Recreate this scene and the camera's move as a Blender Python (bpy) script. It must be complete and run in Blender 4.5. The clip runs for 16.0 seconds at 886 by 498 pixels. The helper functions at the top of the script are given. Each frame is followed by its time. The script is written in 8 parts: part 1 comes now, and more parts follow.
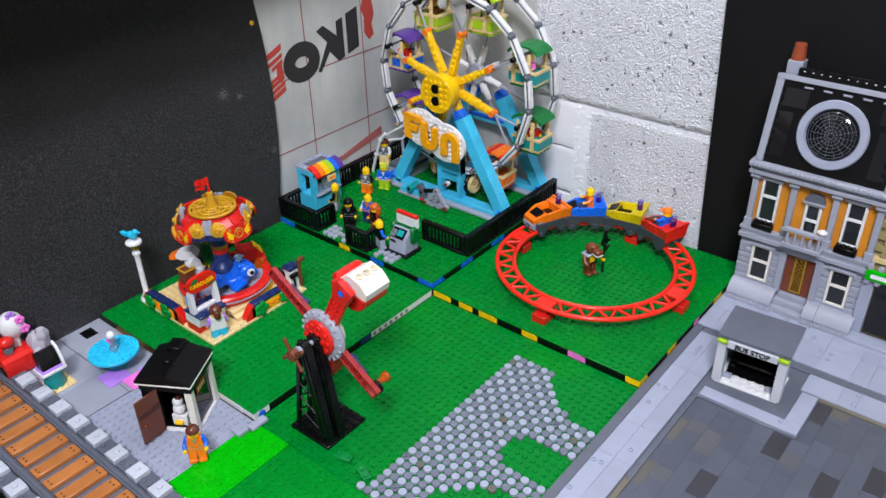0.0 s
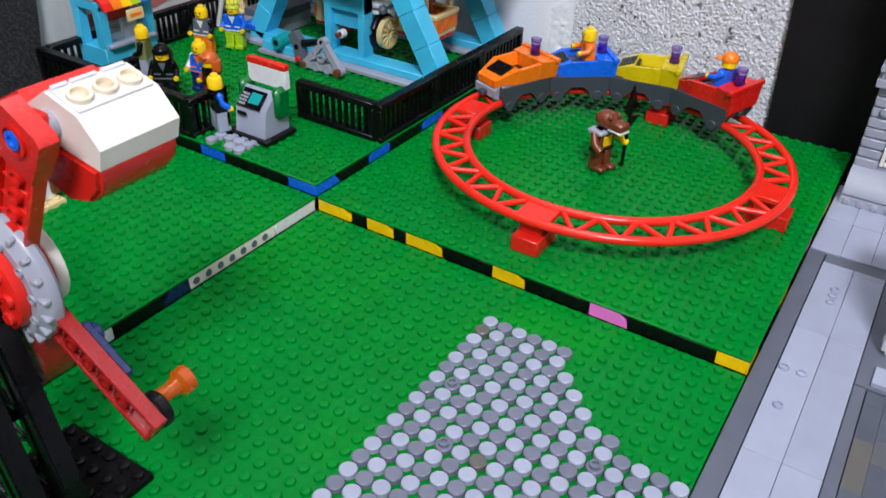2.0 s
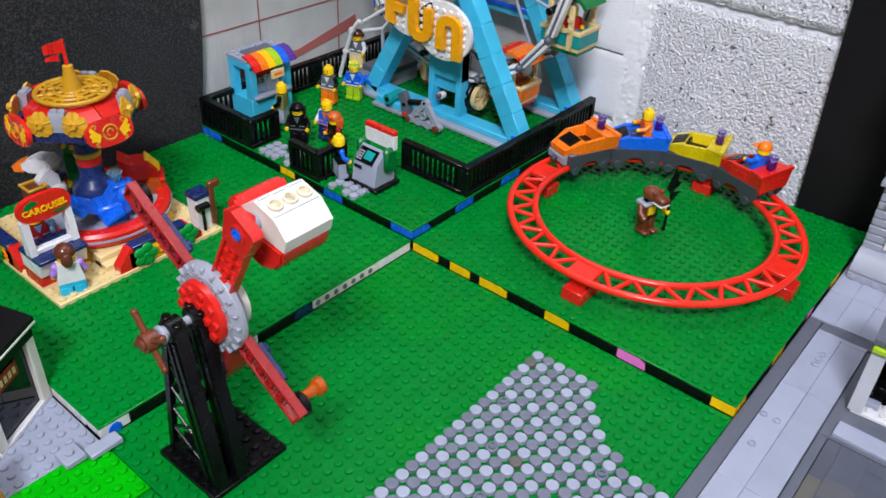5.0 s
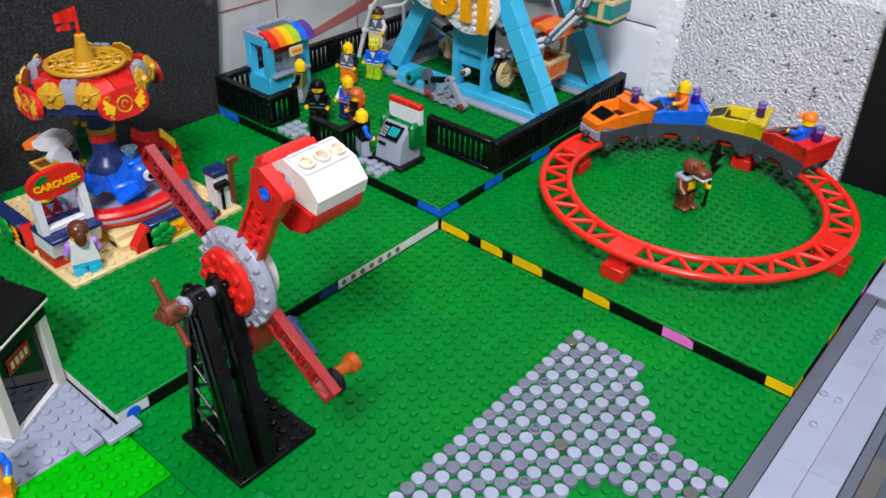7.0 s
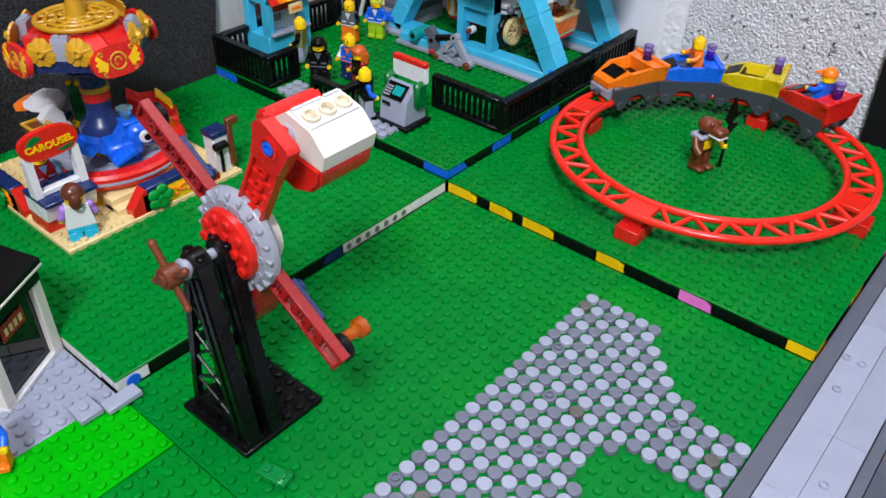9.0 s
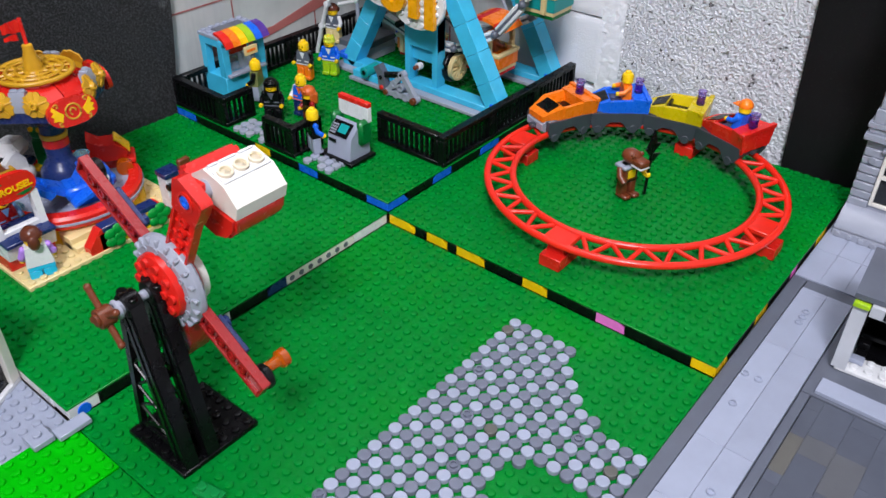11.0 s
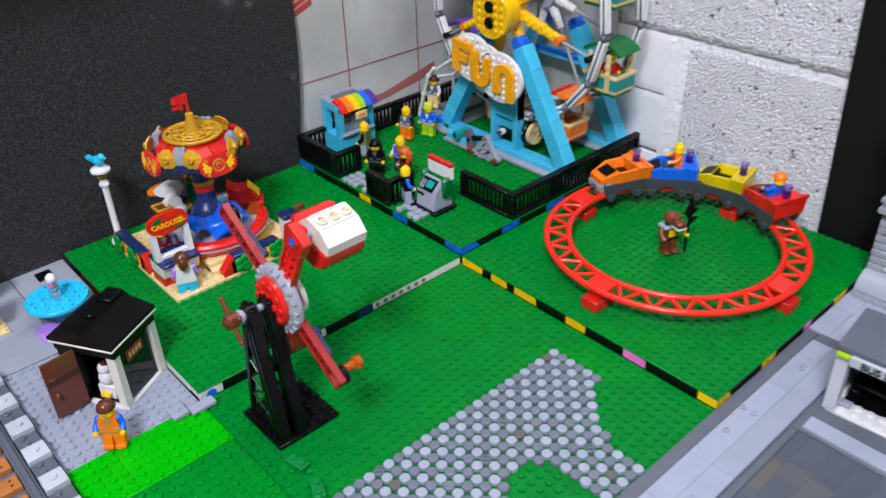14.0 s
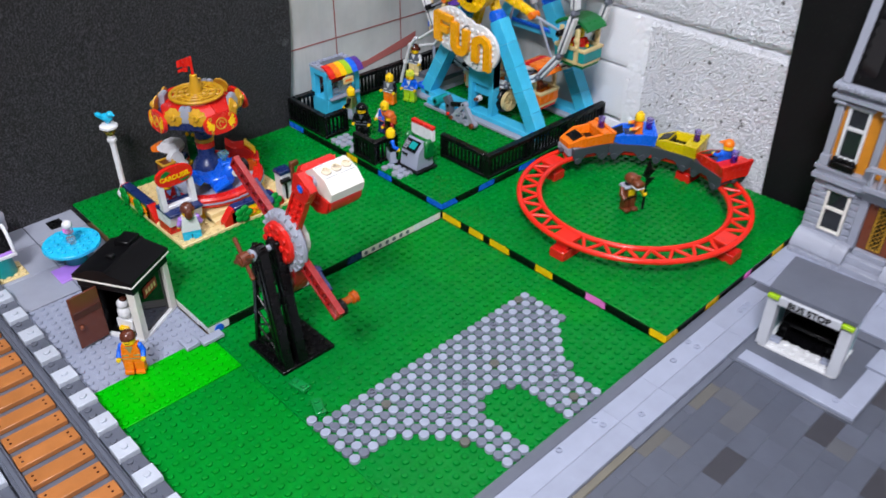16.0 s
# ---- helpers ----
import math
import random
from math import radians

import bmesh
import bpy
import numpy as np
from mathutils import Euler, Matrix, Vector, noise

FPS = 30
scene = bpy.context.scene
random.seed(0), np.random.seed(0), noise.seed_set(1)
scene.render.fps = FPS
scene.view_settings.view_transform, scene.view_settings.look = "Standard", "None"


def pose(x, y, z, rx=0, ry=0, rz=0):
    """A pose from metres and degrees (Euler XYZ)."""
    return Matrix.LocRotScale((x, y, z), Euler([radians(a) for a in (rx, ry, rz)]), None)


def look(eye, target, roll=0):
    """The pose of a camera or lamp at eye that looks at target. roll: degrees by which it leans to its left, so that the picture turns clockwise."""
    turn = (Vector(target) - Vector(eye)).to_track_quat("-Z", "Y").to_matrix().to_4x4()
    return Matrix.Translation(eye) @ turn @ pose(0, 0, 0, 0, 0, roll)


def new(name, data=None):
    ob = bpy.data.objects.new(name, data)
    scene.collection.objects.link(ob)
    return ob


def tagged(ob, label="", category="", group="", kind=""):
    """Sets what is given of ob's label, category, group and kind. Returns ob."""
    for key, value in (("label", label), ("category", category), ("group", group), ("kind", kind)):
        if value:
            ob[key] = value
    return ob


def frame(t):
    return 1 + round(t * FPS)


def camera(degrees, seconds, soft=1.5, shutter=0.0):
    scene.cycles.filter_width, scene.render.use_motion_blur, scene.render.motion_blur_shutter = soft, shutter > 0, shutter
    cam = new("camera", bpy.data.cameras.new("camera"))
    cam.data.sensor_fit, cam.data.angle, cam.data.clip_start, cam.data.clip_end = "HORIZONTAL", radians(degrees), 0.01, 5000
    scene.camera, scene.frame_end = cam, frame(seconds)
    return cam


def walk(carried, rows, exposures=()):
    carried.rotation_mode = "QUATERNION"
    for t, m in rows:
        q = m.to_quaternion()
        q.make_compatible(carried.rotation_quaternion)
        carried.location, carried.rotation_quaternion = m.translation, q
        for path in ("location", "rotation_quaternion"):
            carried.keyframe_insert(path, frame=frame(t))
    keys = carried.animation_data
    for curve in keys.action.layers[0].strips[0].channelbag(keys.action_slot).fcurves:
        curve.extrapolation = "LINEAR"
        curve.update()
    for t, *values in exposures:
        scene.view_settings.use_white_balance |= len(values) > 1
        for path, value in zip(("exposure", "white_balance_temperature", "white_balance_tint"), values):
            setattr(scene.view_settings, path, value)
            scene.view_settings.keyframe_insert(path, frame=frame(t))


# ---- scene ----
cam = camera(57.4, 16.0, 1.5, 0.5)
PATH = [
    (0, (0.491, -0.568, 0.519), (-0.603, 0.742, -0.523), -1.4),
    (0.5, (0.464, -0.518, 0.486), (-0.629, 0.788, -0.563), -1.2),
    (0.7, (0.444, -0.467, 0.445), (-0.633, 0.847, -0.609), -1.4),
    (1, (0.388, -0.416, 0.365), (-0.617, 0.945, -0.701), 0.4),
    (1.2, (0.353, -0.382, 0.319), (-0.621, 0.989, -0.763), 0.3),
    (1.5, (0.311, -0.34, 0.281), (-0.62, 1.044, -0.823), 0.9),
    (2, (0.281, -0.314, 0.251), (-0.587, 1.107, -0.857), 2.2),
    (2.5, (0.275, -0.318, 0.24), (-0.556, 1.123, -0.87), 3.0),
    (3, (0.283, -0.338, 0.255), (-0.599, 1.069, -0.859), 3.0),
    (3.5, (0.312, -0.354, 0.299), (-0.621, 1.011, -0.827), 3.1),
    (4, (0.34, -0.385, 0.347), (-0.615, 0.959, -0.785), 3.6),
    (4.5, (0.343, -0.388, 0.357), (-0.656, 0.928, -0.77), 3.1),
    (5, (0.331, -0.38, 0.346), (-0.694, 0.915, -0.782), 2.9),
    (7.3, (0.309, -0.377, 0.311), (-0.739, 0.903, -0.814), 1.7),
    (7.5, (0.306, -0.376, 0.307), (-0.74, 0.895, -0.83), 1.4),
    (8, (0.297, -0.381, 0.296), (-0.73, 0.878, -0.871), 1.6),
    (8.5, (0.305, -0.374, 0.307), (-0.718, 0.876, -0.872), 1.5),
    (9, (0.3, -0.372, 0.302), (-0.714, 0.878, -0.885), 1.7),
    (9.5, (0.299, -0.373, 0.304), (-0.712, 0.871, -0.891), 1.7),
    (10, (0.316, -0.357, 0.321), (-0.69, 0.906, -0.858), 1.5),
    (10.2, (0.322, -0.354, 0.322), (-0.674, 0.927, -0.846), 1.4),
    (12.3, (0.396, -0.387, 0.354), (-0.751, 0.805, -0.77), -1.7),
    (12.5, (0.404, -0.382, 0.347), (-0.769, 0.785, -0.776), -1.9),
    (13, (0.412, -0.381, 0.352), (-0.815, 0.742, -0.759), -2.3),
    (13.5, (0.419, -0.397, 0.38), (-0.832, 0.716, -0.714), -1.9),
    (14, (0.441, -0.408, 0.398), (-0.828, 0.705, -0.675), -1.8),
    (14.2, (0.470, -0.415, 0.410), (-0.797, 0.708, -0.655), -1.6),
    (14.5, (0.515, -0.442, 0.432), (-0.727, 0.696, -0.646), -0.8),
    (15, (0.539, -0.471, 0.461), (-0.67, 0.674, -0.647), -0.1),
    (15.5, (0.525, -0.47, 0.457), (-0.666, 0.682, -0.664), 0.2),
    (16, (0.483, -0.464, 0.424), (-0.703, 0.681, -0.71), 0.4),
]
walk(cam, [(t, look(eye, target, roll)) for t, eye, target, roll in PATH])

# ---- light ----
U = 0.008                      # one stud
Z1, Z2 = 1.1, 2.1              # heights of the raised baseplates, in studs

world = bpy.data.worlds.new("world")
world.use_nodes = True
world.node_tree.nodes["Background"].inputs[0].default_value = (0.9, 0.95, 1.0, 1)
world.node_tree.nodes["Background"].inputs[1].default_value = 0.02
scene.world = world


def area_lamp(name, eye, target, sx, sy, watts, colour):
    d = bpy.data.lights.new(name, "AREA")
    d.shape, d.size, d.size_y, d.energy, d.color = "RECTANGLE", sx, sy, watts, colour
    ob = new(name, d)
    ob.matrix_world = look(eye, target)
    return ob


area_lamp("ceiling_lamp", (0.03, -0.02, 1.5), (0.03, -0.02, 0.0), 0.16, 0.8, 10, (0.91, 0.91, 1.0))
area_lamp("ceiling_lamp", (1.06, -1.5, 2.2), (0.0, 0.0, 0.1), 0.6, 0.6, 168, (0.925, 0.915, 1.0))
scene.view_settings.exposure = -0.78

# ---- materials ----


def lin(c):
    c = c / 255
    return c / 12.92 if c <= 0.04045 else ((c + 0.055) / 1.055) ** 2.4


def rgb(r, g, b):
    return (lin(r), lin(g), lin(b), 1)


def node_material(name):
    m = bpy.data.materials.new(name)
    m.use_nodes = True
    nt = m.node_tree
    return m, nt, nt.nodes["Principled BSDF"]


def add_node(nt, kind, **sockets):
    n = nt.nodes.new(kind)
    for k, v in sockets.items():
        n.inputs[k.replace("_", " ")].default_value = v
    return n


def noise_of(nt, scale, detail=4, rough=0.6):
    tc = nt.nodes.new("ShaderNodeNewGeometry")
    n = add_node(nt, "ShaderNodeTexNoise", Scale=scale, Detail=detail, Roughness=rough)
    nt.links.new(tc.outputs["Position"], n.inputs["Vector"])
    return n


def ramp(nt, fac, stops):
    r = nt.nodes.new("ShaderNodeValToRGB")
    els = r.color_ramp.elements
    while len(els) < len(stops):
        els.new(0.5)
    for e, (p, c) in zip(els, stops):
        e.position, e.color = p, c
    nt.links.new(fac, r.inputs[0])
    return r.outputs[0]


def scaled(c, k):
    return (min(c[0] * k, 1), min(c[1] * k, 1), min(c[2] * k, 1), 1)


def plastic(name, colour, rough=0.28, vary=0.10, bump=0.05, dust=0.0, spec=0.5, patch=None, depth=0.0):
    """Moulded plastic: slight colour drift, handled sheen, faint moulding waves."""
    m, nt, p = node_material(name)
    n = noise_of(nt, 55, 5)
    base = ramp(nt, n.outputs[0], [(0.3, scaled(colour, 1 - vary)), (0.7, scaled(colour, 1 + vary))])
    info = nt.nodes.new("ShaderNodeObjectInfo")
    hsv = nt.nodes.new("ShaderNodeHueSaturation")
    mm = add_node(nt, "ShaderNodeMapRange")
    mm.inputs["To Min"].default_value, mm.inputs["To Max"].default_value = 0.94, 1.06
    nt.links.new(info.outputs["Random"], mm.inputs[0])
    nt.links.new(mm.outputs[0], hsv.inputs["Value"])
    nt.links.new(base, hsv.inputs["Color"])
    out = hsv.outputs[0]
    # broad tinted patches: reflected light on the plates, painted into the base colour
    if patch:
        pn = noise_of(nt, 9, 3, 0.55)
        pf = ramp(nt, pn.outputs[0], [(0.52, (0, 0, 0, 1)), (0.78, (0.5, 0.5, 0.5, 1))])
        pm = nt.nodes.new("ShaderNodeMix")
        pm.data_type = "RGBA"
        nt.links.new(pf, pm.inputs[0])
        nt.links.new(out, pm.inputs[6])
        pm.inputs[7].default_value = patch
        out = pm.outputs[2]
    if dust > 0:
        d = noise_of(nt, 900, 2)
        f = ramp(nt, d.outputs[0], [(0.70, (0, 0, 0, 1)), (0.78, (dust, dust, dust, 1))])
        mix = nt.nodes.new("ShaderNodeMix")
        mix.data_type = "RGBA"
        nt.links.new(f, mix.inputs[0])
        nt.links.new(out, mix.inputs[6])
        mix.inputs[7].default_value = (0.6, 0.6, 0.58, 1)
        out = mix.outputs[2]
    nt.links.new(out, p.inputs["Base Color"])
    n2 = noise_of(nt, 160, 3)
    mr = add_node(nt, "ShaderNodeMapRange")
    mr.inputs["To Min"].default_value, mr.inputs["To Max"].default_value = rough - 0.08, rough + 0.14
    nt.links.new(n2.outputs[0], mr.inputs[0])
    nt.links.new(mr.outputs[0], p.inputs["Roughness"])
    b = add_node(nt, "ShaderNodeBump", Strength=bump, Distance=0.0006)
    n3 = noise_of(nt, 420, 3)
    nt.links.new(n3.outputs[0], b.inputs["Height"])
    nt.links.new(b.outputs[0], p.inputs["Normal"])
    p.inputs["IOR"].default_value = 1.5
    p.inputs["Specular IOR Level"].default_value = spec
    if depth:
        p.inputs["Subsurface Weight"].default_value = depth
        p.inputs["Subsurface Radius"].default_value = (0.3, 1.0, 0.4)
        p.inputs["Subsurface Scale"].default_value = 0.0018
    return m


def clear_plastic(name, colour, rough=0.08, weight=0.85):
    m, nt, p = node_material(name)
    p.inputs["Base Color"].default_value = colour
    p.inputs["Roughness"].default_value = rough
    p.inputs["Transmission Weight"].default_value = weight
    p.inputs["IOR"].default_value = 1.45
    return m


GREEN = plastic("green_plate", rgb(0, 124, 42), 0.24, 0.08, 0.10, 0.02, 0.12, rgb(6, 146, 14), 0.35)
GREEN_B = plastic("light_green_plate", rgb(0, 133, 38), 0.30, 0.08, 0.08, 0.02, 0.10, None, 0.35)
LIME_PLATE = plastic("bright_green", rgb(0, 172, 4), 0.30, spec=0.14)
DKGREEN = plastic("dark_green", rgb(0, 110, 48))
LEAF = plastic("leaf_green", rgb(0, 140, 52), 0.28)
RED = plastic("red", rgb(214, 34, 26), 0.22)
DKRED = plastic("dark_red", rgb(150, 26, 26), 0.25)
RAIL_RED = plastic("coaster_red", rgb(228, 40, 24), 0.2)
OLIVE_YELLOW = plastic("olive_yellow", rgb(214, 190, 10), 0.25)
YELLOW = plastic("yellow", rgb(245, 196, 12), 0.25)
SKIN = plastic("figure_yellow", rgb(248, 202, 20), 0.25)
ORANGE = plastic("orange", rgb(240, 120, 20), 0.25)
AZURE = plastic("azure", rgb(66, 192, 232), 0.3)
TEAL = plastic("teal", rgb(14, 146, 146), 0.3)
BLUE = plastic("blue", rgb(20, 100, 224), 0.25)
DENIM = plastic("denim_blue", rgb(104, 142, 188), 0.3)
NAVY = plastic("dark_blue", rgb(24, 42, 92), 0.25)
MEDBLUE = plastic("medium_blue", rgb(36, 186, 226), 0.25)
WHITE = plastic("white", rgb(222, 224, 226), 0.25, 0.04)
CREAM = plastic("aged_white", rgb(228, 225, 216), 0.3, 0.05)
AGED = plastic("yellowed_white", rgb(222, 210, 184), 0.3, 0.05)
LGREY = plastic("light_grey", rgb(152, 157, 171), 0.3, 0.05)
PALE = plastic("pale_grey", rgb(152, 159, 178), 0.3, 0.05)
DGREY = plastic("dark_grey", rgb(92, 97, 109), 0.3, 0.07)
CHASSIS = plastic("chassis_grey", rgb(62, 66, 75), 0.3, 0.07)
PARAPET = plastic("parapet_white", rgb(184, 191, 202), 0.3, 0.05)
COBBLE = plastic("cobble_grey", rgb(106, 111, 127), 0.3, 0.06)
ROADG = plastic("road_grey", rgb(80, 85, 97), 0.32, 0.08, dust=0.04)
ROADD = plastic("road_dark", rgb(60, 60, 66), 0.32, 0.08)
ROADT = plastic("road_tan", rgb(93, 92, 88), 0.32, 0.08)
ROADP = plastic("road_pale", rgb(88, 90, 95), 0.32, 0.08)
ROADL = plastic("road_light", rgb(84, 89, 102), 0.32, 0.08)
EDGE_TAN = plastic("edge_tan", rgb(112, 108, 96), 0.35, 0.08)
BLACK = plastic("black", rgb(9, 9, 11), 0.26, 0.2, 0.08, 0.03, 0.22)
SHED_BLACK = plastic("satin_black", rgb(12, 12, 14), 0.3, 0.2, spec=0.22)
TAN = plastic("tan", rgb(222, 200, 144), 0.3, 0.06)
DKTAN = plastic("dark_tan", rgb(150, 138, 92), 0.35)
NOUGAT = plastic("sleeper_nougat", rgb(176, 111, 58), 0.35, 0.12)
BROWN = plastic("reddish_brown", rgb(110, 54, 30), 0.28)
DKBROWN = plastic("dark_brown", rgb(70, 34, 24), 0.2)
GOLD = plastic("pearl_gold", rgb(198, 150, 32), 0.3)
OCHRE = plastic("ochre", rgb(206, 134, 36), 0.32)
LIME = plastic("lime", rgb(160, 200, 30), 0.28)
LIMEHAIR = plastic("pale_lime", rgb(206, 214, 60), 0.3)
PURPLE = plastic("purple", rgb(88, 52, 150), 0.28)
LAVENDER = plastic("lavender", rgb(176, 128, 222), 0.3)
PINK = plastic("pink", rgb(240, 120, 210), 0.28)
OLIVE = plastic("olive", rgb(112, 120, 72), 0.35)
HAIR_RED = plastic("hair_copper", rgb(196, 92, 30), 0.3)
HAIR_BROWN = plastic("hair_brown", rgb(92, 46, 30), 0.2)
CLEAR_PURPLE = clear_plastic("clear_purple", (0.16, 0.04, 0.55, 1))
CLEAR_LILAC = clear_plastic("clear_lilac", (0.55, 0.45, 0.85, 1))
CLEAR_ORANGE = clear_plastic("clear_orange", (0.86, 0.17, 0.004, 1), 0.08, 0.65)
CLEAR_GREEN = clear_plastic("clear_green", (0.01, 0.42, 0.09, 1), 0.12, 0.5)
CLEAR_BLUE = clear_plastic("clear_blue", (0.45, 0.85, 0.92, 1))
CLEAR = clear_plastic("clear", (0.92, 0.93, 0.98, 1))
PANE_BLUE = clear_plastic("frosted_pale_blue", (0.45, 0.72, 0.76, 1), 0.12, 0.25)
GLASS_DARK = clear_plastic("smoked_glass", (0.014, 0.013, 0.016, 1), 0.03, 0.4)
WINDOW = clear_plastic("window_glass", (0.035, 0.04, 0.045, 1), 0.05, 0.4)


def membrane(name, colour, rough, speck, bump, tint=None, spec=0.5, scuffs=(), relief=0.004, streak=None, shade_edge=None):
    m, nt, p = node_material(name)
    big = noise_of(nt, 7, 5)
    base = ramp(nt, big.outputs[0], [(0.3, scaled(colour, 0.75)), (0.75, scaled(colour, 1.3))])
    s = noise_of(nt, 480, 4, 0.75)
    f = ramp(nt, s.outputs[0], [(0.585, (0, 0, 0, 1)), (0.69, (speck, speck, speck, 1))])
    if shade_edge:
        # shadow line painted into the sheet: pale grains thick below it, sparse above
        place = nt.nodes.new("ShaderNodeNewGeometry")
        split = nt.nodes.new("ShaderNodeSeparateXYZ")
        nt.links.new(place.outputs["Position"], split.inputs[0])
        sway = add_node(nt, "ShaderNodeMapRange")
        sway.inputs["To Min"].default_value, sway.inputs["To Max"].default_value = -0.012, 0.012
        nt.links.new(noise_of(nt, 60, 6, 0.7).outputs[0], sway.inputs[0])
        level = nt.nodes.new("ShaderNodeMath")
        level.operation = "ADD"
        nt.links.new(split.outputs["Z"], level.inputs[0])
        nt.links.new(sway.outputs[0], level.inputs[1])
        lit_part = add_node(nt, "ShaderNodeMapRange")
        lit_part.inputs["From Min"].default_value, lit_part.inputs["From Max"].default_value = shade_edge
        lit_part.inputs["To Min"].default_value, lit_part.inputs["To Max"].default_value = 1.0, 0.0
        nt.links.new(level.outputs[0], lit_part.inputs[0])
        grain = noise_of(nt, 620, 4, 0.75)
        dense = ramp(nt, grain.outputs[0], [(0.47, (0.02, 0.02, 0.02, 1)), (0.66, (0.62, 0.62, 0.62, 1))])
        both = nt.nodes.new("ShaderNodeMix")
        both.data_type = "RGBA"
        nt.links.new(lit_part.outputs[0], both.inputs[0])
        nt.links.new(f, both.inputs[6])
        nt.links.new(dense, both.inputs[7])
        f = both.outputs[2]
    mix = nt.nodes.new("ShaderNodeMix")
    mix.data_type = "RGBA"
    nt.links.new(f, mix.inputs[0])
    nt.links.new(base, mix.inputs[6])
    mix.inputs[7].default_value = tint or (0.45, 0.46, 0.48, 1)
    out = mix.outputs[2]
    if streak:
        run = nt.nodes.new("ShaderNodeMapping")
        run.inputs["Scale"].default_value = (1.0, 1.0, 0.05)
        spot = nt.nodes.new("ShaderNodeNewGeometry")
        nt.links.new(spot.outputs["Position"], run.inputs["Vector"])
        sn = add_node(nt, "ShaderNodeTexNoise", Scale=70, Detail=5, Roughness=0.7)
        nt.links.new(run.outputs[0], sn.inputs["Vector"])
        sm = nt.nodes.new("ShaderNodeMix")
        sm.data_type = "RGBA"
        nt.links.new(ramp(nt, sn.outputs[0], [(0.46, (0, 0, 0, 1)), (0.72, (0.7, 0.7, 0.7, 1))]), sm.inputs[0])
        nt.links.new(out, sm.inputs[6])
        sm.inputs[7].default_value = streak
        out = sm.outputs[2]
    for place, size in scuffs:
        geo = nt.nodes.new("ShaderNodeNewGeometry")
        far = nt.nodes.new("ShaderNodeVectorMath")
        far.operation = "DISTANCE"
        nt.links.new(geo.outputs["Position"], far.inputs[0])
        far.inputs[1].default_value = place
        near = add_node(nt, "ShaderNodeMapRange")
        near.inputs["From Max"].default_value, near.inputs["To Min"].default_value, near.inputs["To Max"].default_value = size, 0.72, 0.0
        nt.links.new(far.outputs["Value"], near.inputs[0])
        grit = noise_of(nt, 520, 5, 0.8)
        cover = nt.nodes.new("ShaderNodeMath")
        cover.operation = "MULTIPLY"
        nt.links.new(near.outputs[0], cover.inputs[0])
        nt.links.new(grit.outputs[0], cover.inputs[1])
        worn = nt.nodes.new("ShaderNodeMix")
        worn.data_type = "RGBA"
        nt.links.new(ramp(nt, cover.outputs[0], [(0.27, (0, 0, 0, 1)), (0.40, (0.7, 0.7, 0.7, 1))]), worn.inputs[0])
        nt.links.new(out, worn.inputs[6])
        worn.inputs[7].default_value = (0.4, 0.41, 0.44, 1)
        out = worn.outputs[2]
    nt.links.new(out, p.inputs["Base Color"])
    p.inputs["Roughness"].default_value = rough
    p.inputs["Specular IOR Level"].default_value = spec
    b = add_node(nt, "ShaderNodeBump", Strength=bump, Distance=relief)
    n3 = noise_of(nt, 230, 7, 0.78)
    nt.links.new(n3.outputs[0], b.inputs["Height"])
    nt.links.new(b.outputs[0], p.inputs["Normal"])
    return m


# last pair: heights between which the painted shade on the sheet sets in
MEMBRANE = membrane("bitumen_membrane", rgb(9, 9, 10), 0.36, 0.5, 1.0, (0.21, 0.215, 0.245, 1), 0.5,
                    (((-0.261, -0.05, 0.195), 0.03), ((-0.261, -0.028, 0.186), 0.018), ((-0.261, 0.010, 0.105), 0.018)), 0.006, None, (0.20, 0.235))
FELT = membrane("black_card", rgb(19, 19, 21), 0.6, 0.03, 0.15, None, 0.2)
FOIL = membrane("grey_underlay", rgb(194, 196, 194), 0.34, 0.1, 0.12, (0.7, 0.7, 0.7, 1), 0.5, (), 0.004, rgb(176, 184, 184))
LOGO_RED = membrane("printed_red", rgb(188, 66, 56), 0.5, 0.15, 0.1)
BAND_RED = membrane("faded_red_band", rgb(178, 104, 98), 0.5, 0.3, 0.1)
LINE_RED = membrane("faded_red_line", rgb(160, 92, 88), 0.5, 0.1, 0.1)
LOGO_BLACK = membrane("printed_black", rgb(44, 44, 46), 0.5, 0.1, 0.1)


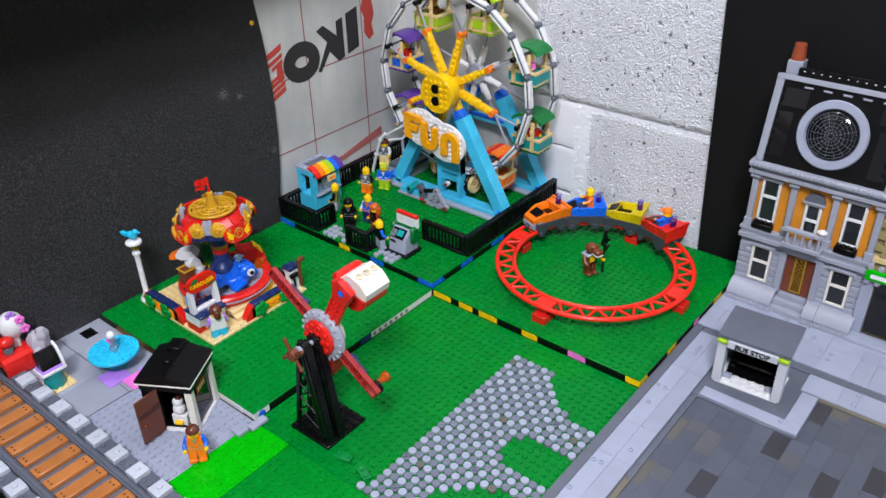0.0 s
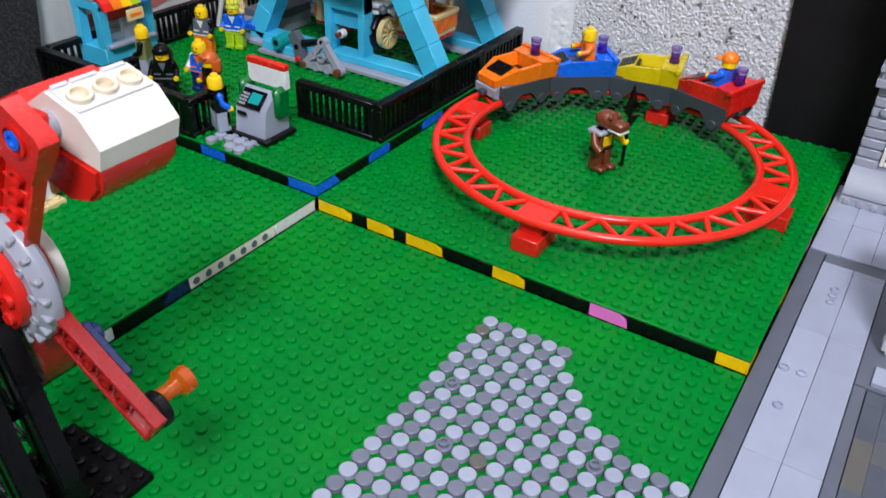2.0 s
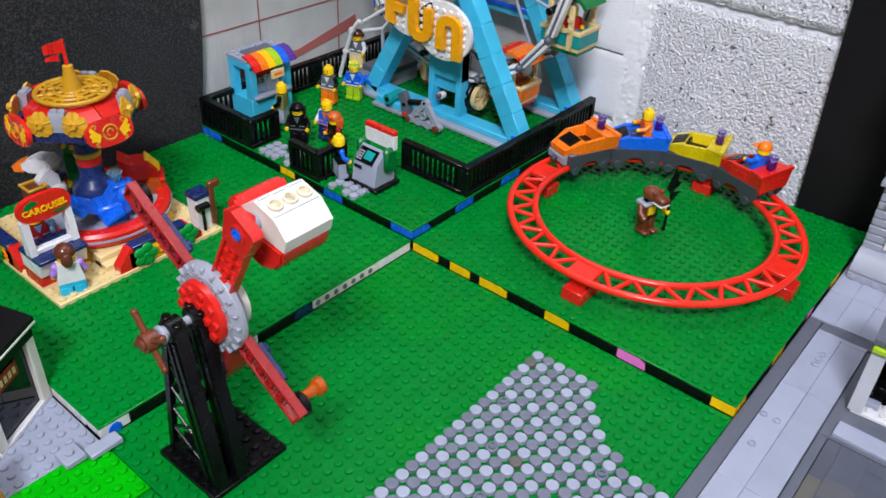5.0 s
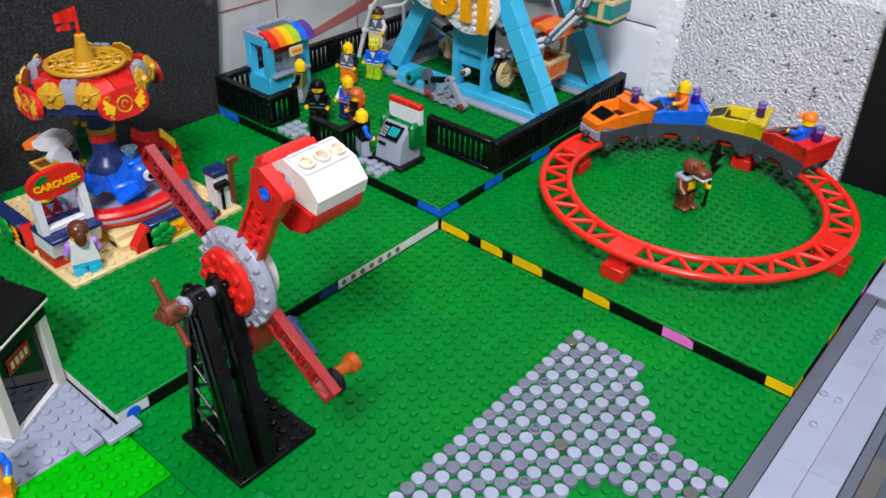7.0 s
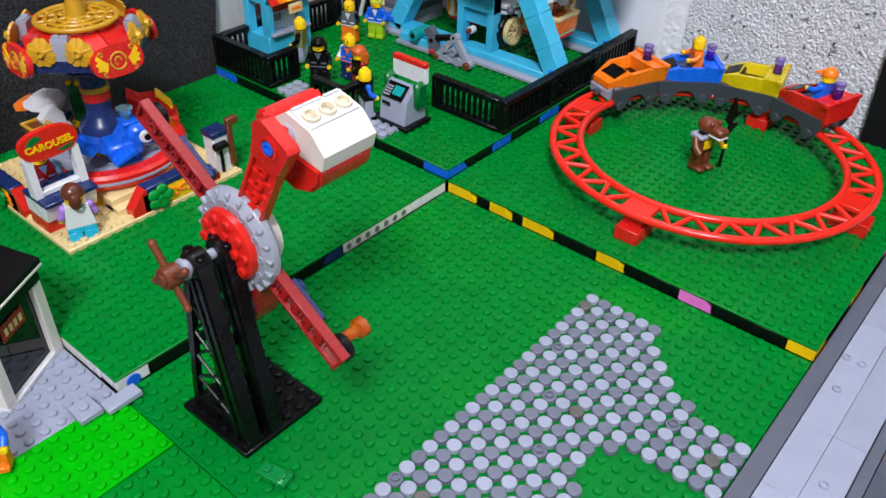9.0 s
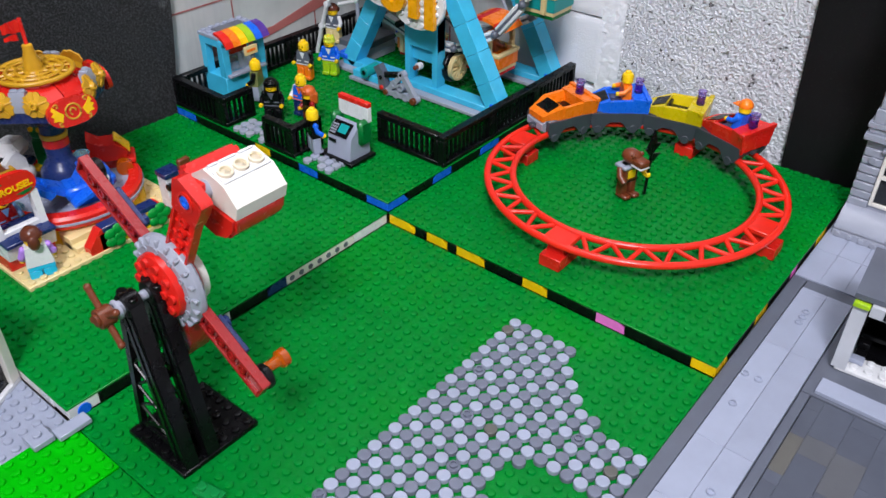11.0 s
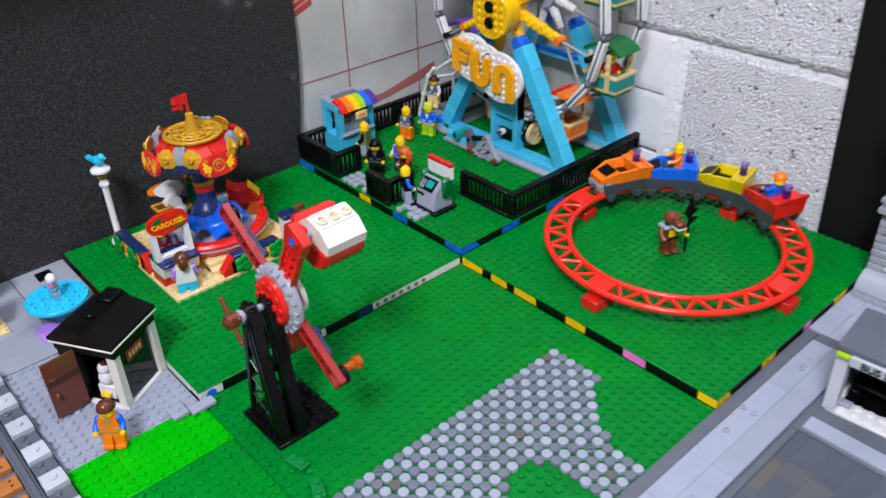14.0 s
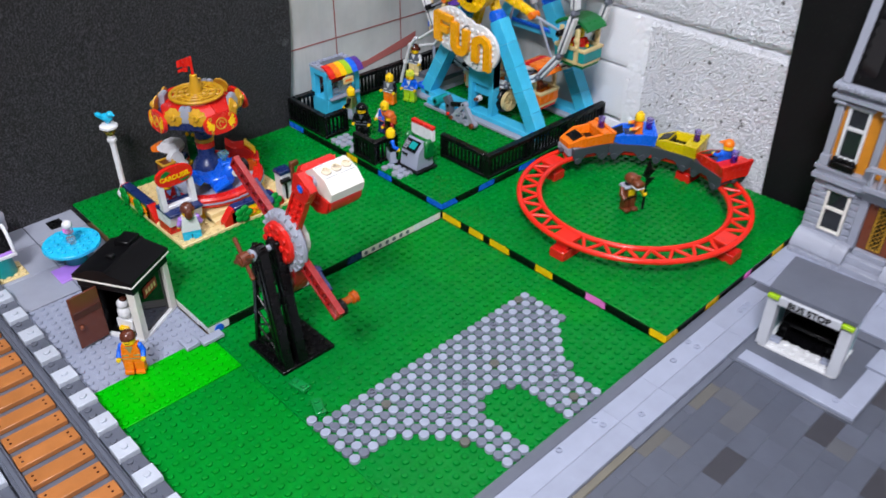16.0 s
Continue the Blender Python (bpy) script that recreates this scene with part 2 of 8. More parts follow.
def block_paint(name, colour, strength, pit):
    """White masonry paint over rough concrete block: pebbly relief with open pores."""
    m, nt, p = node_material(name)
    geo = nt.nodes.new("ShaderNodeNewGeometry")
    v = add_node(nt, "ShaderNodeTexVoronoi", Scale=520)
    v.feature = "SMOOTH_F1"
    n = noise_of(nt, 300, 6, 0.75)
    wob = nt.nodes.new("ShaderNodeMix")
    wob.data_type = "VECTOR"
    wob.inputs[0].default_value = 0.003
    nt.links.new(geo.outputs["Position"], wob.inputs[4])
    nt.links.new(n.outputs["Color"], wob.inputs[5])
    nt.links.new(wob.outputs[1], v.inputs["Vector"])
    n2 = noise_of(nt, 420, 4, 0.6)
    pore = noise_of(nt, 170, 3, 0.5)
    hole = ramp(nt, pore.outputs[0], [(0.295, (1, 1, 1, 1)), (0.33, (0, 0, 0, 1))])
    big = noise_of(nt, 11, 4)
    base = ramp(nt, big.outputs[0], [(0.3, scaled(colour, 0.93)), (0.7, scaled(colour, 1.05))])
    mix = nt.nodes.new("ShaderNodeMix")
    mix.data_type = "RGBA"
    k = nt.nodes.new("ShaderNodeMath")
    k.operation = "MULTIPLY"
    k.inputs[1].default_value = pit
    nt.links.new(hole, k.inputs[0])
    nt.links.new(k.outputs[0], mix.inputs[0])
    nt.links.new(base, mix.inputs[6])
    mix.inputs[7].default_value = (0.06, 0.06, 0.06, 1)
    nt.links.new(mix.outputs[2], p.inputs["Base Color"])
    p.inputs["Roughness"].default_value = 0.42
    h = nt.nodes.new("ShaderNodeMath")
    h.operation = "ADD"
    nt.links.new(n.outputs[0], h.inputs[0])
    h2 = nt.nodes.new("ShaderNodeMath")
    h2.operation = "MULTIPLY"
    h2.inputs[1].default_value = -0.9
    nt.links.new(v.outputs["Distance"], h2.inputs[0])
    nt.links.new(h2.outputs[0], h.inputs[1])
    h3 = nt.nodes.new("ShaderNodeMath")
    h3.operation = "SUBTRACT"
    nt.links.new(h.outputs[0], h3.inputs[0])
    nt.links.new(hole, h3.inputs[1])
    b = add_node(nt, "ShaderNodeBump", Strength=strength, Distance=0.004)
    nt.links.new(h3.outputs[0], b.inputs["Height"])
    nt.links.new(b.outputs[0], p.inputs["Normal"])
    return m


ROUGH_BLOCK = block_paint("painted_block", rgb(240, 243, 250), 0.8, 0.9)
SHELTER_WHITE = plastic("shelter_white", rgb(190, 194, 201), 0.3, 0.04)
SMOOTH_BLOCK = block_paint("painted_smooth", rgb(242, 245, 252), 0.10, 0.0)
PLASTER = block_paint("room_paint", rgb(196, 196, 193), 0.05, 0.0)
BENCH = block_paint("bench_board", rgb(120, 96, 66), 0.05, 0.0)
CONCRETE = block_paint("concrete_floor", rgb(120, 118, 114), 0.2, 0.2)

# ---- mesh building, all in studs ----


def turn(rx=0, ry=0, rz=0, at=(0, 0, 0)):
    return Matrix.Translation(at) @ Euler((radians(rx), radians(ry), radians(rz))).to_matrix().to_4x4()


class Shape:
    """Collects faces of one mesh; coordinates in studs; mat is a slot number."""

    def __init__(self):
        self.v, self.f, self.m = [], [], []

    def add(self, verts, faces, mat=0, smooth=False, xf=None):
        k = len(self.v)
        if xf is not None:
            verts = [xf @ Vector(p) for p in verts]
        self.v += [tuple(p) for p in verts]
        for f in faces:
            self.f.append([i + k for i in f])
            self.m.append(mat)
        return self

    def box(self, x0, y0, z0, x1, y1, z1, bev=0.05, mat=0, xf=None):
        bev = min(bev, (x1 - x0) * 0.45, (y1 - y0) * 0.45, (z1 - z0) * 0.45)
        lo, hi = (x0, y0, z0), (x1, y1, z1)
        verts, idx = [], {}
        for sx in (0, 1):
            for sy in (0, 1):
                for sz in (0, 1):
                    sg = (sx, sy, sz)
                    for ax in range(3):
                        p = []
                        for c in range(3):
                            e = hi[c] if sg[c] else lo[c]
                            p.append(e if c == ax else e + (-bev if sg[c] else bev))
                        idx[sg, ax] = len(verts)
                        verts.append(p)
        faces = []
        for ax in range(3):
            u, w = (ax + 1) % 3, (ax + 2) % 3
            for s in (0, 1):
                q = []
                for su, sw in ((0, 0), (1, 0), (1, 1), (0, 1)):
                    sg = [0, 0, 0]
                    sg[ax], sg[u], sg[w] = s, su, sw
                    q.append(idx[tuple(sg), ax])
                faces.append(q if s else q[::-1])
        for ax in range(3):
            u, w = (ax + 1) % 3, (ax + 2) % 3
            for su in (0, 1):
                for sw in (0, 1):
                    a, b = [0, 0, 0], [0, 0, 0]
                    a[u] = b[u] = su
                    a[w] = b[w] = sw
                    a[ax], b[ax] = 0, 1
                    a, b = tuple(a), tuple(b)
                    q = [idx[a, u], idx[b, u], idx[b, w], idx[a, w]]
                    faces.append(q if su != sw else q[::-1])
        for sx in (0, 1):
            for sy in (0, 1):
                for sz in (0, 1):
                    sg = (sx, sy, sz)
                    q = [idx[sg, 0], idx[sg, 1], idx[sg, 2]]
                    faces.append(q if (sx + sy + sz) % 2 else q[::-1])
        return self.add(verts, faces, mat, False, xf)

    def lathe(self, profile, x=0, y=0, z=0, seg=20, mat=0, axis="z", xf=None, smooth=True):
        """profile: rows of (radius, height); flat ends are closed, a repeated first row closes a ring."""
        loop = profile[0] == profile[-1] and len(profile) > 3
        rows = profile[:-1] if loop else profile
        verts, starts = [], []
        for r, h in rows:
            starts.append((len(verts), r > 1e-4))
            if r > 1e-4:
                verts += [(r * math.cos(2 * math.pi * j / seg), r * math.sin(2 * math.pi * j / seg), h) for j in range(seg)]
            else:
                verts.append((0, 0, h))
        faces = []
        for i in range(len(rows) if loop else len(rows) - 1):
            (a, fa), (b, fb) = starts[i], starts[(i + 1) % len(rows)]
            for j in range(seg):
                n = (j + 1) % seg
                if fa and fb:
                    faces.append([a + j, a + n, b + n, b + j])
                elif fa:
                    faces.append([a + j, a + n, b])
                elif fb:
                    faces.append([a, b + n, b + j])
        if not loop:
            if starts[0][1]:
                faces.append([starts[0][0] + j for j in range(seg)][::-1])
            if starts[-1][1]:
                faces.append([starts[-1][0] + j for j in range(seg)])
        m = Matrix.Translation((x, y, z)) @ {"z": Matrix(), "x": turn(0, 90, 0), "y": turn(-90, 0, 0)}[axis]
        if xf is not None:
            m = xf @ m
        return self.add(verts, faces, mat, smooth, m)

    def cyl(self, x, y, z, r, h, axis="z", seg=16, mat=0, bev=0.04, r2=None, xf=None):
        r2 = r if r2 is None else r2
        bev = min(bev, h * 0.3, r * 0.4, r2 * 0.4)
        return self.lathe([(r - bev, 0), (r, bev), (r2, h - bev), (r2 - bev, h)], x, y, z, seg, mat, axis, xf)

    def ball(self, x, y, z, rx, ry=None, rz=None, seg=16, mat=0, xf=None, low=-1.0, high=1.0):
        ry, rz = ry or rx, rz or rx
        n = max(5, seg // 2)
        prof = []
        for i in range(n + 1):
            h = low + (high - low) * i / n
            a = -math.pi / 2 + math.pi * i / n if low == -1 and high == 1 else math.asin(max(-1, min(1, h)))
            prof.append((math.cos(a) if abs(math.cos(a)) > 1e-5 else 0, math.sin(a)))
        m = Matrix.Translation((x, y, z)) @ Matrix.Diagonal((rx, ry, rz, 1))
        return self.lathe(prof, 0, 0, 0, seg, mat, "z", m if xf is None else xf @ m)

    def tube(self, pts, r, seg=10, mat=0, closed=False, xf=None):
        pts = [Vector(p) for p in pts]
        seg = max(seg, 10) if r > 0.14 else seg
        n = len(pts)
        verts, faces = [], []
        for i, p in enumerate(pts):
            a = pts[i - 1] if i or closed else p
            b = pts[(i + 1) % n] if i < n - 1 or closed else p
            d = (b - a).normalized()
            side = d.cross(Vector((0, 0, 1)))
            if side.length < 0.05:
                side = d.cross(Vector((0, 1, 0)))
            side.normalize()
            up = side.cross(d)
            for j in range(seg):
                q = 2 * math.pi * j / seg
                verts.append(p + r * (math.cos(q) * side + math.sin(q) * up))
        for i in range(n if closed else n - 1):
            k, l = i * seg, ((i + 1) % n) * seg
            for j in range(seg):
                o = (j + 1) % seg
                faces.append([k + j, l + j, l + o, k + o])
        if not closed:
            faces.append(list(range(seg)))
            faces.append([(n - 1) * seg + j for j in range(seg)][::-1])
        return self.add(verts, faces, mat, True, xf)

    def prism(self, poly, lo, hi, axis="y", mat=0, xf=None):
        """A flat outline pushed from lo to hi along an axis; outline in the two other axes."""
        def at(p, h):
            return {"y": (p[0], h, p[1]), "x": (h, p[0], p[1]), "z": (p[0], p[1], h)}[axis]
        n = len(poly)
        verts = [at(p, lo) for p in poly] + [at(p, hi) for p in poly]
        area = sum(poly[i - 1][0] * poly[i][1] - poly[i][0] * poly[i - 1][1] for i in range(n))
        pos = (area > 0) == (axis in "xz")
        caps = [list(range(n))[::-1], [n + i for i in range(n)]]
        sides = [[i, (i + 1) % n, n + (i + 1) % n, n + i] for i in range(n)]
        if not pos:
            caps, sides = [c[::-1] for c in caps], [c[::-1] for c in sides]
        return self.add(verts, caps + sides, mat, False, xf)

    def ribbon(self, pts, w, lo, hi, axis="y", mat=0, closed=False, xf=None):
        """A flat band of half width w along a line in a plane, pushed from lo to hi."""
        n, left, right = len(pts), [], []
        for i, p in enumerate(pts):
            a = pts[i - 1] if i or closed else p
            b = pts[(i + 1) % n] if i < n - 1 or closed else p
            d = Vector((b[0] - a[0], b[1] - a[1])).normalized()
            e1 = Vector((p[0] - a[0], p[1] - a[1]))
            k = 1.0
            if e1.length > 1e-6:
                k = 1 / max(0.5, d.dot(e1.normalized()))
            left.append((p[0] - d.y * w * k, p[1] + d.x * w * k))
            right.append((p[0] + d.y * w * k, p[1] - d.x * w * k))

        def at(p, h):
            return {"y": (p[0], h, p[1]), "x": (h, p[0], p[1]), "z": (p[0], p[1], h)}[axis]
        verts = []
        for l, r in zip(left, right):
            verts += [at(l, lo), at(r, lo), at(r, hi), at(l, hi)]
        faces = []
        for i in range(n if closed else n - 1):
            a, b = 4 * i, 4 * ((i + 1) % n)
            for c in range(4):
                faces.append([a + c, a + (c + 1) % 4, b + (c + 1) % 4, b + c])
        if not closed:
            faces += [[3, 2, 1, 0], [4 * n - 4, 4 * n - 3, 4 * n - 2, 4 * n - 1]]
        if axis == "y":
            faces = [f[::-1] for f in faces]
        return self.add(verts, faces, mat, False, xf)

    def stud(self, x, y, z, mat=0, xf=None, seg=12):
        return self.lathe([(0.3, 0), (0.3, 0.17), (0.26, 0.21)], x, y, z, seg, mat, "z", xf)

    def studs(self, x0, y0, nx, ny, z, mat=0, xf=None, seg=12):
        for i in range(nx):
            for j in range(ny):
                self.stud(x0 + i + 0.5, y0 + j + 0.5, z, mat, xf, seg)
        return self

    def brick(self, x, y, z, nx, ny, h=1.2, mat=0, studs=True, gap=0.02, xf=None):
        self.box(x + gap, y + gap, z, x + nx - gap, y + ny - gap, z + h, 0.05, mat, xf)
        if studs:
            self.studs(x, y, nx, ny, z + h, mat, xf)
        return self

    def mesh(self, name, mats):
        me = bpy.data.meshes.new(name)
        me.from_pydata([(p[0] * U, p[1] * U, p[2] * U) for p in self.v], [], self.f)
        me.polygons.foreach_set("material_index", self.m)
        me.polygons.foreach_set("use_smooth", [True] * len(self.f))
        for m in mats if isinstance(mats, (list, tuple)) else [mats]:
            me.materials.append(m)
        me.set_sharp_from_angle(angle=radians(38))
        me.update()
        return me


def thing(name, at=(0, 0, 0), rz=0, label="", category="", group="", kind=""):
    ob = new(name)
    ob.empty_display_size = 0.01
    ob.matrix_world = pose(at[0] * U, at[1] * U, at[2] * U, 0, 0, rz)
    return tagged(ob, label, category, group, kind)


def part(name, shape, mats, parent, label="", at=(0, 0, 0), kind=""):
    ob = new(name, shape if isinstance(shape, bpy.types.Mesh) else shape.mesh(name, mats))
    ob.parent = parent
    ob.matrix_basis = pose(at[0] * U, at[1] * U, at[2] * U)
    return tagged(ob, label, kind=kind)


def solid(name, shape, mats, at=(0, 0, 0), rz=0, label="", category="", group="", kind=""):
    ob = new(name, shape.mesh(name, mats))
    ob.matrix_world = pose(at[0] * U, at[1] * U, at[2] * U, 0, 0, rz)
    return tagged(ob, label, category, group, kind)


def lettering(words, size, depth):
    """Built-in font as a Shape standing in the x-z plane, centred, facing -y."""
    c = bpy.data.curves.new("lettering", "FONT")
    c.body, c.size, c.extrude, c.offset = words, size, depth / 2, size * 0.03
    c.align_x, c.align_y = "CENTER", "CENTER"
    ob = bpy.data.objects.new("lettering", c)
    me = bpy.data.meshes.new_from_object(ob)
    s = Shape()
    s.add([(v.co.x, v.co.z, v.co.y) for v in me.vertices], [list(p.vertices)[::-1] for p in me.polygons])
    bpy.data.objects.remove(ob)
    bpy.data.meshes.remove(me)
    return s

# ---- the room ----


def room_slab(name, x0, y0, z0, x1, y1, z1, mat, label, category):
    s = Shape().box(x0, y0, z0, x1, y1, z1, 0.1)
    return solid(name, s, mat, label=label, category=category, kind="structure")


room_slab("floor", -45, -400, -112, 330, 48, -108, CONCRETE, "grey concrete garage floor under the bench", "floor")
room_slab("ceiling", -45, -400, 290, 330, 48, 294, PLASTER, "pale painted ceiling over the display", "ceiling")
room_slab("wall_west", -45, -400, -108, -34.2, 48, 290, PLASTER, "painted side wall behind the roofing membrane", "wall")
room_slab("wall_east", 320, -400, -108, 330, 48, 290, PLASTER, "painted far side wall of the room", "wall")
room_slab("wall_south", -34.2, -400, -108, 320, -390, 290, PLASTER, "painted wall behind the viewer", "wall")
solid("display_bench", Shape().box(-34, -150, -6, 150, 33.2, -2.6, 0.2), BENCH,
      label="plain board bench carrying the toy brick display", category="bench")

# shelf out of view, added so that its shadow darkens the upper side wall
room_slab("unseen_shade_shelf", -32.1, -330, 46, -24.4, 30, 48, BENCH, "unseen board shelf added high up to shade the side wall", "shelf")

# back wall: painted rough concrete blocks over smooth brick, with recessed joints
wall_back = thing("wall_north", (0, 33.6, 0), label="white painted wall of rough concrete block and smooth brick",
                  category="wall", kind="structure")
part("mortar_bed", Shape().box(-34.2, 0.55, -108, 320, 8, 215, 0.05), SMOOTH_BLOCK, wall_back, "white painted mortar")


def rough_panel(w, h, cell, depth, seed, smooth_left=0.0, smooth_top=0.0, rolled=True):
    """A block face with a pebbly, pitted front at y = 0; margins may be trowelled smooth."""
    nx, nz = max(2, int(w / cell)), max(2, int(h / cell))
    s, verts, faces = Shape(), [], []
    for i in range(nx + 1):
        for k in range(nz + 1):
            x, z = w * i / nx, h * k / nz
            edge = min(9 if smooth_left else x, w - x, z, h - z) if rolled else 9
            wander = 0.7 * noise.noise(Vector((x * 0.5, z * 0.5, seed)))
            rough = min(1.0, max(0.08, (x - smooth_left + wander) / 1.2) if smooth_left else 1.0,
                        max(0.04, (h - z - smooth_top + wander) / 1.0) if smooth_top else 1.0)
            d = depth * 0.8 * noise.noise(Vector((x * 0.5 + seed, z * 0.5, seed)))
            if cell < 0.3:
                q = Vector((x * 3.6 + seed, z * 3.6, seed * 0.37))
                q += 0.35 * noise.noise_vector(q * 1.3)
                d += rough * depth * (2.0 * min(0.8, noise.voronoi(q)[0][0]) - 0.8)
                d += rough * depth * 1.3 * noise.noise(q * 2.0)
                pit = noise.noise(Vector((x * 0.9, z * 1.1, seed + 4)))
                if pit > 0.62 and rough > 0.5:
                    d += 0.6 * (pit - 0.62) / 0.2
                if smooth_left and x < smooth_left + 1:
                    d += depth * 0.5 * noise.noise(Vector((x * 3.0, z * 0.25, seed)))
            else:
                d += depth * noise.noise(Vector((x * 0.9 + seed, z * 0.9, seed)))
            band = 0.6 if depth > 0.05 else 0.2
            if edge < band:
                d += (band - edge) * 0.5 * (1 + 0.8 * noise.noise(Vector((x * 1.4, z * 1.4, seed))))
            verts.append((x, d, z))
    for i in range(nx):
        for k in range(nz):
            a = i * (nz + 1) + k
            faces.append([a, a + nz + 1, a + nz + 2, a + 1])
    s.add(verts, faces, 0, True)
    s.box(0.02, 0.5, 0.02, w - 0.02, 1.2, h - 0.02, 0.02)
    return s


# rough blocks: two courses near the display, then plain courses out to the corners
part("concrete_block", rough_panel(24, 25.6, 0.105, 0.085, 3, 3.4, 2.6), ROUGH_BLOCK, wall_back, at=(4.6, -0.1, -7.6))
part("concrete_block", rough_panel(33, 26, 0.115, 0.085, 17), ROUGH_BLOCK, wall_back, at=(-5.6, -0.1, 18.6))
part("concrete_block", rough_panel(55, 26, 0.8, 0.16, 29), ROUGH_BLOCK, wall_back, at=(8, -0.1, 45.4))
part("concrete_block", rough_panel(55, 26, 1.6, 0.16, 31), ROUGH_BLOCK, wall_back, at=(50, -0.1, 18.6))
for x, z, w in ((28.8, -7.6, 28), (27.6, 18.6, 22)):
    part("concrete_block", rough_panel(w, 25.6, 1.2, 0.12, x + z), ROUGH_BLOCK, wall_back, at=(x, -0.1, z))
for x, z, w in ((-34, 18.6, 28), (-34, 45.4, 41.4)):
    part("concrete_block", rough_panel(w, 26, 1.6, 0.12, x + z), ROUGH_BLOCK, wall_back, at=(x, -0.1, z))
for x0, x1 in ((-34, -24.4), (-24, -11.4), (-11, 2.2)):
    for z in (-5.4, 3.0, 10.7):
        part("smooth_brick", rough_panel(x1 - x0, 7.55, 0.45, 0.03, x0 + z), SMOOTH_BLOCK, wall_back, at=(x0, -0.05 + 0.1 * (z > 9), z))
part("mortar_joint", rough_panel(3.0, 24, 0.25, 0.09, 5, 0, 0, False), SMOOTH_BLOCK, wall_back, "wide smeared upright mortar joint", at=(1.7, 0.0, -6))
for x in (105.5, 160, 215, 270):
    part("concrete_block", rough_panel(54, 52, 4, 0.1, x), ROUGH_BLOCK, wall_back, at=(x, -0.1, -7.6))

# black card standing against the blocks
card = thing("black_board", (0, 33.1, 0), label="matt black board leaning on the white block wall", category="board")
part("board_face", Shape().prism([(24.6, -2), (92, -2), (92, 70), (21.5, 70)], -0.25, 0.1, "y"), FELT, card)

# roofing sheets on the side wall


def draped(y0, y1, z0, z1, edge, bulge, thick, seed):
    """A hanging sheet in the y-z plane with a slightly wandering far edge."""
    s, ny, nz = Shape(), 46, 26
    front, back = [], []
    for i in range(ny + 1):
        for k in range(nz + 1):
            z = z0 + (z1 - z0) * k / nz
            ye = y1 + edge(z)
            y = y0 + (ye - y0) * i / ny
            d = bulge * noise.noise(Vector((y * 0.06 + seed, z * 0.05, seed)))
            front.append((d, y, z))
            back.append((d - thick, y, z))
    n = len(front)
    faces = []
    for i in range(ny):
        for k in range(nz):
            a = i * (nz + 1) + k
            faces.append([a, a + nz + 1, a + nz + 2, a + 1])
            faces.append([n + a, n + a + 1, n + a + nz + 2, n + a + nz + 1])
    for k in range(nz):
        a = ny * (nz + 1) + k
        faces.append([a, a + n, a + n + 1, a + 1])
    for i in range(ny):
        for k in (0, nz):
            a = i * (nz + 1) + k
            faces.append([a, a + n, a + n + nz + 1, a + nz + 1])
    return s.add(front + back, faces, 0, True)


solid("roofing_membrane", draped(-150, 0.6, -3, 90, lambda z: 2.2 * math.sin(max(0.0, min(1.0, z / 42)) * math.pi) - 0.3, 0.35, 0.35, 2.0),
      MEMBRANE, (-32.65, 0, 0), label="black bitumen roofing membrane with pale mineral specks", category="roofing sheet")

solid("wall_screw", Shape().cyl(-32.6, 0.3, 33.0, 0.34, 0.3, "x", 14).box(-32.34, 0.05, 32.94, -32.26, 0.55, 33.06, 0.01), GOLD,
      label="small brass screw fixing the black membrane", category="screw")

underlay = thing("roofing_underlay", (0, 0, 0), label="grey roofing underlay curled round the corner, red printed grid", category="roofing sheet")
s = Shape()
outline = [(-33.35, -3.0)]
for i in range(9):
    q = math.radians(180 - 90 * i / 8)
    outline.append((-30.4 + 2.95 * math.cos(q), 30.2 + 2.95 * math.sin(q)))
outline.append((-6.0, 33.2))
verts, faces = [], []
for x, y in outline:
    verts += [(x, y, -3), (x, y, 75)]
for x, y in outline:
    verts += [(x - 0.15, y + 0.12, -3), (x - 0.15, y + 0.12, 75)]
n = 2 * len(outline)
for i in range(len(outline) - 1):
    faces.append([2 * i, 2 * i + 1, 2 * i + 3, 2 * i + 2])
    faces.append([n + 2 * i, n + 2 * i + 2, n + 2 * i + 3, n + 2 * i + 1])
faces += [[n - 2, n - 1, 2 * n - 1, 2 * n - 2], [0, n, n + 1, 1]]
s.add(verts, faces, 0, False)
part("sheet", s, FOIL, underlay)
for y in (10.4, 22.9):
    part("grid_line", Shape().box(-33.33, y - 0.09, -3, -33.28, y + 0.09, 75, 0.01), LINE_RED, underlay, "thin printed red line")
for z in (11.3, 22.8, 36.0):
    part("grid_line", Shape().box(-33.33, 0, z - 0.09, -33.28, 30, z + 0.09, 0.01), LINE_RED, underlay, "thin printed red line")
part("grid_line", Shape().box(-19.5, 33.12, -3, -19.3, 33.17, 75, 0.01), LINE_RED, underlay, "thin printed red line")
part("red_band", Shape().prism([(6, 5.2), (14, 5.2), (26, 7.0), (26, 8.6), (16, 6.4), (6, 6.4)], -33.33, -33.27, "x"), BAND_RED, underlay, "broad printed red stripe")
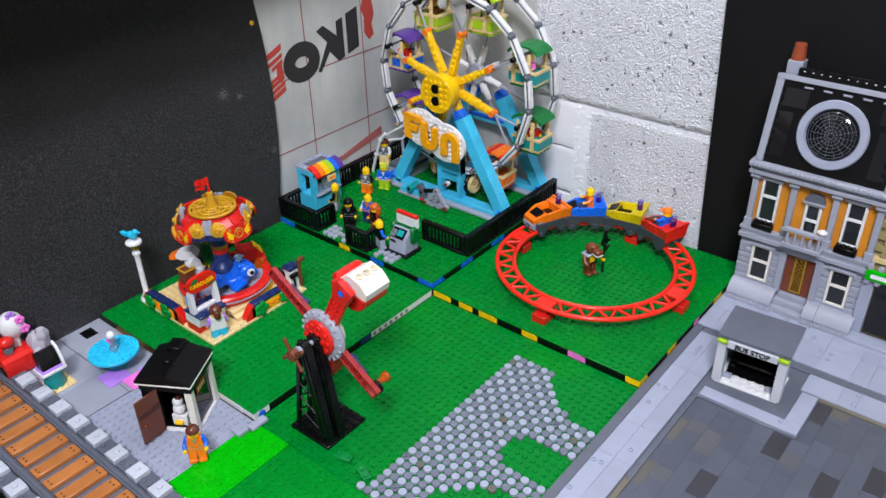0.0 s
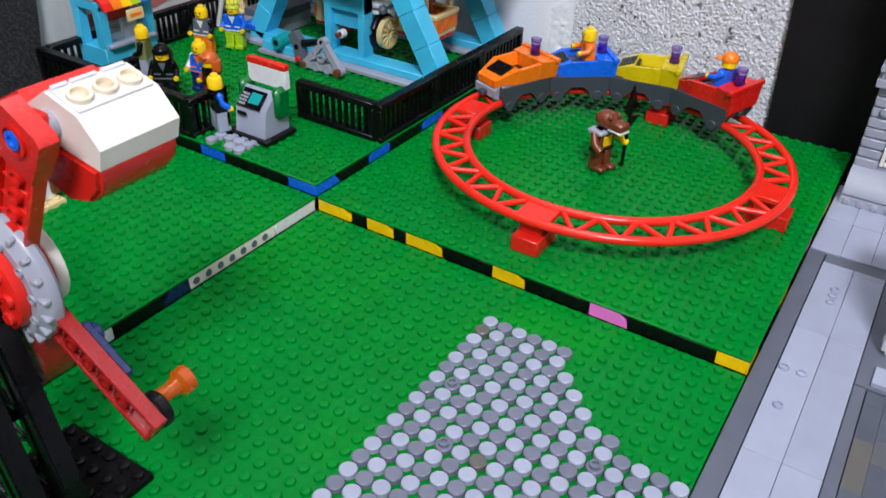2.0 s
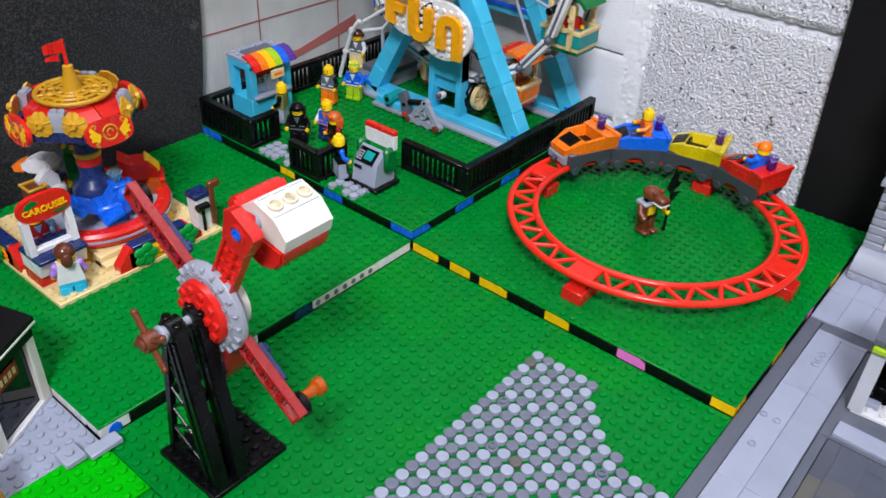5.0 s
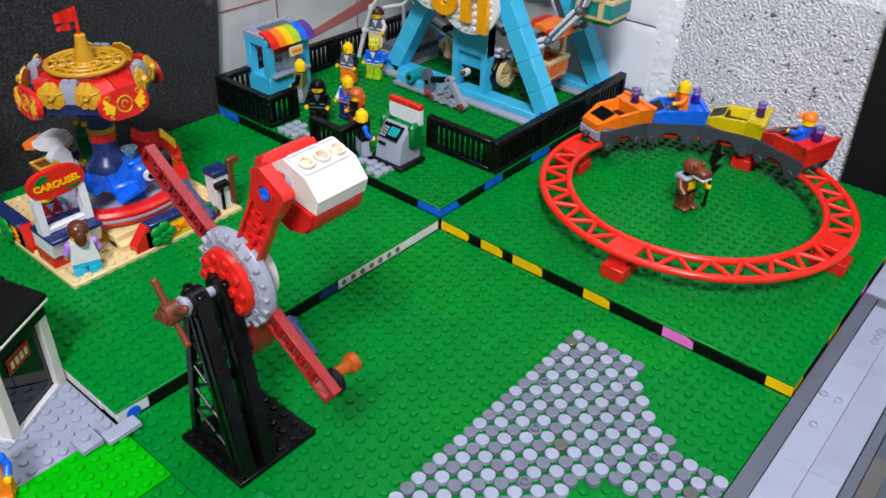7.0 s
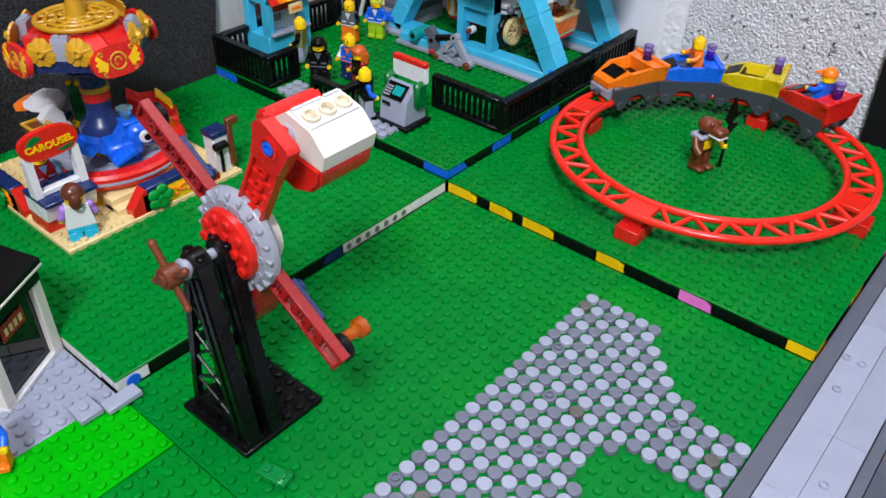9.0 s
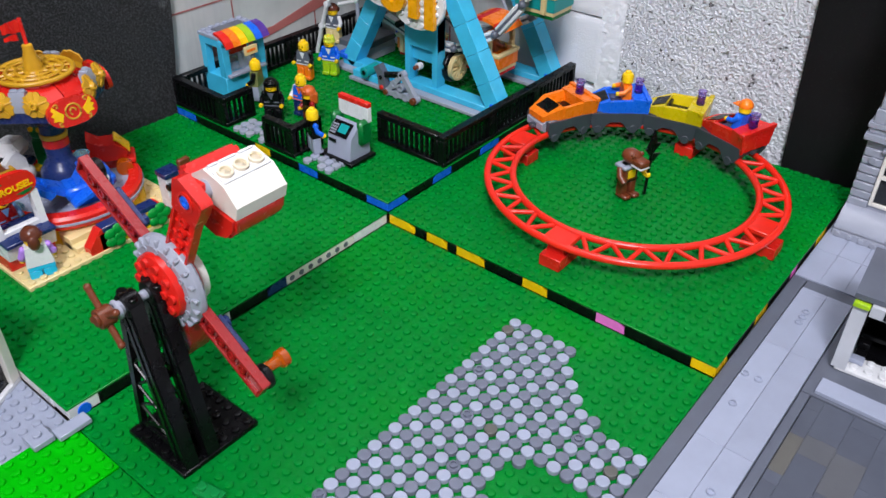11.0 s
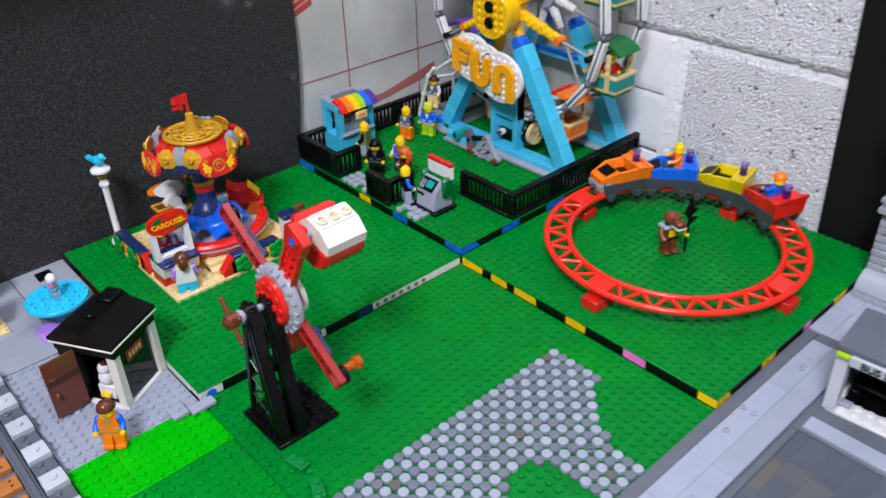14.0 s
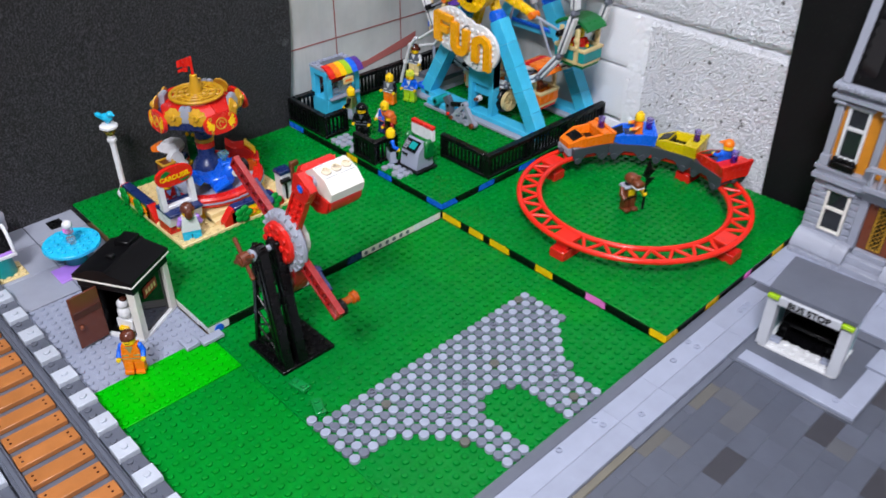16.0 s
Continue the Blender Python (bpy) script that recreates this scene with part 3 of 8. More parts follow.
# printed mark as plain shapes
for y0, y1, z0, h in ((1.2, 5.6, 25.9, 0.95), (2.4, 5.6, 24.8, 0.6), (3.4, 5.6, 23.9, 0.55), (3.0, 5.6, 22.2, 0.5), (2.0, 5.6, 21.4, 0.6), (1.4, 5.6, 20.5, 0.6), (1.2, 5.6, 19.5, 0.75)):
    z0, z1 = z0 + 0.4 * (y0 - 1.2), z0 + 0.4 * (y1 - 1.2)
    part("printed_bar", Shape().prism([(y0, z0), (y1, z1), (y1, z1 + h), (y0, z0 + h)], -33.33, -33.26, "x"), LOGO_RED, underlay, "worn red printed bar")
part("printed_block", Shape().prism([(4.3, 22.8), (5.4, 23.3), (5.4, 26.2), (4.3, 25.6)], -33.33, -33.262, "x"), LOGO_RED, underlay, "worn red printed block")
ring = Shape()
ring.ribbon([(9.4 + 2.6 * math.cos(2 * math.pi * i / 28), 24.7 + 2.0 * math.sin(2 * math.pi * i / 28)) for i in range(28)], 1.15, -33.33, -33.26, "x", closed=True)
part("printed_ring", ring, LOGO_BLACK, underlay, "black printed ring")
part("printed_block", Shape().prism([(13.2, 22.0), (15.4, 24.8), (17.2, 22.8), (18.6, 23.2), (18.6, 29.6), (17.2, 29.2), (17.2, 26.9), (14.4, 29.2), (12.9, 28.6), (15.0, 26.4), (12.6, 22.2)], -33.33, -33.26, "x"), LOGO_BLACK, underlay, "black printed angular shape")
part("printed_block", Shape().prism([(19.4, 23.4), (22.0, 24.1), (22.0, 30.6), (19.4, 29.9)], -33.33, -33.26, "x"), LOGO_BLACK, underlay, "black printed bar")
part("printed_blot", Shape().prism([(23.4, 26.0), (24.4, 24.6), (25.6, 25.2), (25.2, 27.0), (25.9, 28.6), (25.4, 31.5), (24.4, 33.0), (23.6, 31.6), (22.9, 29.8), (23.6, 28.4)], -33.33, -33.26, "x"), LOGO_RED, underlay, "red printed blot")

# ---- baseplates ----


def stud_field(s, x0, y0, nx, ny, z, skip=None):
    """Many studs at once, with shared outline numbers."""
    seg = 10
    ring_ = [(math.cos(2 * math.pi * j / seg), math.sin(2 * math.pi * j / seg)) for j in range(seg)]
    for i in range(nx):
        for j in range(ny):
            x, y = x0 + i + 0.5, y0 + j + 0.5
            if skip and skip(x, y):
                continue
            rows = [(0.305, z), (0.3, z + 0.13), (0.275, z + 0.175), (0.21, z + 0.195)]
            s.add([(x + r * c, y + r * q, h) for r, h in rows for c, q in ring_],
                  [[e * seg + k, e * seg + (k + 1) % seg, e * seg + seg + (k + 1) % seg, e * seg + seg + k] for e in (0, 1, 2) for k in range(seg)] + [list(range(3 * seg, 4 * seg))])
    return s


# cobble path rows: row number -> inclusive column runs
PATH_COLS = {0: 5, 1: 5, 2: 6, 3: 7, 4: 8, 5: 10, 6: 14, 7: 14, 8: 14, 9: 14, 10: 14, 11: 8, 12: 7, 13: 7, 14: 7, 15: 8, 16: 14, 17: 14, 18: 14,
             19: 10, 20: 8, 21: 7, 22: 6, 23: 5, 24: 5, 25: 5, 26: 5, 27: 5}
cobbles = set()
for j, last in PATH_COLS.items():
    for i in range(-1 if j == 27 else 0, last + 1):
        cobbles.add((17 + i, -5 - j))


def cobbled(x, y):
    return (math.floor(x), math.floor(y)) in cobbles


def baseplate(label, x0, y0, nx, ny, z, mat, thick=0.18, skip=None):
    ob = thing("baseplate", (x0, y0, z), label=label, category="baseplate", group="baseplates")
    s = Shape().box(0.03, 0.03, -thick, nx - 0.03, ny - 0.03, 0, 0.04)
    stud_field(s, 0, 0, nx, ny, 0, (lambda x, y: skip(x + x0, y + y0)) if skip else None)
    part("studded_plate", s, mat, ob)
    return ob


plate_front = baseplate("green studded baseplate with the cobbled path on it", 0, -32, 32, 32, 0, GREEN, 0.18, cobbled)
plate_coaster = baseplate("green studded baseplate raised on bricks under the coaster", 0, 0, 32, 32, Z1, GREEN)
plate_carousel = baseplate("green studded baseplate raised on bricks under the carousel", -32, -32, 32, 32, Z1, GREEN)
plate_ferris = baseplate("green studded baseplate raised highest under the ferris wheel", -32, 0, 32, 32, Z2, GREEN)


def props(plate, along, runs, depth):
    """Coloured bricks and black gap fillers under one edge of a raised plate: along 'x' on y=0, or along 'y' on x=32.
    """
    for a, b, mat, lab in runs:
        s = Shape()
        low = -0.18 - depth
        if mat in (BLACK, WHITE, CREAM) or b > 31.5:
            if along == "x":
                s.box(a + 0.03, 0.06, low, b - 0.03, 1.9, -0.19, 0.04)
            else:
                s.box(30.1, a + 0.03, low, 31.94, b - 0.03, -0.19, 0.04)
        elif along == "x":
            s.prism([(a + 0.03, low), (b + 0.1, low), (b + 0.1, low + 0.18), (b - 0.55, -0.19), (a + 0.03, -0.19)], 0.06, 1.9, "y")
        else:
            s.prism([(a - 0.1, low), (b - 0.03, low), (b - 0.03, -0.19), (a + 0.55, -0.19), (a - 0.1, low + 0.18)] if a > 1 else
                    [(a, low), (b + 0.1, low), (b - 0.5, -0.19), (a, -0.19)], 30.1, 31.94, "x")
        part("support_brick", s, mat, plate, lab)


# most black runs stand in for the shade of open gaps between bricks
props(plate_coaster, "x", [(0.1, 3.0, YELLOW, "yellow brick"), (3.2, 4.4, BLACK, ""), (4.6, 6.9, YELLOW, "yellow brick"), (6.9, 8.0, BLACK, ""),
                           (8.0, 11.0, YELLOW, "yellow brick"), (11.0, 15.0, BLACK, ""), (15.0, 17.4, YELLOW, "yellow brick"), (17.4, 22.0, BLACK, ""),
                           (22.0, 24.5, PINK, "pink brick"), (24.5, 30.0, BLACK, ""), (30.0, 31.9, YELLOW, "yellow brick")], 0.92)
props(plate_coaster, "y", [(0.1, 2.4, YELLOW, "yellow brick"), (2.4, 7.6, BLACK, ""), (7.6, 10.0, YELLOW, "yellow brick"), (10.0, 15.4, BLACK, ""),
                           (15.4, 16.8, PINK, "pink brick"), (16.8, 21.6, BLACK, ""), (21.6, 24.2, YELLOW, "yellow brick"), (24.2, 31.9, BLACK, "")], 0.92)
props(plate_carousel, "y", [(0.1, 2.4, WHITE, "white brick"), (2.4, 11.4, BLACK, ""), (11.4, 13.8, WHITE, "white brick"), (13.8, 17.6, BLACK, ""), (17.6, 19.6, NAVY, ""),
                            (19.6, 27.6, CREAM, "pale patterned brick"), (27.6, 31.9, WHITE, "white brick")], 0.92)
props(plate_carousel, "x", [(16.2, 20.2, CREAM, "pale brick"), (20.2, 24.2, WHITE, "white brick"), (24.2, 28.2, CREAM, "pale brick"), (28.2, 30.0, WHITE, "white brick")], 0.92)
props(plate_ferris, "x", [(0.1, 3.4, BLUE, "blue brick"), (3.4, 13.4, BLACK, ""), (13.4, 15.6, YELLOW, "yellow brick"), (15.6, 20.0, BLACK, ""),
                          (20.0, 22.6, BLUE, "blue brick"), (22.6, 29.2, BLACK, ""), (29.2, 31.9, BLUE, "blue brick")], 0.82)
props(plate_ferris, "y", [(0.1, 2.8, BLUE, "blue brick"), (2.8, 6.6, BLACK, ""), (6.6, 9.4, BLUE, "blue brick"), (9.4, 14.2, BLACK, ""), (14.2, 17.4, BLUE, "blue brick"),
                          (17.4, 31.9, BLACK, "")], 0.82)
for pl, z in ((plate_front, 0), (plate_coaster, Z1), (plate_carousel, Z1), (plate_ferris, Z2)):
    for x, y in ((1, 2.2), (25, 2.2), (1, 26), (25, 26)):
        part("support_brick", Shape().box(x, y, -2.58 - z, x + 4, y + 4, -0.19, 0.05), BLACK, pl)
for k in range(7):
    part("brick_hole", Shape().cyl(31.90, 20.2 + k * 1.05, -0.66, 0.27, 0.08, "x", 12), DGREY, plate_carousel, "dark round hole in the pale brick")
part("blue_disc", Shape().cyl(31.9, 1.2, -0.8, 0.5, 0.12, "x", 18), BLUE, plate_carousel, "round blue tile on a white brick")

# west strip: dock plate, tiled square, lime strip, lawn
baseplate("pale grey studded plate under the sweet stall", -16, -44, 16, 12, 0.0, PALE)
baseplate("bright green studded plate beside the grey plate", 0, -44, 6, 12, 0.1, LIME_PLATE)
baseplate("plain green studded plate in front of the path", 6, -60, 40, 28, 0.05, GREEN_B)
square = thing("tiled_square", (-34, -44, 0), label="smooth pale grey tiled square by the black wall", category="paving", kind="structure")
part("slab_base", Shape().box(0, 0, -0.4, 17.95, 11.9, -0.02, 0.03), DGREY, square)
for i in range(3):
    for j in range(2):
        part("tile", Shape().box(i * 6 + 0.02, j * 6 + 0.02, -0.02, i * 6 + 5.97, j * 6 + 5.9, 0.12, 0.04), LGREY, square)
part("black_tile", Shape().box(2.4, 8.3, 0.12, 4.4, 10.0, 0.2, 0.03), BLACK, square, "single black tile")
solid("edge_brick", Shape().box(-0.7, -34.9, 0.21, 0.95, -33.45, 0.65, 0.05).stud(0.1, -34.2, 0.65), PALE, label="pale grey brick lying at the plate corner", category="brick")
solid("edge_tile", Shape().box(0.45, -33.4, 0.31, 1.5, -31.1, 0.7, 0.05), PALE, label="pale grey tile lying on the lime strip", category="brick")
for x, y, r in ((12.3, -29.8, 12), (15.7, -30.2, -20)):
    gb = Shape().brick(-1, -0.5, 0.0, 2, 1, 0.4)
    solid("green_brick", gb, CLEAR_GREEN, (x, y, 0.21), r, "small clear green brick lying on the lawn", "brick", "loose green bricks")

# ---- pavement and road ----
pavement = thing("pavement", (0, 0, 0), label="pale grey tiled pavement with a dark kerb line", category="pavement", kind="structure")
part("kerb", Shape().box(32.05, -60, -0.4, 33.2, 15.9, 0.3, 0.05), DGREY, pavement, "dark grey kerb line")
part("kerb", Shape().box(33.25, 14.6, -0.4, 75, 15.9, 0.3, 0.05), DGREY, pavement, "dark grey kerb line")
for y0, y1, m_ in ((-60, -24, DGREY), (-24, -13.4, EDGE_TAN), (-13.4, 2.8, DGREY)):
    part("kerb", Shape().box(37.3, y0, -0.4, 38.0, y1, 0.05, 0.05), m_, pavement, "dull tan edging" if m_ is EDGE_TAN else "dark grey kerb line")
part("kerb", Shape().box(49.4, 10.5, -0.4, 75, 11.0, 0.2, 0.03), EDGE_TAN, pavement, "dull tan edging")
random.seed(5)
y = -60.0
while y < 14.4:
    ln = random.choice((6, 8, 8, 12, 16))
    ln = min(ln, 14.55 - y)
    for x0, x1 in ((33.25, 35.262), (35.268, 37.25)):
        s = Shape().box(x0 + 0.008, y + 0.008, -0.4, x1 - 0.008, y + ln - 0.008, 0.38, 0.018)
        part("paving_tile", s, PALE, pavement)
    y += ln
x = 32.1
while x < 75:
    w = random.choice((2, 3, 4))
    for y0, y1 in ((15.95, 20.9), (20.93, 27)):
        s = Shape().box(x + 0.008, y0 + 0.008, -0.4, x + w - 0.008, y1 - 0.008, 0.38, 0.018)
        part("paving_tile", s, PALE, pavement)
    if x > 45:
        s = Shape().box(x + 0.008, 11.03, -0.4, x + w - 0.008, 14.55, 0.3, 0.018)
        part("paving_tile", s, PALE, pavement)
    x += w
hollow = Shape().lathe([(0.3, 0), (0.3, 0.13), (0.27, 0.17), (0.2, 0.17), (0.18, 0.04), (0.0, 0.04)], 0, 0, 0, 14).mesh("hollow_stud", PALE)
for x, y, z in ((34.6, 9.7, 0.38), (34.6, 10.5, 0.38), (34.6, 11.3, 0.38), (33.6, 1.5, 0.38), (34.6, 1.5, 0.38), (34.1, -1.9, 0.38), (36.1, -10.0, 0.38), (33.7, -13.6, 0.38),
                (34.5, -13.5, 0.38), (33.7, -18.5, 0.38), (46.6, 19.8, 0.38), (47.9, 19.6, 0.38), (46.6, 18.5, 0.38), (47.9, 18.4, 0.38), (45.2, 21.8, 0.38), (51.3, 19.75, 0.38),
                (53.2, 22.0, 0.38), (41.1, 23.7, 0.38), (52.75, 14.0, 0.3), (52.75, 13.0, 0.3), (52.75, 12.0, 0.3), (47.25, 4.2, 0.42)):
    part("hollow_stud", hollow, None, pavement, at=(x, y, z))
side_stud = Shape().cyl(0, 0, 0, 0.26, 0.16, "y", 10).mesh("side_stud", PALE)
for k in range(30):
    part("side_stud", side_stud, None, pavement, at=(44.0 + k, 15.82, 0.26))
# loading bay round the shelter
part("bay_floor", Shape().box(37.3, 2.8, -0.4, 49.4, 14.55, 0.12, 0.05), DGREY, pavement, "dark grey bay floor")
part("bay_line", Shape().box(38.1, 3.05, 0.1, 49.3, 4.75, 0.42, 0.04), PALE, pavement, "pale line round the bay")
part("bay_line", Shape().box(47.45, 4.76, 0.1, 49.3, 10.6, 0.42, 0.04), PALE, pavement, "pale line round the bay")

road = thing("road", (0, 0, 0), label="dark grey road of mixed brick tiles", category="road", kind="structure")
part("road_bed", Shape().box(38.0, -60, -1.0, 75, 11, -0.3, 0.05), BLACK, road)
# odd tiles: column, start, length, colour
ROAD_SPOTS = [(38, -5.5, 4, ROADT), (38, -13.5, 4, ROADT), (39, -3.0, 2, ROADP), (39, -11.6, 2, ROADP), (41, -5.4, 4, ROADP), (43, -11.4, 4, ROADD),
              (47, -1.4, 4, ROADD), (49, -1.6, 2, ROADP), (53, -4.2, 4, ROADD), (57, -0.2, 4, ROADD), (51, 9.0, 1.4, ROADT)]
random.seed(11)
road_meshes = {}


def road_tile(x, y, wide, ln, mat):
    key = (wide, round(ln, 2), mat.name)
    if key not in road_meshes:
        road_meshes[key] = Shape().box(0.004, 0.004, -0.38, wide - 0.004, ln - 0.004, 0.0, 0.011).mesh("tile", mat)
    part("tile", road_meshes[key], None, road, at=(x, y, 0))


for c in [38] + list(range(39, 73, 2)):
    wide = 1.0 if c == 38 else 2.0
    end = 2.75 if c < 51 else 10.45
    odd = sorted((q[1:] for q in ROAD_SPOTS if q[0] == c), key=lambda q: q[0])
    y = -44.0 - random.choice((0, 1, 2, 3))
    while y < end - 0.3:
        stop = min([q[0] for q in odd if q[0] > y - 0.01] + [end])
        if stop - y < 0.05:
            road_tile(c + 0.05, y, wide, odd[0][1], odd[0][2])
            y += odd[0][1]
            odd = odd[1:]
            continue
        ln = min(random.choice((3, 4, 4, 6, 8)), stop - y)
        if stop - y - ln < 0.5:
            ln = stop - y
        road_tile(c + 0.05, y, wide, ln, ROADL if random.random() < 0.18 else ROADG)
        y += ln
road_tile(49.42, 2.76, 1.62, 3.96, ROADG)
road_tile(49.42, 6.73, 1.62, 3.7, ROADD)

# cobbled path: white and dark round tiles in a checker
path_thing = thing("cobbled_path", (0, 0, 0), label="curving path of white and grey round tiles", category="path")
cob = Shape().cyl(0, 0, 0, 0.47, 0.42, "z", 16, 0, 0.05)
cob_white, cob_grey = cob.mesh("round_tile", PALE), Shape().cyl(0, 0, 0, 0.47, 0.42, "z", 16, 0, 0.05).mesh("round_tile", COBBLE)
cob_old = Shape().cyl(0, 0, 0, 0.47, 0.42, "z", 16, 0, 0.05).mesh("round_tile", ROADT)
cob_stud = Shape().cyl(0, 0, 0, 0.47, 0.36, "z", 16, 0, 0.05).lathe([(0.3, 0), (0.3, 0.2), (0.2, 0.2), (0.2, 0.02)], 0, 0, 0.36, 14).mesh("round_tile", COBBLE)
for i, j in sorted(cobbles):
    white = (i - 17 + (-5 - j)) % 2 == 0
    me = cob_white if white else (cob_old if (i * 7 + j * 13) % 41 == 0 else cob_stud if (i * 5 + j * 11) % 17 == 3 else cob_grey)
    part("round_tile", me, None, path_thing, at=(i + 0.5, j + 0.5, 0.0))

# ---- railway along the west edge ----
railway = thing("railway_track", (0, 0, 0), label="straight toy railway with orange-brown sleepers between grey rails", category="railway track")
part("ballast", Shape().box(-48, -53.6, -0.4, 30, -46.1, 0.3, 0.05), DGREY, railway, "dark grey ballast plates")
for y0 in (-47.0, -53.2):
    part("rail", Shape().box(-48, y0, 0.3, 30, y0 + 0.9, 0.8, 0.06).box(-48, y0 + 0.25, 0.8, 30, y0 + 0.65, 1.05, 0.05), DGREY, railway)
sl = Shape().box(0.1, -52.2, 0.3, 1.75, -47.1, 0.85, 0.06)
for y0 in (-51.7, -47.7):
    for dx in (0.6, 1.2):
        sl.cyl(dx, y0, 0.85, 0.12, 0.02, "z", 8, 1)
sleeper = sl.mesh("sleeper", [NOUGAT, DKBROWN])
x = -46.74
while x < 29:
    part("sleeper", sleeper, None, railway, at=(x, 0, 0))
    x += 2.63
parapet = thing("parapet", (0, 0, 0), label="low wall of alternating pale and dark grey bricks", category="low wall")
for y0 in (-46.05, -55.3):
    for k in range(-12, 8):
        pale = Shape().box(k * 4 + 0.05, y0 + 0.05, -0.4, k * 4 + 1.95, y0 + 1.9, 1.2, 0.06).stud(k * 4 + 1, y0 + 1, 1.2)
        part("brick", pale, PARAPET, parapet)
        dark = Shape().box(k * 4 + 2.05, y0 + 0.05, -0.4, k * 4 + 3.95, y0 + 1.9, 0.8, 0.06)
        dark.stud(k * 4 + 2.5, y0 + 0.7, 0.8).stud(k * 4 + 3.5, y0 + 0.7, 0.8)
        part("brick", dark, DGREY, parapet)
baseplate("black studded plate beyond the railway", -40, -71, 60, 16, -0.2, BLACK)

# ---- toy figures: one plain mesh each ----


def toy_figure(label, at, rz, torso, legs, hair=None, style="cap", arms=None, seated=False, skin=None, short=False, trim=None):
    mats = [skin or SKIN, torso, legs, hair or SKIN, arms or torso]
    s = Shape()
    zt = 1.75
    if seated:
        zt = 0.9
        s.box(-0.95, -0.45, 0.2, 0.95, 0.45, 0.9, 0.06, 2)
        for sx in (-1, 1):
            s.box(sx * 0.49 - 0.44, -1.6, 0.25, sx * 0.49 + 0.44, -0.3, 0.95, 0.08, 2)
    else:
        s.box(-0.95, -0.42, 1.35, 0.95, 0.42, 1.75, 0.06, 2)
        for sx in (-1, 1):
            s.box(sx * 0.49 - 0.44, -0.42, 0, sx * 0.49 + 0.44, 0.42, 1.4, 0.08, 2)
            s.box(sx * 0.49 - 0.44, -0.62, 0, sx * 0.49 + 0.44, -0.3, 0.4, 0.06, 2)
    w0, w1, h = 0.97, 0.72, 1.58
    s.add([(-w0, -0.45, zt), (w0, -0.45, zt), (w0, 0.45, zt), (-w0, 0.45, zt), (-w1, -0.42, zt + h), (w1, -0.42, zt + h), (w1, 0.42, zt + h), (-w1, 0.42, zt + h)],
          [[3, 2, 1, 0], [4, 5, 6, 7], [0, 1, 5, 4], [1, 2, 6, 5], [2, 3, 7, 6], [3, 0, 4, 7]], 1)
    for sx in (-1, 1):
        s.ball(sx * 0.84, 0, zt + 1.3, 0.28, 0.30, 0.32, 10, 4)
        reach = [(sx * 0.86, 0, zt + 1.3), (sx * 1.08, -0.35, zt + 0.95), (sx * 1.02, -0.95, zt + 0.85)] if seated else [(sx * 0.86, 0, zt + 1.3), (sx * 1.08, -0.05, zt + 0.75), (sx * 1.10, -0.55, zt + 0.35)]
        s.tube(reach, 0.25, 8, 4)
        s.cyl(reach[2][0], reach[2][1] - 0.3, reach[2][2] - (0.0 if seated else 0.13), 0.22, 0.42, "y", 10, 0, 0.03)
    if trim is not None:
        mats.append(trim)
        y = -0.47
        s.prism([(-0.34, zt + 1.52), (0, zt + 0.75), (0.34, zt + 1.52)], y, y + 0.1, "y", 5)
        s.box(-0.8, y, zt + 0.42, -0.22, y + 0.1, zt + 0.56, 0.01, 5).box(0.22, y, zt + 0.42, 0.8, y + 0.1, zt + 0.56, 0.01, 5)
        s.box(-0.93, y, zt + 0.04, 0.93, y + 0.1, zt + 0.16, 0.01, 5)
    zh = zt + h
    s.cyl(0, 0, zh, 0.32, 0.12, "z", 12, 0)
    s.lathe([(0.45, 0.08), (0.60, 0.2), (0.62, 0.85), (0.5, 1.08), (0.32, 1.14), (0.30, 1.3), (0.26, 1.34)], 0, 0, zh, 18, 0)
    mats.append(BLACK)
    k = len(mats) - 1
    for sx in (-1, 1):
        s.ball(sx * 0.2, -0.6, zh + 0.7, 0.07, 0.04, 0.09, 8, k)
    s.tube([(0.24 * math.sin(q * 0.35), -0.63 * math.cos(q * 0.12) , zh + 0.38 + 0.012 * q * q) for q in range(-3, 4)], 0.035, 6, k)
    if hair is not None:
        if style == "cap":
            s.ball(0, 0.05, zh + 0.72, 0.74, 0.76, 0.78, 16, 3, None, 0.0, 1.0)
            s.box(-0.66, 0.1, zh + 0.35, 0.66, 0.74, zh + 0.95, 0.15, 3)
        elif style == "long":
            s.ball(0, 0.04, zh + 0.7, 0.77, 0.79, 0.80, 16, 3, None, 0.0, 1.0)
            s.box(-0.78, -0.1, zh - 0.35, -0.5, 0.74, zh + 0.8, 0.12, 3)
            s.box(0.5, -0.1, zh - 0.35, 0.78, 0.74, zh + 0.8, 0.12, 3)
            s.box(-0.7, 0.4, zh - 0.5, 0.7, 0.82, zh + 0.85, 0.15, 3)
            s.box(-0.62, -0.74, zh + 0.86, 0.62, -0.4, zh + 1.2, 0.12, 3)
        elif style == "visor":
            s.ball(0, 0, zh + 0.72, 0.72, 0.72, 0.76, 16, 3, None, 0.0, 1.0)
            s.box(-0.5, -1.2, zh + 0.66, 0.5, -0.4, zh + 0.78, 0.05, 3)
        elif style == "bun":
            s.ball(0, 0.05, zh + 0.72, 0.76, 0.78, 0.80, 16, 3, None, 0.0, 1.0)
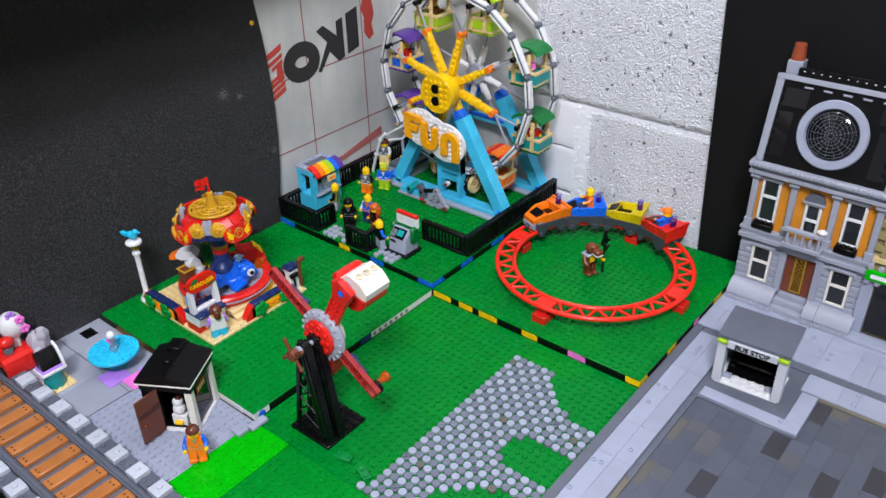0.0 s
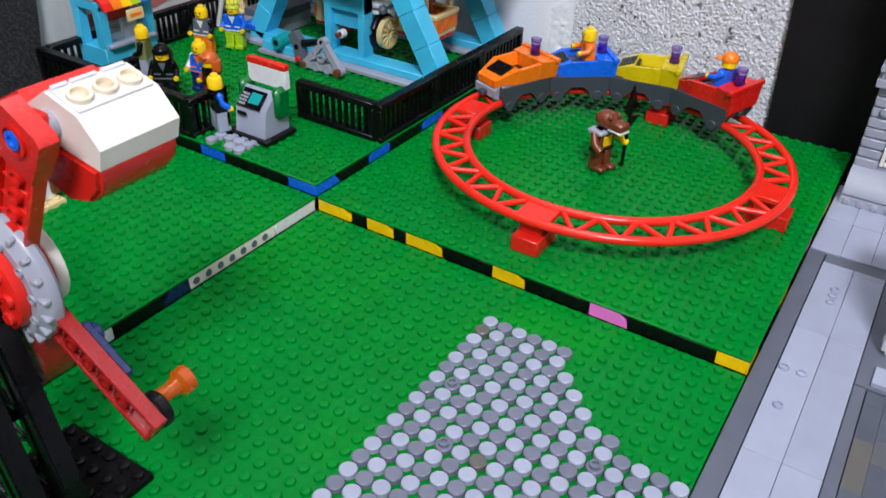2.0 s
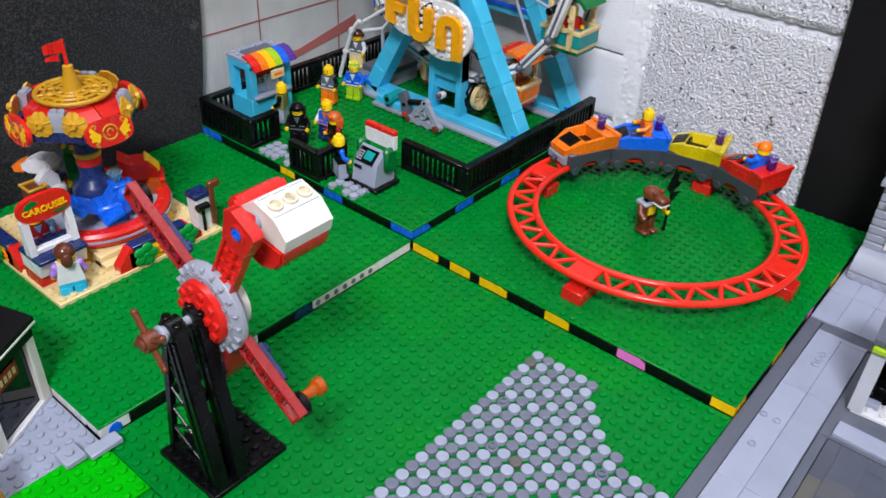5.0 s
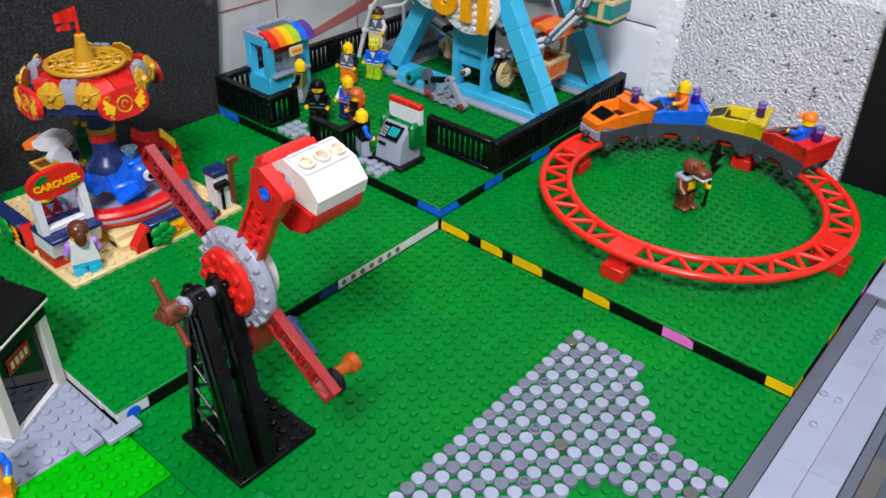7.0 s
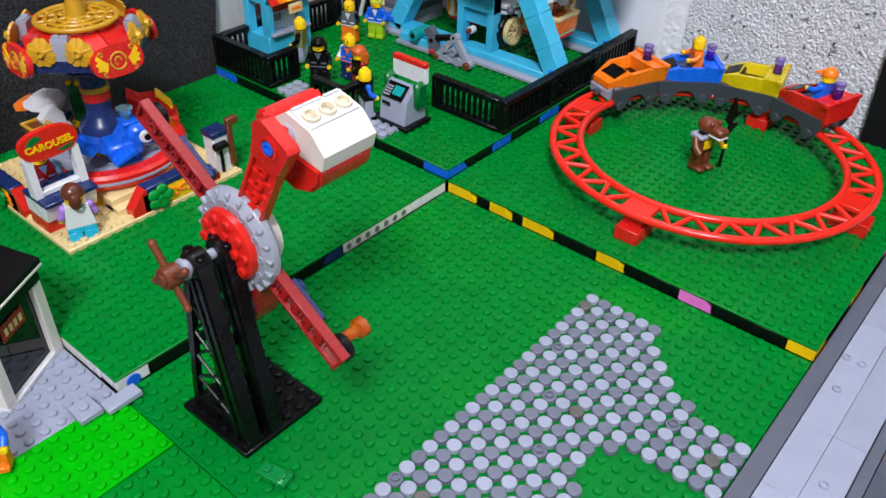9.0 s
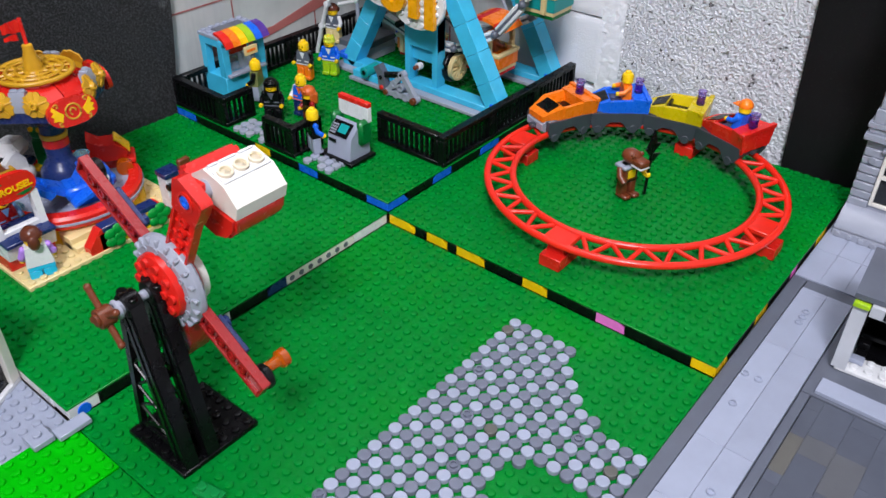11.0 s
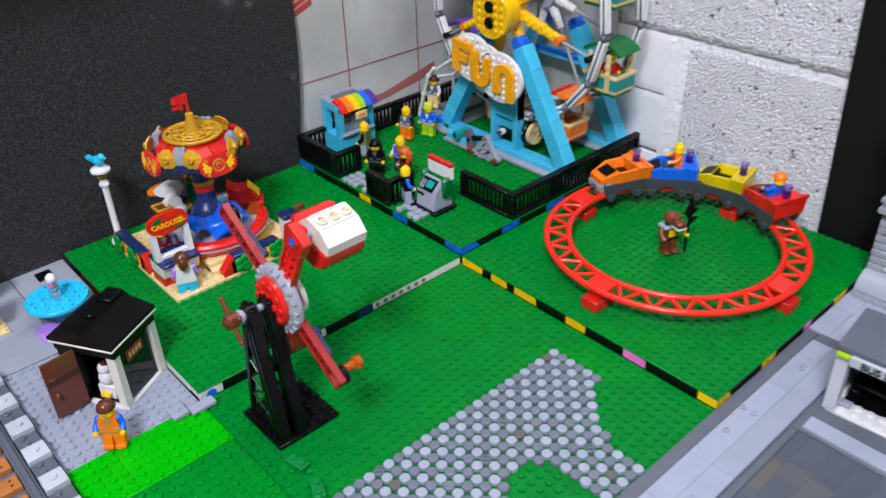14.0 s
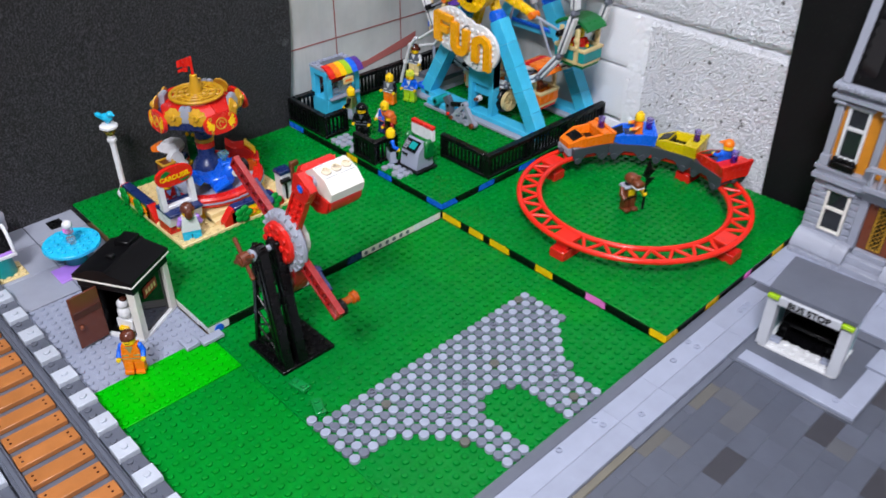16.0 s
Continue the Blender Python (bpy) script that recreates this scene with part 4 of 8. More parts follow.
            s.ball(0, 0.72, zh + 0.45, 0.42, 0.3, 0.6, 10, 3)
        elif style == "messy":
            s.ball(0, 0.05, zh + 0.7, 0.72, 0.74, 0.6, 12, 3, None, 0.0, 1.0)
            for k in range(6):
                q = k * 1.05
                s.ball(0.42 * math.cos(q), 0.42 * math.sin(q), zh + 1.15, 0.26, 0.26, 0.3, 8, 3)
    if short:
        s.v = [(p[0], p[1], p[2] - 0.75 if p[2] > 1.3 else p[2] * 0.43) for p in s.v]
    return solid("toy_figure", s, mats, at, rz, label, "toy figure", "toy figures")


# ---- fence round the ferris wheel ----


def fence(x, y, length, along, label="black spindled railing standing on the raised plate"):
    ob = thing("fence", (x, y, Z2), 0 if along == "x" else 90, label, "fence", "fences round the wheel")
    part("bottom_rail", Shape().box(0.02, -0.42, 0.0, length - 0.02, 0.42, 0.45, 0.05), BLACK, ob)
    part("top_rail", Shape().box(0.02, -0.42, 2.75, length - 0.02, 0.42, 3.3, 0.06), BLACK, ob)
    n = int(length * 1.5)
    bal = fence_cache.setdefault("b", Shape().box(-0.13, -0.16, 0.44, 0.13, 0.16, 2.77, 0.03).mesh("baluster", BLACK))
    for k in range(n):
        part("baluster", bal, None, ob, at=((k + 0.5) * length / n, 0, 0))
    for e in (0.25, length - 0.25):
        part("post", Shape().box(e - 0.24, -0.4, 0.44, e + 0.24, 0.4, 2.76, 0.04), BLACK, ob)
    return ob


fence_cache = {}
fence(-31.9, 0.5, 8, "x")
fence(-23.5, 0.1, 4, "y")
fence(-17.1, 0.5, 4, "x")
fence(-13.0, 0.1, 4, "y")
fence(-8.9, 8.6, 8.0, "x")
for k in range(3):
    fence(-0.5, 8.2 + 8 * k, 8, "y")
for k in range(4):
    fence(-31.5, 1.0 + 8 * k, 8, "y")

# ---- roller coaster ----
CC = (16.1, 16.3)
coaster = thing("coaster_track", (CC[0], CC[1], Z1), label="red circular toy coaster track with lattice ties", category="coaster track")
RO, RI, ZR = 13.6, 11.2, 2.35
for r, nm in ((RO, "outer_rail"), (RI, "inner_rail")):
    part(nm, Shape().tube([(r * math.cos(2 * math.pi * i / 96), r * math.sin(2 * math.pi * i / 96), ZR) for i in range(96)], 0.33, 10, closed=True), RAIL_RED, coaster)
for q in range(4):
    base = 45 + 90 * q - 17
    for k in range(12):
        a0 = math.radians(base - 21.5 + k * 6.4)
        a1 = a0 + math.radians(6.4)
        p, r = ((RI, RO) if k % 2 == 0 else (RO, RI))
        part("tie", Shape().tube([(p * math.cos(a0), p * math.sin(a0), ZR - 0.05), (r * math.cos(a1), r * math.sin(a1), ZR - 0.05)], 0.22, 8), RAIL_RED, coaster)
    ac = base + 62
    xf = turn(0, 0, ac)
    part("tie_plate", Shape().box(RI + 0.1, -1.25, ZR - 0.3, RO - 0.1, 1.25, ZR + 0.12, 0.06, 0, xf), RAIL_RED, coaster)
    part("foot", Shape().box(RI - 0.1, -1.0, 0.0, RO + 0.5, 1.0, 1.15, 0.06, 0, xf).box(RI + 0.3, -0.8, 1.15, RO - 0.3, 0.8, ZR - 0.28, 0.05, 0, xf), RED, coaster, "red brick foot")


def coaster_car(angle, colour, label):
    r = (RO + RI) / 2
    a = math.radians(angle)
    ob = thing("coaster_car", (CC[0] + r * math.cos(a), CC[1] + r * math.sin(a), Z1 + ZR + 0.15), angle + 90, label, "coaster car", "coaster train")
    ch = Shape().box(-3.0, -1.5, 0.3, 2.2, 1.5, 1.35, 0.1)
    skirt = [(-3.1, 0.5), (-2.7, -0.3), (-1.5, -0.5), (-1.1, 0.1), (-0.7, 0.4), (0.3, 0.4), (0.7, 0.1), (1.1, -0.5), (2.0, -0.35), (2.3, 0.6), (2.2, 1.3), (-3.0, 1.3)]
    for sy in (-1, 1):
        ch.prism(skirt, min(sy * 1.55, sy * 1.8), max(sy * 1.55, sy * 1.8), "y")
        for cx in (-2.0, 1.5):
            ch.cyl(cx, sy * 1.68 - 0.2, -0.35, 0.42, 0.4, "y", 14)
    ch.box(-3.35, -0.3, 0.4, -2.9, 0.3, 0.8, 0.05).box(2.6, -0.3, 0.4, 3.2, 0.3, 0.8, 0.05)
    part("chassis", ch, CHASSIS, ob, "dark grey wheeled chassis")
    part("bumper", Shape().prism([(2.15, 0.1), (2.7, 0.35), (2.7, 1.0), (2.15, 1.3)], -1.2, 1.2, "y"), LGREY, ob, "pale grey bumper")

    def hull(x, low, top, foot, brim):
        return [(x, -foot, low), (x, foot, low), (x, brim, top), (x, -brim, top)]

    def loft(a, b):
        return Shape().add(a + b, [[3, 2, 1, 0], [4, 5, 6, 7], [0, 1, 5, 4], [1, 2, 6, 5], [2, 3, 7, 6], [3, 0, 4, 7]])
    part("nose", loft(hull(0.5, 1.15, 2.55, 1.62, 1.7), hull(2.6, 1.2, 1.75, 1.05, 1.1)), colour, ob)
    tail = loft(hull(-3.3, 0.95, 2.75, 1.8, 2.15), hull(-1.7, 1.1, 2.75, 1.65, 1.75))
    tail.box(-3.4, -2.2, 2.55, -2.9, 2.2, 2.95, 0.06)
    part("tail", tail, colour, ob)
    tub = Shape()
    for sy in (-1, 1):
        o = [(x, sy * y, z) for x in (-1.72, 0.52) for y, z in ((1.63, 1.12), (1.75, 2.6 if x < 0 else 2.5), (1.35, 2.6 if x < 0 else 2.5), (1.0, 1.3))]
        f = [[0, 1, 2, 3], [7, 6, 5, 4], [0, 4, 5, 1], [1, 5, 6, 2], [2, 6, 7, 3], [3, 7, 4, 0]]
        tub.add(o, f if sy > 0 else [q[::-1] for q in f])
    tub.box(-1.75, -1.1, 1.3, 0.55, 1.1, 1.55, 0.02)
    for sy in (-1, 1):
        for k in range(3):
            tub.box(-3.2 + k * 0.95, sy * 1.6 - 0.14, 0.74, -2.75 + k * 0.95, sy * 1.6 + 0.14, 1.2, 0.03)
    part("tub", tub, colour, ob)
    part("bonnet_vent", Shape().prism([(0.62, 2.5), (1.9, 2.02), (1.9, 2.08), (0.62, 2.58)], -0.95, 0.95, "y"), BLACK, ob, "black bonnet opening")
    part("dash", Shape().box(0.25, -0.95, 1.6, 0.56, 0.95, 2.3, 0.05), BLACK, ob, "black dashboard")
    part("seat_well", Shape().box(-1.6, -1.05, 1.56, 0.25, 1.05, 1.7, 0.03), BLACK, ob, "dark seat well")
    ob.scale = (1.04, 1.1, 1.05)
    can_ = part("canister", Shape().lathe([(0.4, 0), (0.43, 0.08), (0.36, 0.5), (0.4, 0.85), (0.34, 0.9)], -2.5, 0, 2.75, 14), CLEAR_PURPLE, ob, "clear purple cylinder")
    part("canister_rim", Shape().lathe([(0.34, 0), (0.4, 0.1), (0.46, 0.45), (0.4, 0.48), (0.32, 0.15)], -2.5, 0, 3.66, 14), CLEAR_LILAC, can_, "clear rim")
    return ob, r, a


for ang, col, lab in ((158, ORANGE, "orange coaster car with an empty seat"), (130, BLUE, "blue coaster car carrying one figure"),
                      (101, OLIVE_YELLOW, "yellow coaster car with an empty seat"), (72, RED, "red coaster car carrying one figure")):
    ob, r, a = coaster_car(ang, col, lab)
    if col in (BLUE, RED):
        x, y = CC[0] + r * math.cos(a), CC[1] + r * math.sin(a)
        rz = ang + 180
        x += 1.3 * math.sin(a)
        y -= 1.3 * math.cos(a)
        if col is BLUE:
            toy_figure("bald yellow toy figure in an orange top riding", (x, y, Z1 + ZR + 1.55), rz, ORANGE, NAVY, None, seated=True)
        else:
            toy_figure("yellow toy figure in a blue top and orange cap riding", (x, y, Z1 + ZR + 1.55), rz, BLUE, NAVY, ORANGE, "visor", seated=True)

# dark reptile-headed toy in the ring
s = Shape()
s.box(-0.72, -0.32, 0.2, -0.08, 0.4, 1.5, 0.12, 0).box(0.08, -0.42, 0.2, 0.72, 0.3, 1.5, 0.12, 0)
s.box(-0.75, -0.85, 0, -0.08, 0.35, 0.34, 0.1, 0).box(0.08, -0.95, 0, 0.75, 0.25, 0.34, 0.1, 0).box(-0.75, -0.42, 1.4, 0.75, 0.42, 2.9, 0.14, 0)
s.box(-0.4, -0.47, 1.7, 0.4, -0.4, 2.4, 0.02, 3).box(-0.76, -0.45, 1.36, 0.76, 0.45, 1.52, 0.04, 4)
s.box(-1.0, -0.6, 2.6, 1.0, 0.6, 2.9, 0.08, 1)
s.ball(0, -0.15, 3.5, 0.72, 0.85, 0.6, 14, 0).ball(-0.4, -0.7, 3.85, 0.2, mat=0, seg=8).ball(0.4, -0.7, 3.85, 0.2, mat=0, seg=8).box(-0.5, -1.7, 3.1, 0.5, -0.5, 3.7, 0.15, 0).box(-0.48, -1.68, 2.98, 0.48, -0.6, 3.12, 0.04, 2)
s.tube([(0.9, 0, 2.7), (1.15, -0.4, 2.1), (1.15, -0.9, 1.9)], 0.27, 8, 3).ball(1.15, -1.0, 1.9, 0.25, mat=3, seg=8)
s.tube([(-0.9, 0, 2.7), (-1.15, -0.3, 2.1), (-1.1, -0.8, 1.7)], 0.27, 8, 0)
s.tube([(1.15, -1.0, 0.2), (1.15, -1.0, 4.4)], 0.12, 8, 4)
for k, (dx, dz) in enumerate(((0.5, 4.2), (-0.45, 4.0), (0.55, 3.3), (0, 4.9))):
    s.prism([(1.15, dz - 0.5), (1.15 + dx * 1.7, dz + 0.3), (1.15, dz + 0.5)] if dx else [(0.6, dz - 0.6), (1.7, dz - 0.6), (1.15, dz + 0.9)], -1.08, -0.92, "y", 4)
s.v = [(x * 1.2, y * 1.2, z * 1.2) for x, y, z in s.v]
solid("toy_creature", s, [BROWN, LGREY, WHITE, SKIN, BLACK], (15.3, 16.6, Z1 + 0.21), 72, "brown reptile-headed toy figure with a black spear", "toy figure")

# ---- ferris wheel ----
FC, FZ = -13.57, 21.6
ferris = thing("ferris_wheel", (FC, 0, 0), label="toy ferris wheel with azure legs and white rims", category="ferris wheel")


def on_rim(r, deg, y):
    q = math.radians(deg)
    return (r * math.cos(q), y, FZ + r * math.sin(q))


JOINTS = []
for k in range(8):
    c = 28.25 + 45 * k
    JOINTS += [c - 12.4, c + 12.4]
for y, nm in ((22.0, "front"), (28.8, "back")):
    for k in range(16):
        p, q = Vector(on_rim(14.3, JOINTS[k], y)), Vector(on_rim(14.3, JOINTS[(k + 1) % 16], y))
        d = (q - p).normalized()
        ln = (q - p).length
        xf = turn(0, -math.degrees(math.atan2(d.z, d.x)), 0, p)
        s = Shape().box(0.5, -0.45, -0.48, ln - 0.5, 0.45, -0.13, 0.07, 0, xf).box(0.5, -0.45, 0.13, ln - 0.5, 0.45, 0.48, 0.07, 0, xf)
        s.box(0.55, -0.2, -0.14, ln - 0.55, 0.42, 0.14, 0.03, 0, xf)
        seg = part("rim_segment", s, WHITE, ferris)
        part("edge_rod", Shape().tube([xf @ Vector((0.1, -0.3, 0)), xf @ Vector((ln - 0.1, -0.3, 0))], 0.15, 8), DGREY, seg, "grey rod along the rim")
        part("joint", Shape().cyl(p.x, y - 0.45, p.z, 0.4, 0.9, "y", 12).ball(p.x, y - 0.35, p.z, 0.44, seg=10), DGREY, ferris, "grey pin joint")
for k in range(8):
    c = 28.25 + 45 * k
    xf = turn(0, -c, 0, (0, 21.2, FZ))
    sp = Shape().box(2.2, -0.5, -0.55, 6.2, 0.5, 0.55, 0.06, 0, xf).box(6.2, -0.45, -0.45, 8.9, 0.45, 0.45, 0.06, 0, xf)
    for j in range(3):
        sp.stud(0, 0, 0, 0, xf @ turn(90, 0, 0, (6.6 + j * 0.9, -0.45, 0)))
    for j in range(3):
        sp.stud(0, 0, 0, 0, xf @ turn(90, 0, 0, (3.4 + j * 1.0, -0.5, 0)))
    spoke = part("spoke", sp, YELLOW, ferris, "yellow spoke bar")
    part("pin", Shape().cyl(8.7, -0.7, 0, 0.5, 1.4, "y", 12, xf=xf), ORANGE, spoke, "orange pin")
    part("rod", Shape().tube([xf @ Vector((8.9, 0, 0)), xf @ Vector((13.6, 0.6, 0))], 0.16, 8), LGREY, ferris, "thin grey spoke rod")
    part("clip", Shape().cyl(13.2, -0.3, 0, 0.4, 1.4, "y", 10, xf=xf), BLACK, ferris, "black clip")
    xb = turn(0, -c, 0, (0, 28.6, FZ))
    part("rod", Shape().tube([xb @ Vector((1.2, 0, 0)), xb @ Vector((13.6, 0, 0))], 0.2, 8), LGREY, ferris, "thin grey spoke rod")
    part("sleeve", Shape().cyl(2.0, 0, 0, 0.5, 2.6, "x", 10, xf=xb).box(1.6, -0.6, -0.3, 3.0, -0.1, 0.3, 0.05, 0, xb), WHITE, ferris, "white sleeve")
hub = Shape().cyl(0, 17.9, FZ - 0.4, 3.0, 0.8, "y", 28)
hub.cyl(0, 18.6, FZ - 0.4, 2.75, 1.6, "y", 24).cyl(0, 20.1, FZ - 0.2, 2.2, 2.0, "y", 20)
for i in range(-3, 4):
    for j in range(-3, 4):
        if i * i + j * j < 9.0:
            hub.stud(0, 0, 0, 0, turn(90, 0, 0, (i * 0.93, 17.9, FZ - 0.4 + j * 0.93)))
h = part("hub", hub, YELLOW, ferris, "round yellow studded hub")
for dz in (0.7, -1.2):
    part("socket", Shape().cyl(0, 17.65, FZ - 0.2 + dz, 0.75, 0.3, "y", 16), BLACK, h, "dark round hole")
part("axle", Shape().cyl(0, 21, FZ, 0.5, 9.5, "y", 14), DGREY, ferris)
part("back_hub", Shape().cyl(0, 27.6, FZ, 1.6, 1.2, "y", 20), LGREY, ferris, "pale grey hub")


def leg(x0, x1, y):
    """A sloped beam of stacked pieces from the foot to under the hub."""
    p, q = Vector((x0, y, 3.1)), Vector((x1, y, 17.3))
    d = q - p
    ang = math.degrees(math.atan2(d.x, d.z))
    n = 5
    for k in range(n):
        a = d.length * k / n
        s = Shape().box(-0.95, -1.0, a + 0.012, 0.95, 1.0, a + d.length / n - 0.012, 0.035, 0, turn(0, ang, 0, p))
        part("leg_piece", s, AZURE, ferris)
    part("leg_cap", Shape().box(-0.8, -0.9, d.length, 0.8, 0.8, d.length + 0.5, 0.1, 0, turn(0, ang, 0, p)).cyl(0, -0.95, d.length + 0.55, 0.8, 1.6, "y", 18, 0, 0.06, None, turn(0, ang, 0, p)), BLUE, ferris, "blue leg cap")


for y in (20.6, 31.2):
    leg(11.2, 2.98, y)
    leg(-10.8, -2.94, y)
    part("base_beam", Shape().box(-11.6, y - 1, Z2 + 0.6, 12.0, y + 1, Z2 + 1.3, 0.06), AZURE, ferris, "azure base beam")
    part("base_plate", Shape().box(-12.6, y - 2, Z2 + 0.21, 13.0, y + 2, Z2 + 0.6, 0.05), LGREY, ferris, "grey base plate")
    for x in (10.6, -12.4):
        part("foot_bracket", Shape().box(x, y - 1.2, Z2 + 1.3, x + 1.6, y + 1.2, Z2 + 1.9, 0.08), BLUE, ferris, "blue bracket")
part("cross_bar", Shape().box(-4.4, 30.5, 12.6, 4.4, 31.9, 13.4, 0.06), AZURE, ferris, "azure rear cross bar")
part("cross_bar", Shape().box(-4.0, 30.2, 13.4, 4.0, 30.6, 13.9, 0.06), BLUE, ferris, "blue strip on the rear cross bar")
fr = Shape()
fr.box(-1.9, 20.0, Z2 + 1.3, -1.1, 21.4, 12, 0.06).box(2.1, 20.0, Z2 + 1.3, 2.9, 21.4, 12, 0.06).box(-1.9, 20.02, 7.5, 2.9, 21.38, 11.9, 0.06)
fr.box(-1.2, 20.6, 5.8, 2.2, 21.36, 7.6, 0.05)
part("drive_frame", fr, AZURE, ferris, "azure frame below the sign")
cw = Shape().lathe([(0.3, 0.25), (1.25, 0.2), (1.5, 0.2), (1.5, 0.75), (1.25, 0.75), (1.2, 0.55), (0.3, 0.5)], 3.3, 22.6, 5.4, 24, 0, "x")
part("axle_sleeve", Shape().cyl(-0.3, 20.3, 5.0, 0.42, 0.7, "y", 14), WHITE, ferris, "white axle sleeve")
part("axle_peg", Shape().cyl(-0.3, 19.8, 5.0, 0.26, 0.6, "y", 12), BROWN, ferris, "brown axle peg")
crank = part("crank_wheel", cw, TAN, ferris, "cream ribbed wheel")
for k in range(12):
    part("wheel_rib", Shape().box(0.45, 0.3, -0.07, 0.8, 1.3, 0.07, 0.03, 0, turn(k * 30, 0, 0, (3.3, 22.6, 5.4))), TAN, crank)
part("tyre", Shape().tube([(3.1, 22.6 + 1.5 * math.cos(i * 0.3927), 5.4 + 1.5 * math.sin(i * 0.3927)) for i in range(16)], 0.4, 8, closed=True), BLACK, ferris, "small black tyre")
sign = part("sign_board", Shape().cyl(-3.0, 17.6, 15.6, 3.7, 0.5, "y", 32).cyl(1.9, 17.6, 14.0, 3.8, 0.5, "y", 32).cyl(-0.6, 17.65, 15.2, 3.2, 0.4, "y", 28), WHITE, ferris, "white cloud-shaped studded sign")
st = Shape()
for i in range(-8, 8):
    for j in range(-6, 6):
        x, z = i * 0.95, 14.8 + j * 0.95
        if (x + 3.0) ** 2 + (z - 15.6) ** 2 < 11.5 or (x - 1.9) ** 2 + (z - 14.0) ** 2 < 12.0:
            st.stud(0, 0, 0, 0, turn(90, 0, 0, (x, 17.6, z)))
part("sign_studs", st, WHITE, sign)


def bend(cx, cz, r, a0, a1, n=8):
    return [(cx + r * math.cos(radians(a0 + (a1 - a0) * i / n)), cz + r * math.sin(radians(a0 + (a1 - a0) * i / n))) for i in range(n + 1)]


LETTER = plastic("letter_yellow", rgb(246, 170, 16), 0.25)
part("letter_f", Shape().prism([(-5.9, 13.4), (-4.6, 13.2), (-4.6, 15.0), (-3.3, 14.9), (-3.2, 16.0), (-4.6, 16.15), (-4.6, 17.0), (-2.6, 16.8), (-2.4, 17.9), (-5.6, 18.3), (-5.9, 18.0)], 16.95, 17.55, "y"), LETTER, sign, "raised yellow letter F")
part("letter_u", Shape().ribbon([(-2.0, 17.2)] + bend(-0.9, 13.7, 1.1, 180, 360) + [(0.2, 16.6)], 0.6, 16.95, 17.55, "y"), LETTER, sign, "raised yellow letter U")
part("letter_n", Shape().ribbon([(2.0, 11.9)] + bend(3.1, 14.8, 1.1, 180, 0) + [(4.2, 11.0)], 0.6, 16.95, 17.55, "y"), LETTER, sign, "raised yellow letter n")

sign.scale = (1, 1, 0.83)
sign.location = (0, 0, 2.2 * U)

# gondolas
GCOL = {0: (DKGREEN, TEAL, "green"), 7: (DKGREEN, TEAL, "green"), 1: (LIME, LIME, "lime"), 2: (LIME, LIME, "lime"),
        3: (PURPLE, BLUE, "purple"), 4: (PURPLE, BLUE, "purple"), 5: (ORANGE, ORANGE, "orange"), 6: (ORANGE, ORANGE, "orange")}
for k in range(8):
    top, side, word = GCOL[k]
    x, _, z = on_rim(13.3, 28.25 + 45 * k, 0)
    g = thing("gondola", (FC + x, 25.4, z), label=word + " canopied gondola hanging from the wheel rim", category="gondola", group="wheel gondolas")
    part("axle", Shape().cyl(0, -3.2, 0, 0.2, 6.4, "y", 10), DGREY, g)
    for sy in (-1, 1):
        for sx in (-1, 1):
            part("arm", Shape().box(sx * 1.3 - 0.28, sy * 2.15 - 0.2, -4.2, sx * 1.3 + 0.28, sy * 2.15 + 0.2, 0.4, 0.06).stud(0, 0, 0, 0, turn(90, 0, 0, (sx * 1.3, sy * 2.15 - 0.2, -1.0)), 8).stud(0, 0, 0, 0, turn(90, 0, 0, (sx * 1.3, sy * 2.15 - 0.2, -2.0)), 8), TAN, g, "cream upright arm")
    body = Shape().box(-2.4, -1.9, -4.0, 2.4, 1.9, -2.6, 0.08)
    b = part("tub", body, side, g)
    part("tub_rim", Shape().box(-2.5, -2.0, -2.62, 2.5, -1.5, -2.2, 0.05).box(-2.5, 1.5, -2.62, 2.5, 2.0, -2.2, 0.05).box(-2.5, -1.5, -2.62, -2.0, 1.5, -2.2, 0.05).box(2.0, -1.5, -2.62, 2.5, 1.5, -2.2, 0.05), TAN, b, "cream rim")
    part("tub_base", Shape().box(-2.3, -1.8, -4.4, 2.3, 1.8, -4.0, 0.05), TAN, b, "cream band")
    part("tub_floor", Shape().box(-2.2, -1.7, -4.8, 2.2, 1.7, -4.4, 0.05), top if word != "orange" else RED, b)
    can = Shape()
    for i in range(8):
        q0, q1 = math.radians(20 + 17.5 * i), math.radians(20 + 17.5 * (i + 1))
        r0, r1 = 2.9, 2.6
        can.prism([(r0 * math.cos(q0), r0 * math.sin(q0) * 0.62 - 0.3), (r0 * math.cos(q1), r0 * math.sin(q1) * 0.62 - 0.3),
                   (r1 * math.cos(q1), r1 * math.sin(q1) * 0.62 - 0.45), (r1 * math.cos(q0), r1 * math.sin(q0) * 0.62 - 0.45)], -1.95, 1.95, "y",
                  1 if word == "orange" and i % 3 == 1 else 0)
    part("canopy", can, [top, RED], g, "curved " + word + " canopy")
    if k != 5:
        toy_figure("seated toy figure riding in the " + word + " gondola", (FC + x, 25.4, z - 3.9), (0, 90, 180, 40)[k % 4], (PINK, NAVY, BROWN, RED)[k % 4], NAVY,
                   (None, HAIR_BROWN, HAIR_RED, None)[k % 4], "cap", seated=True)

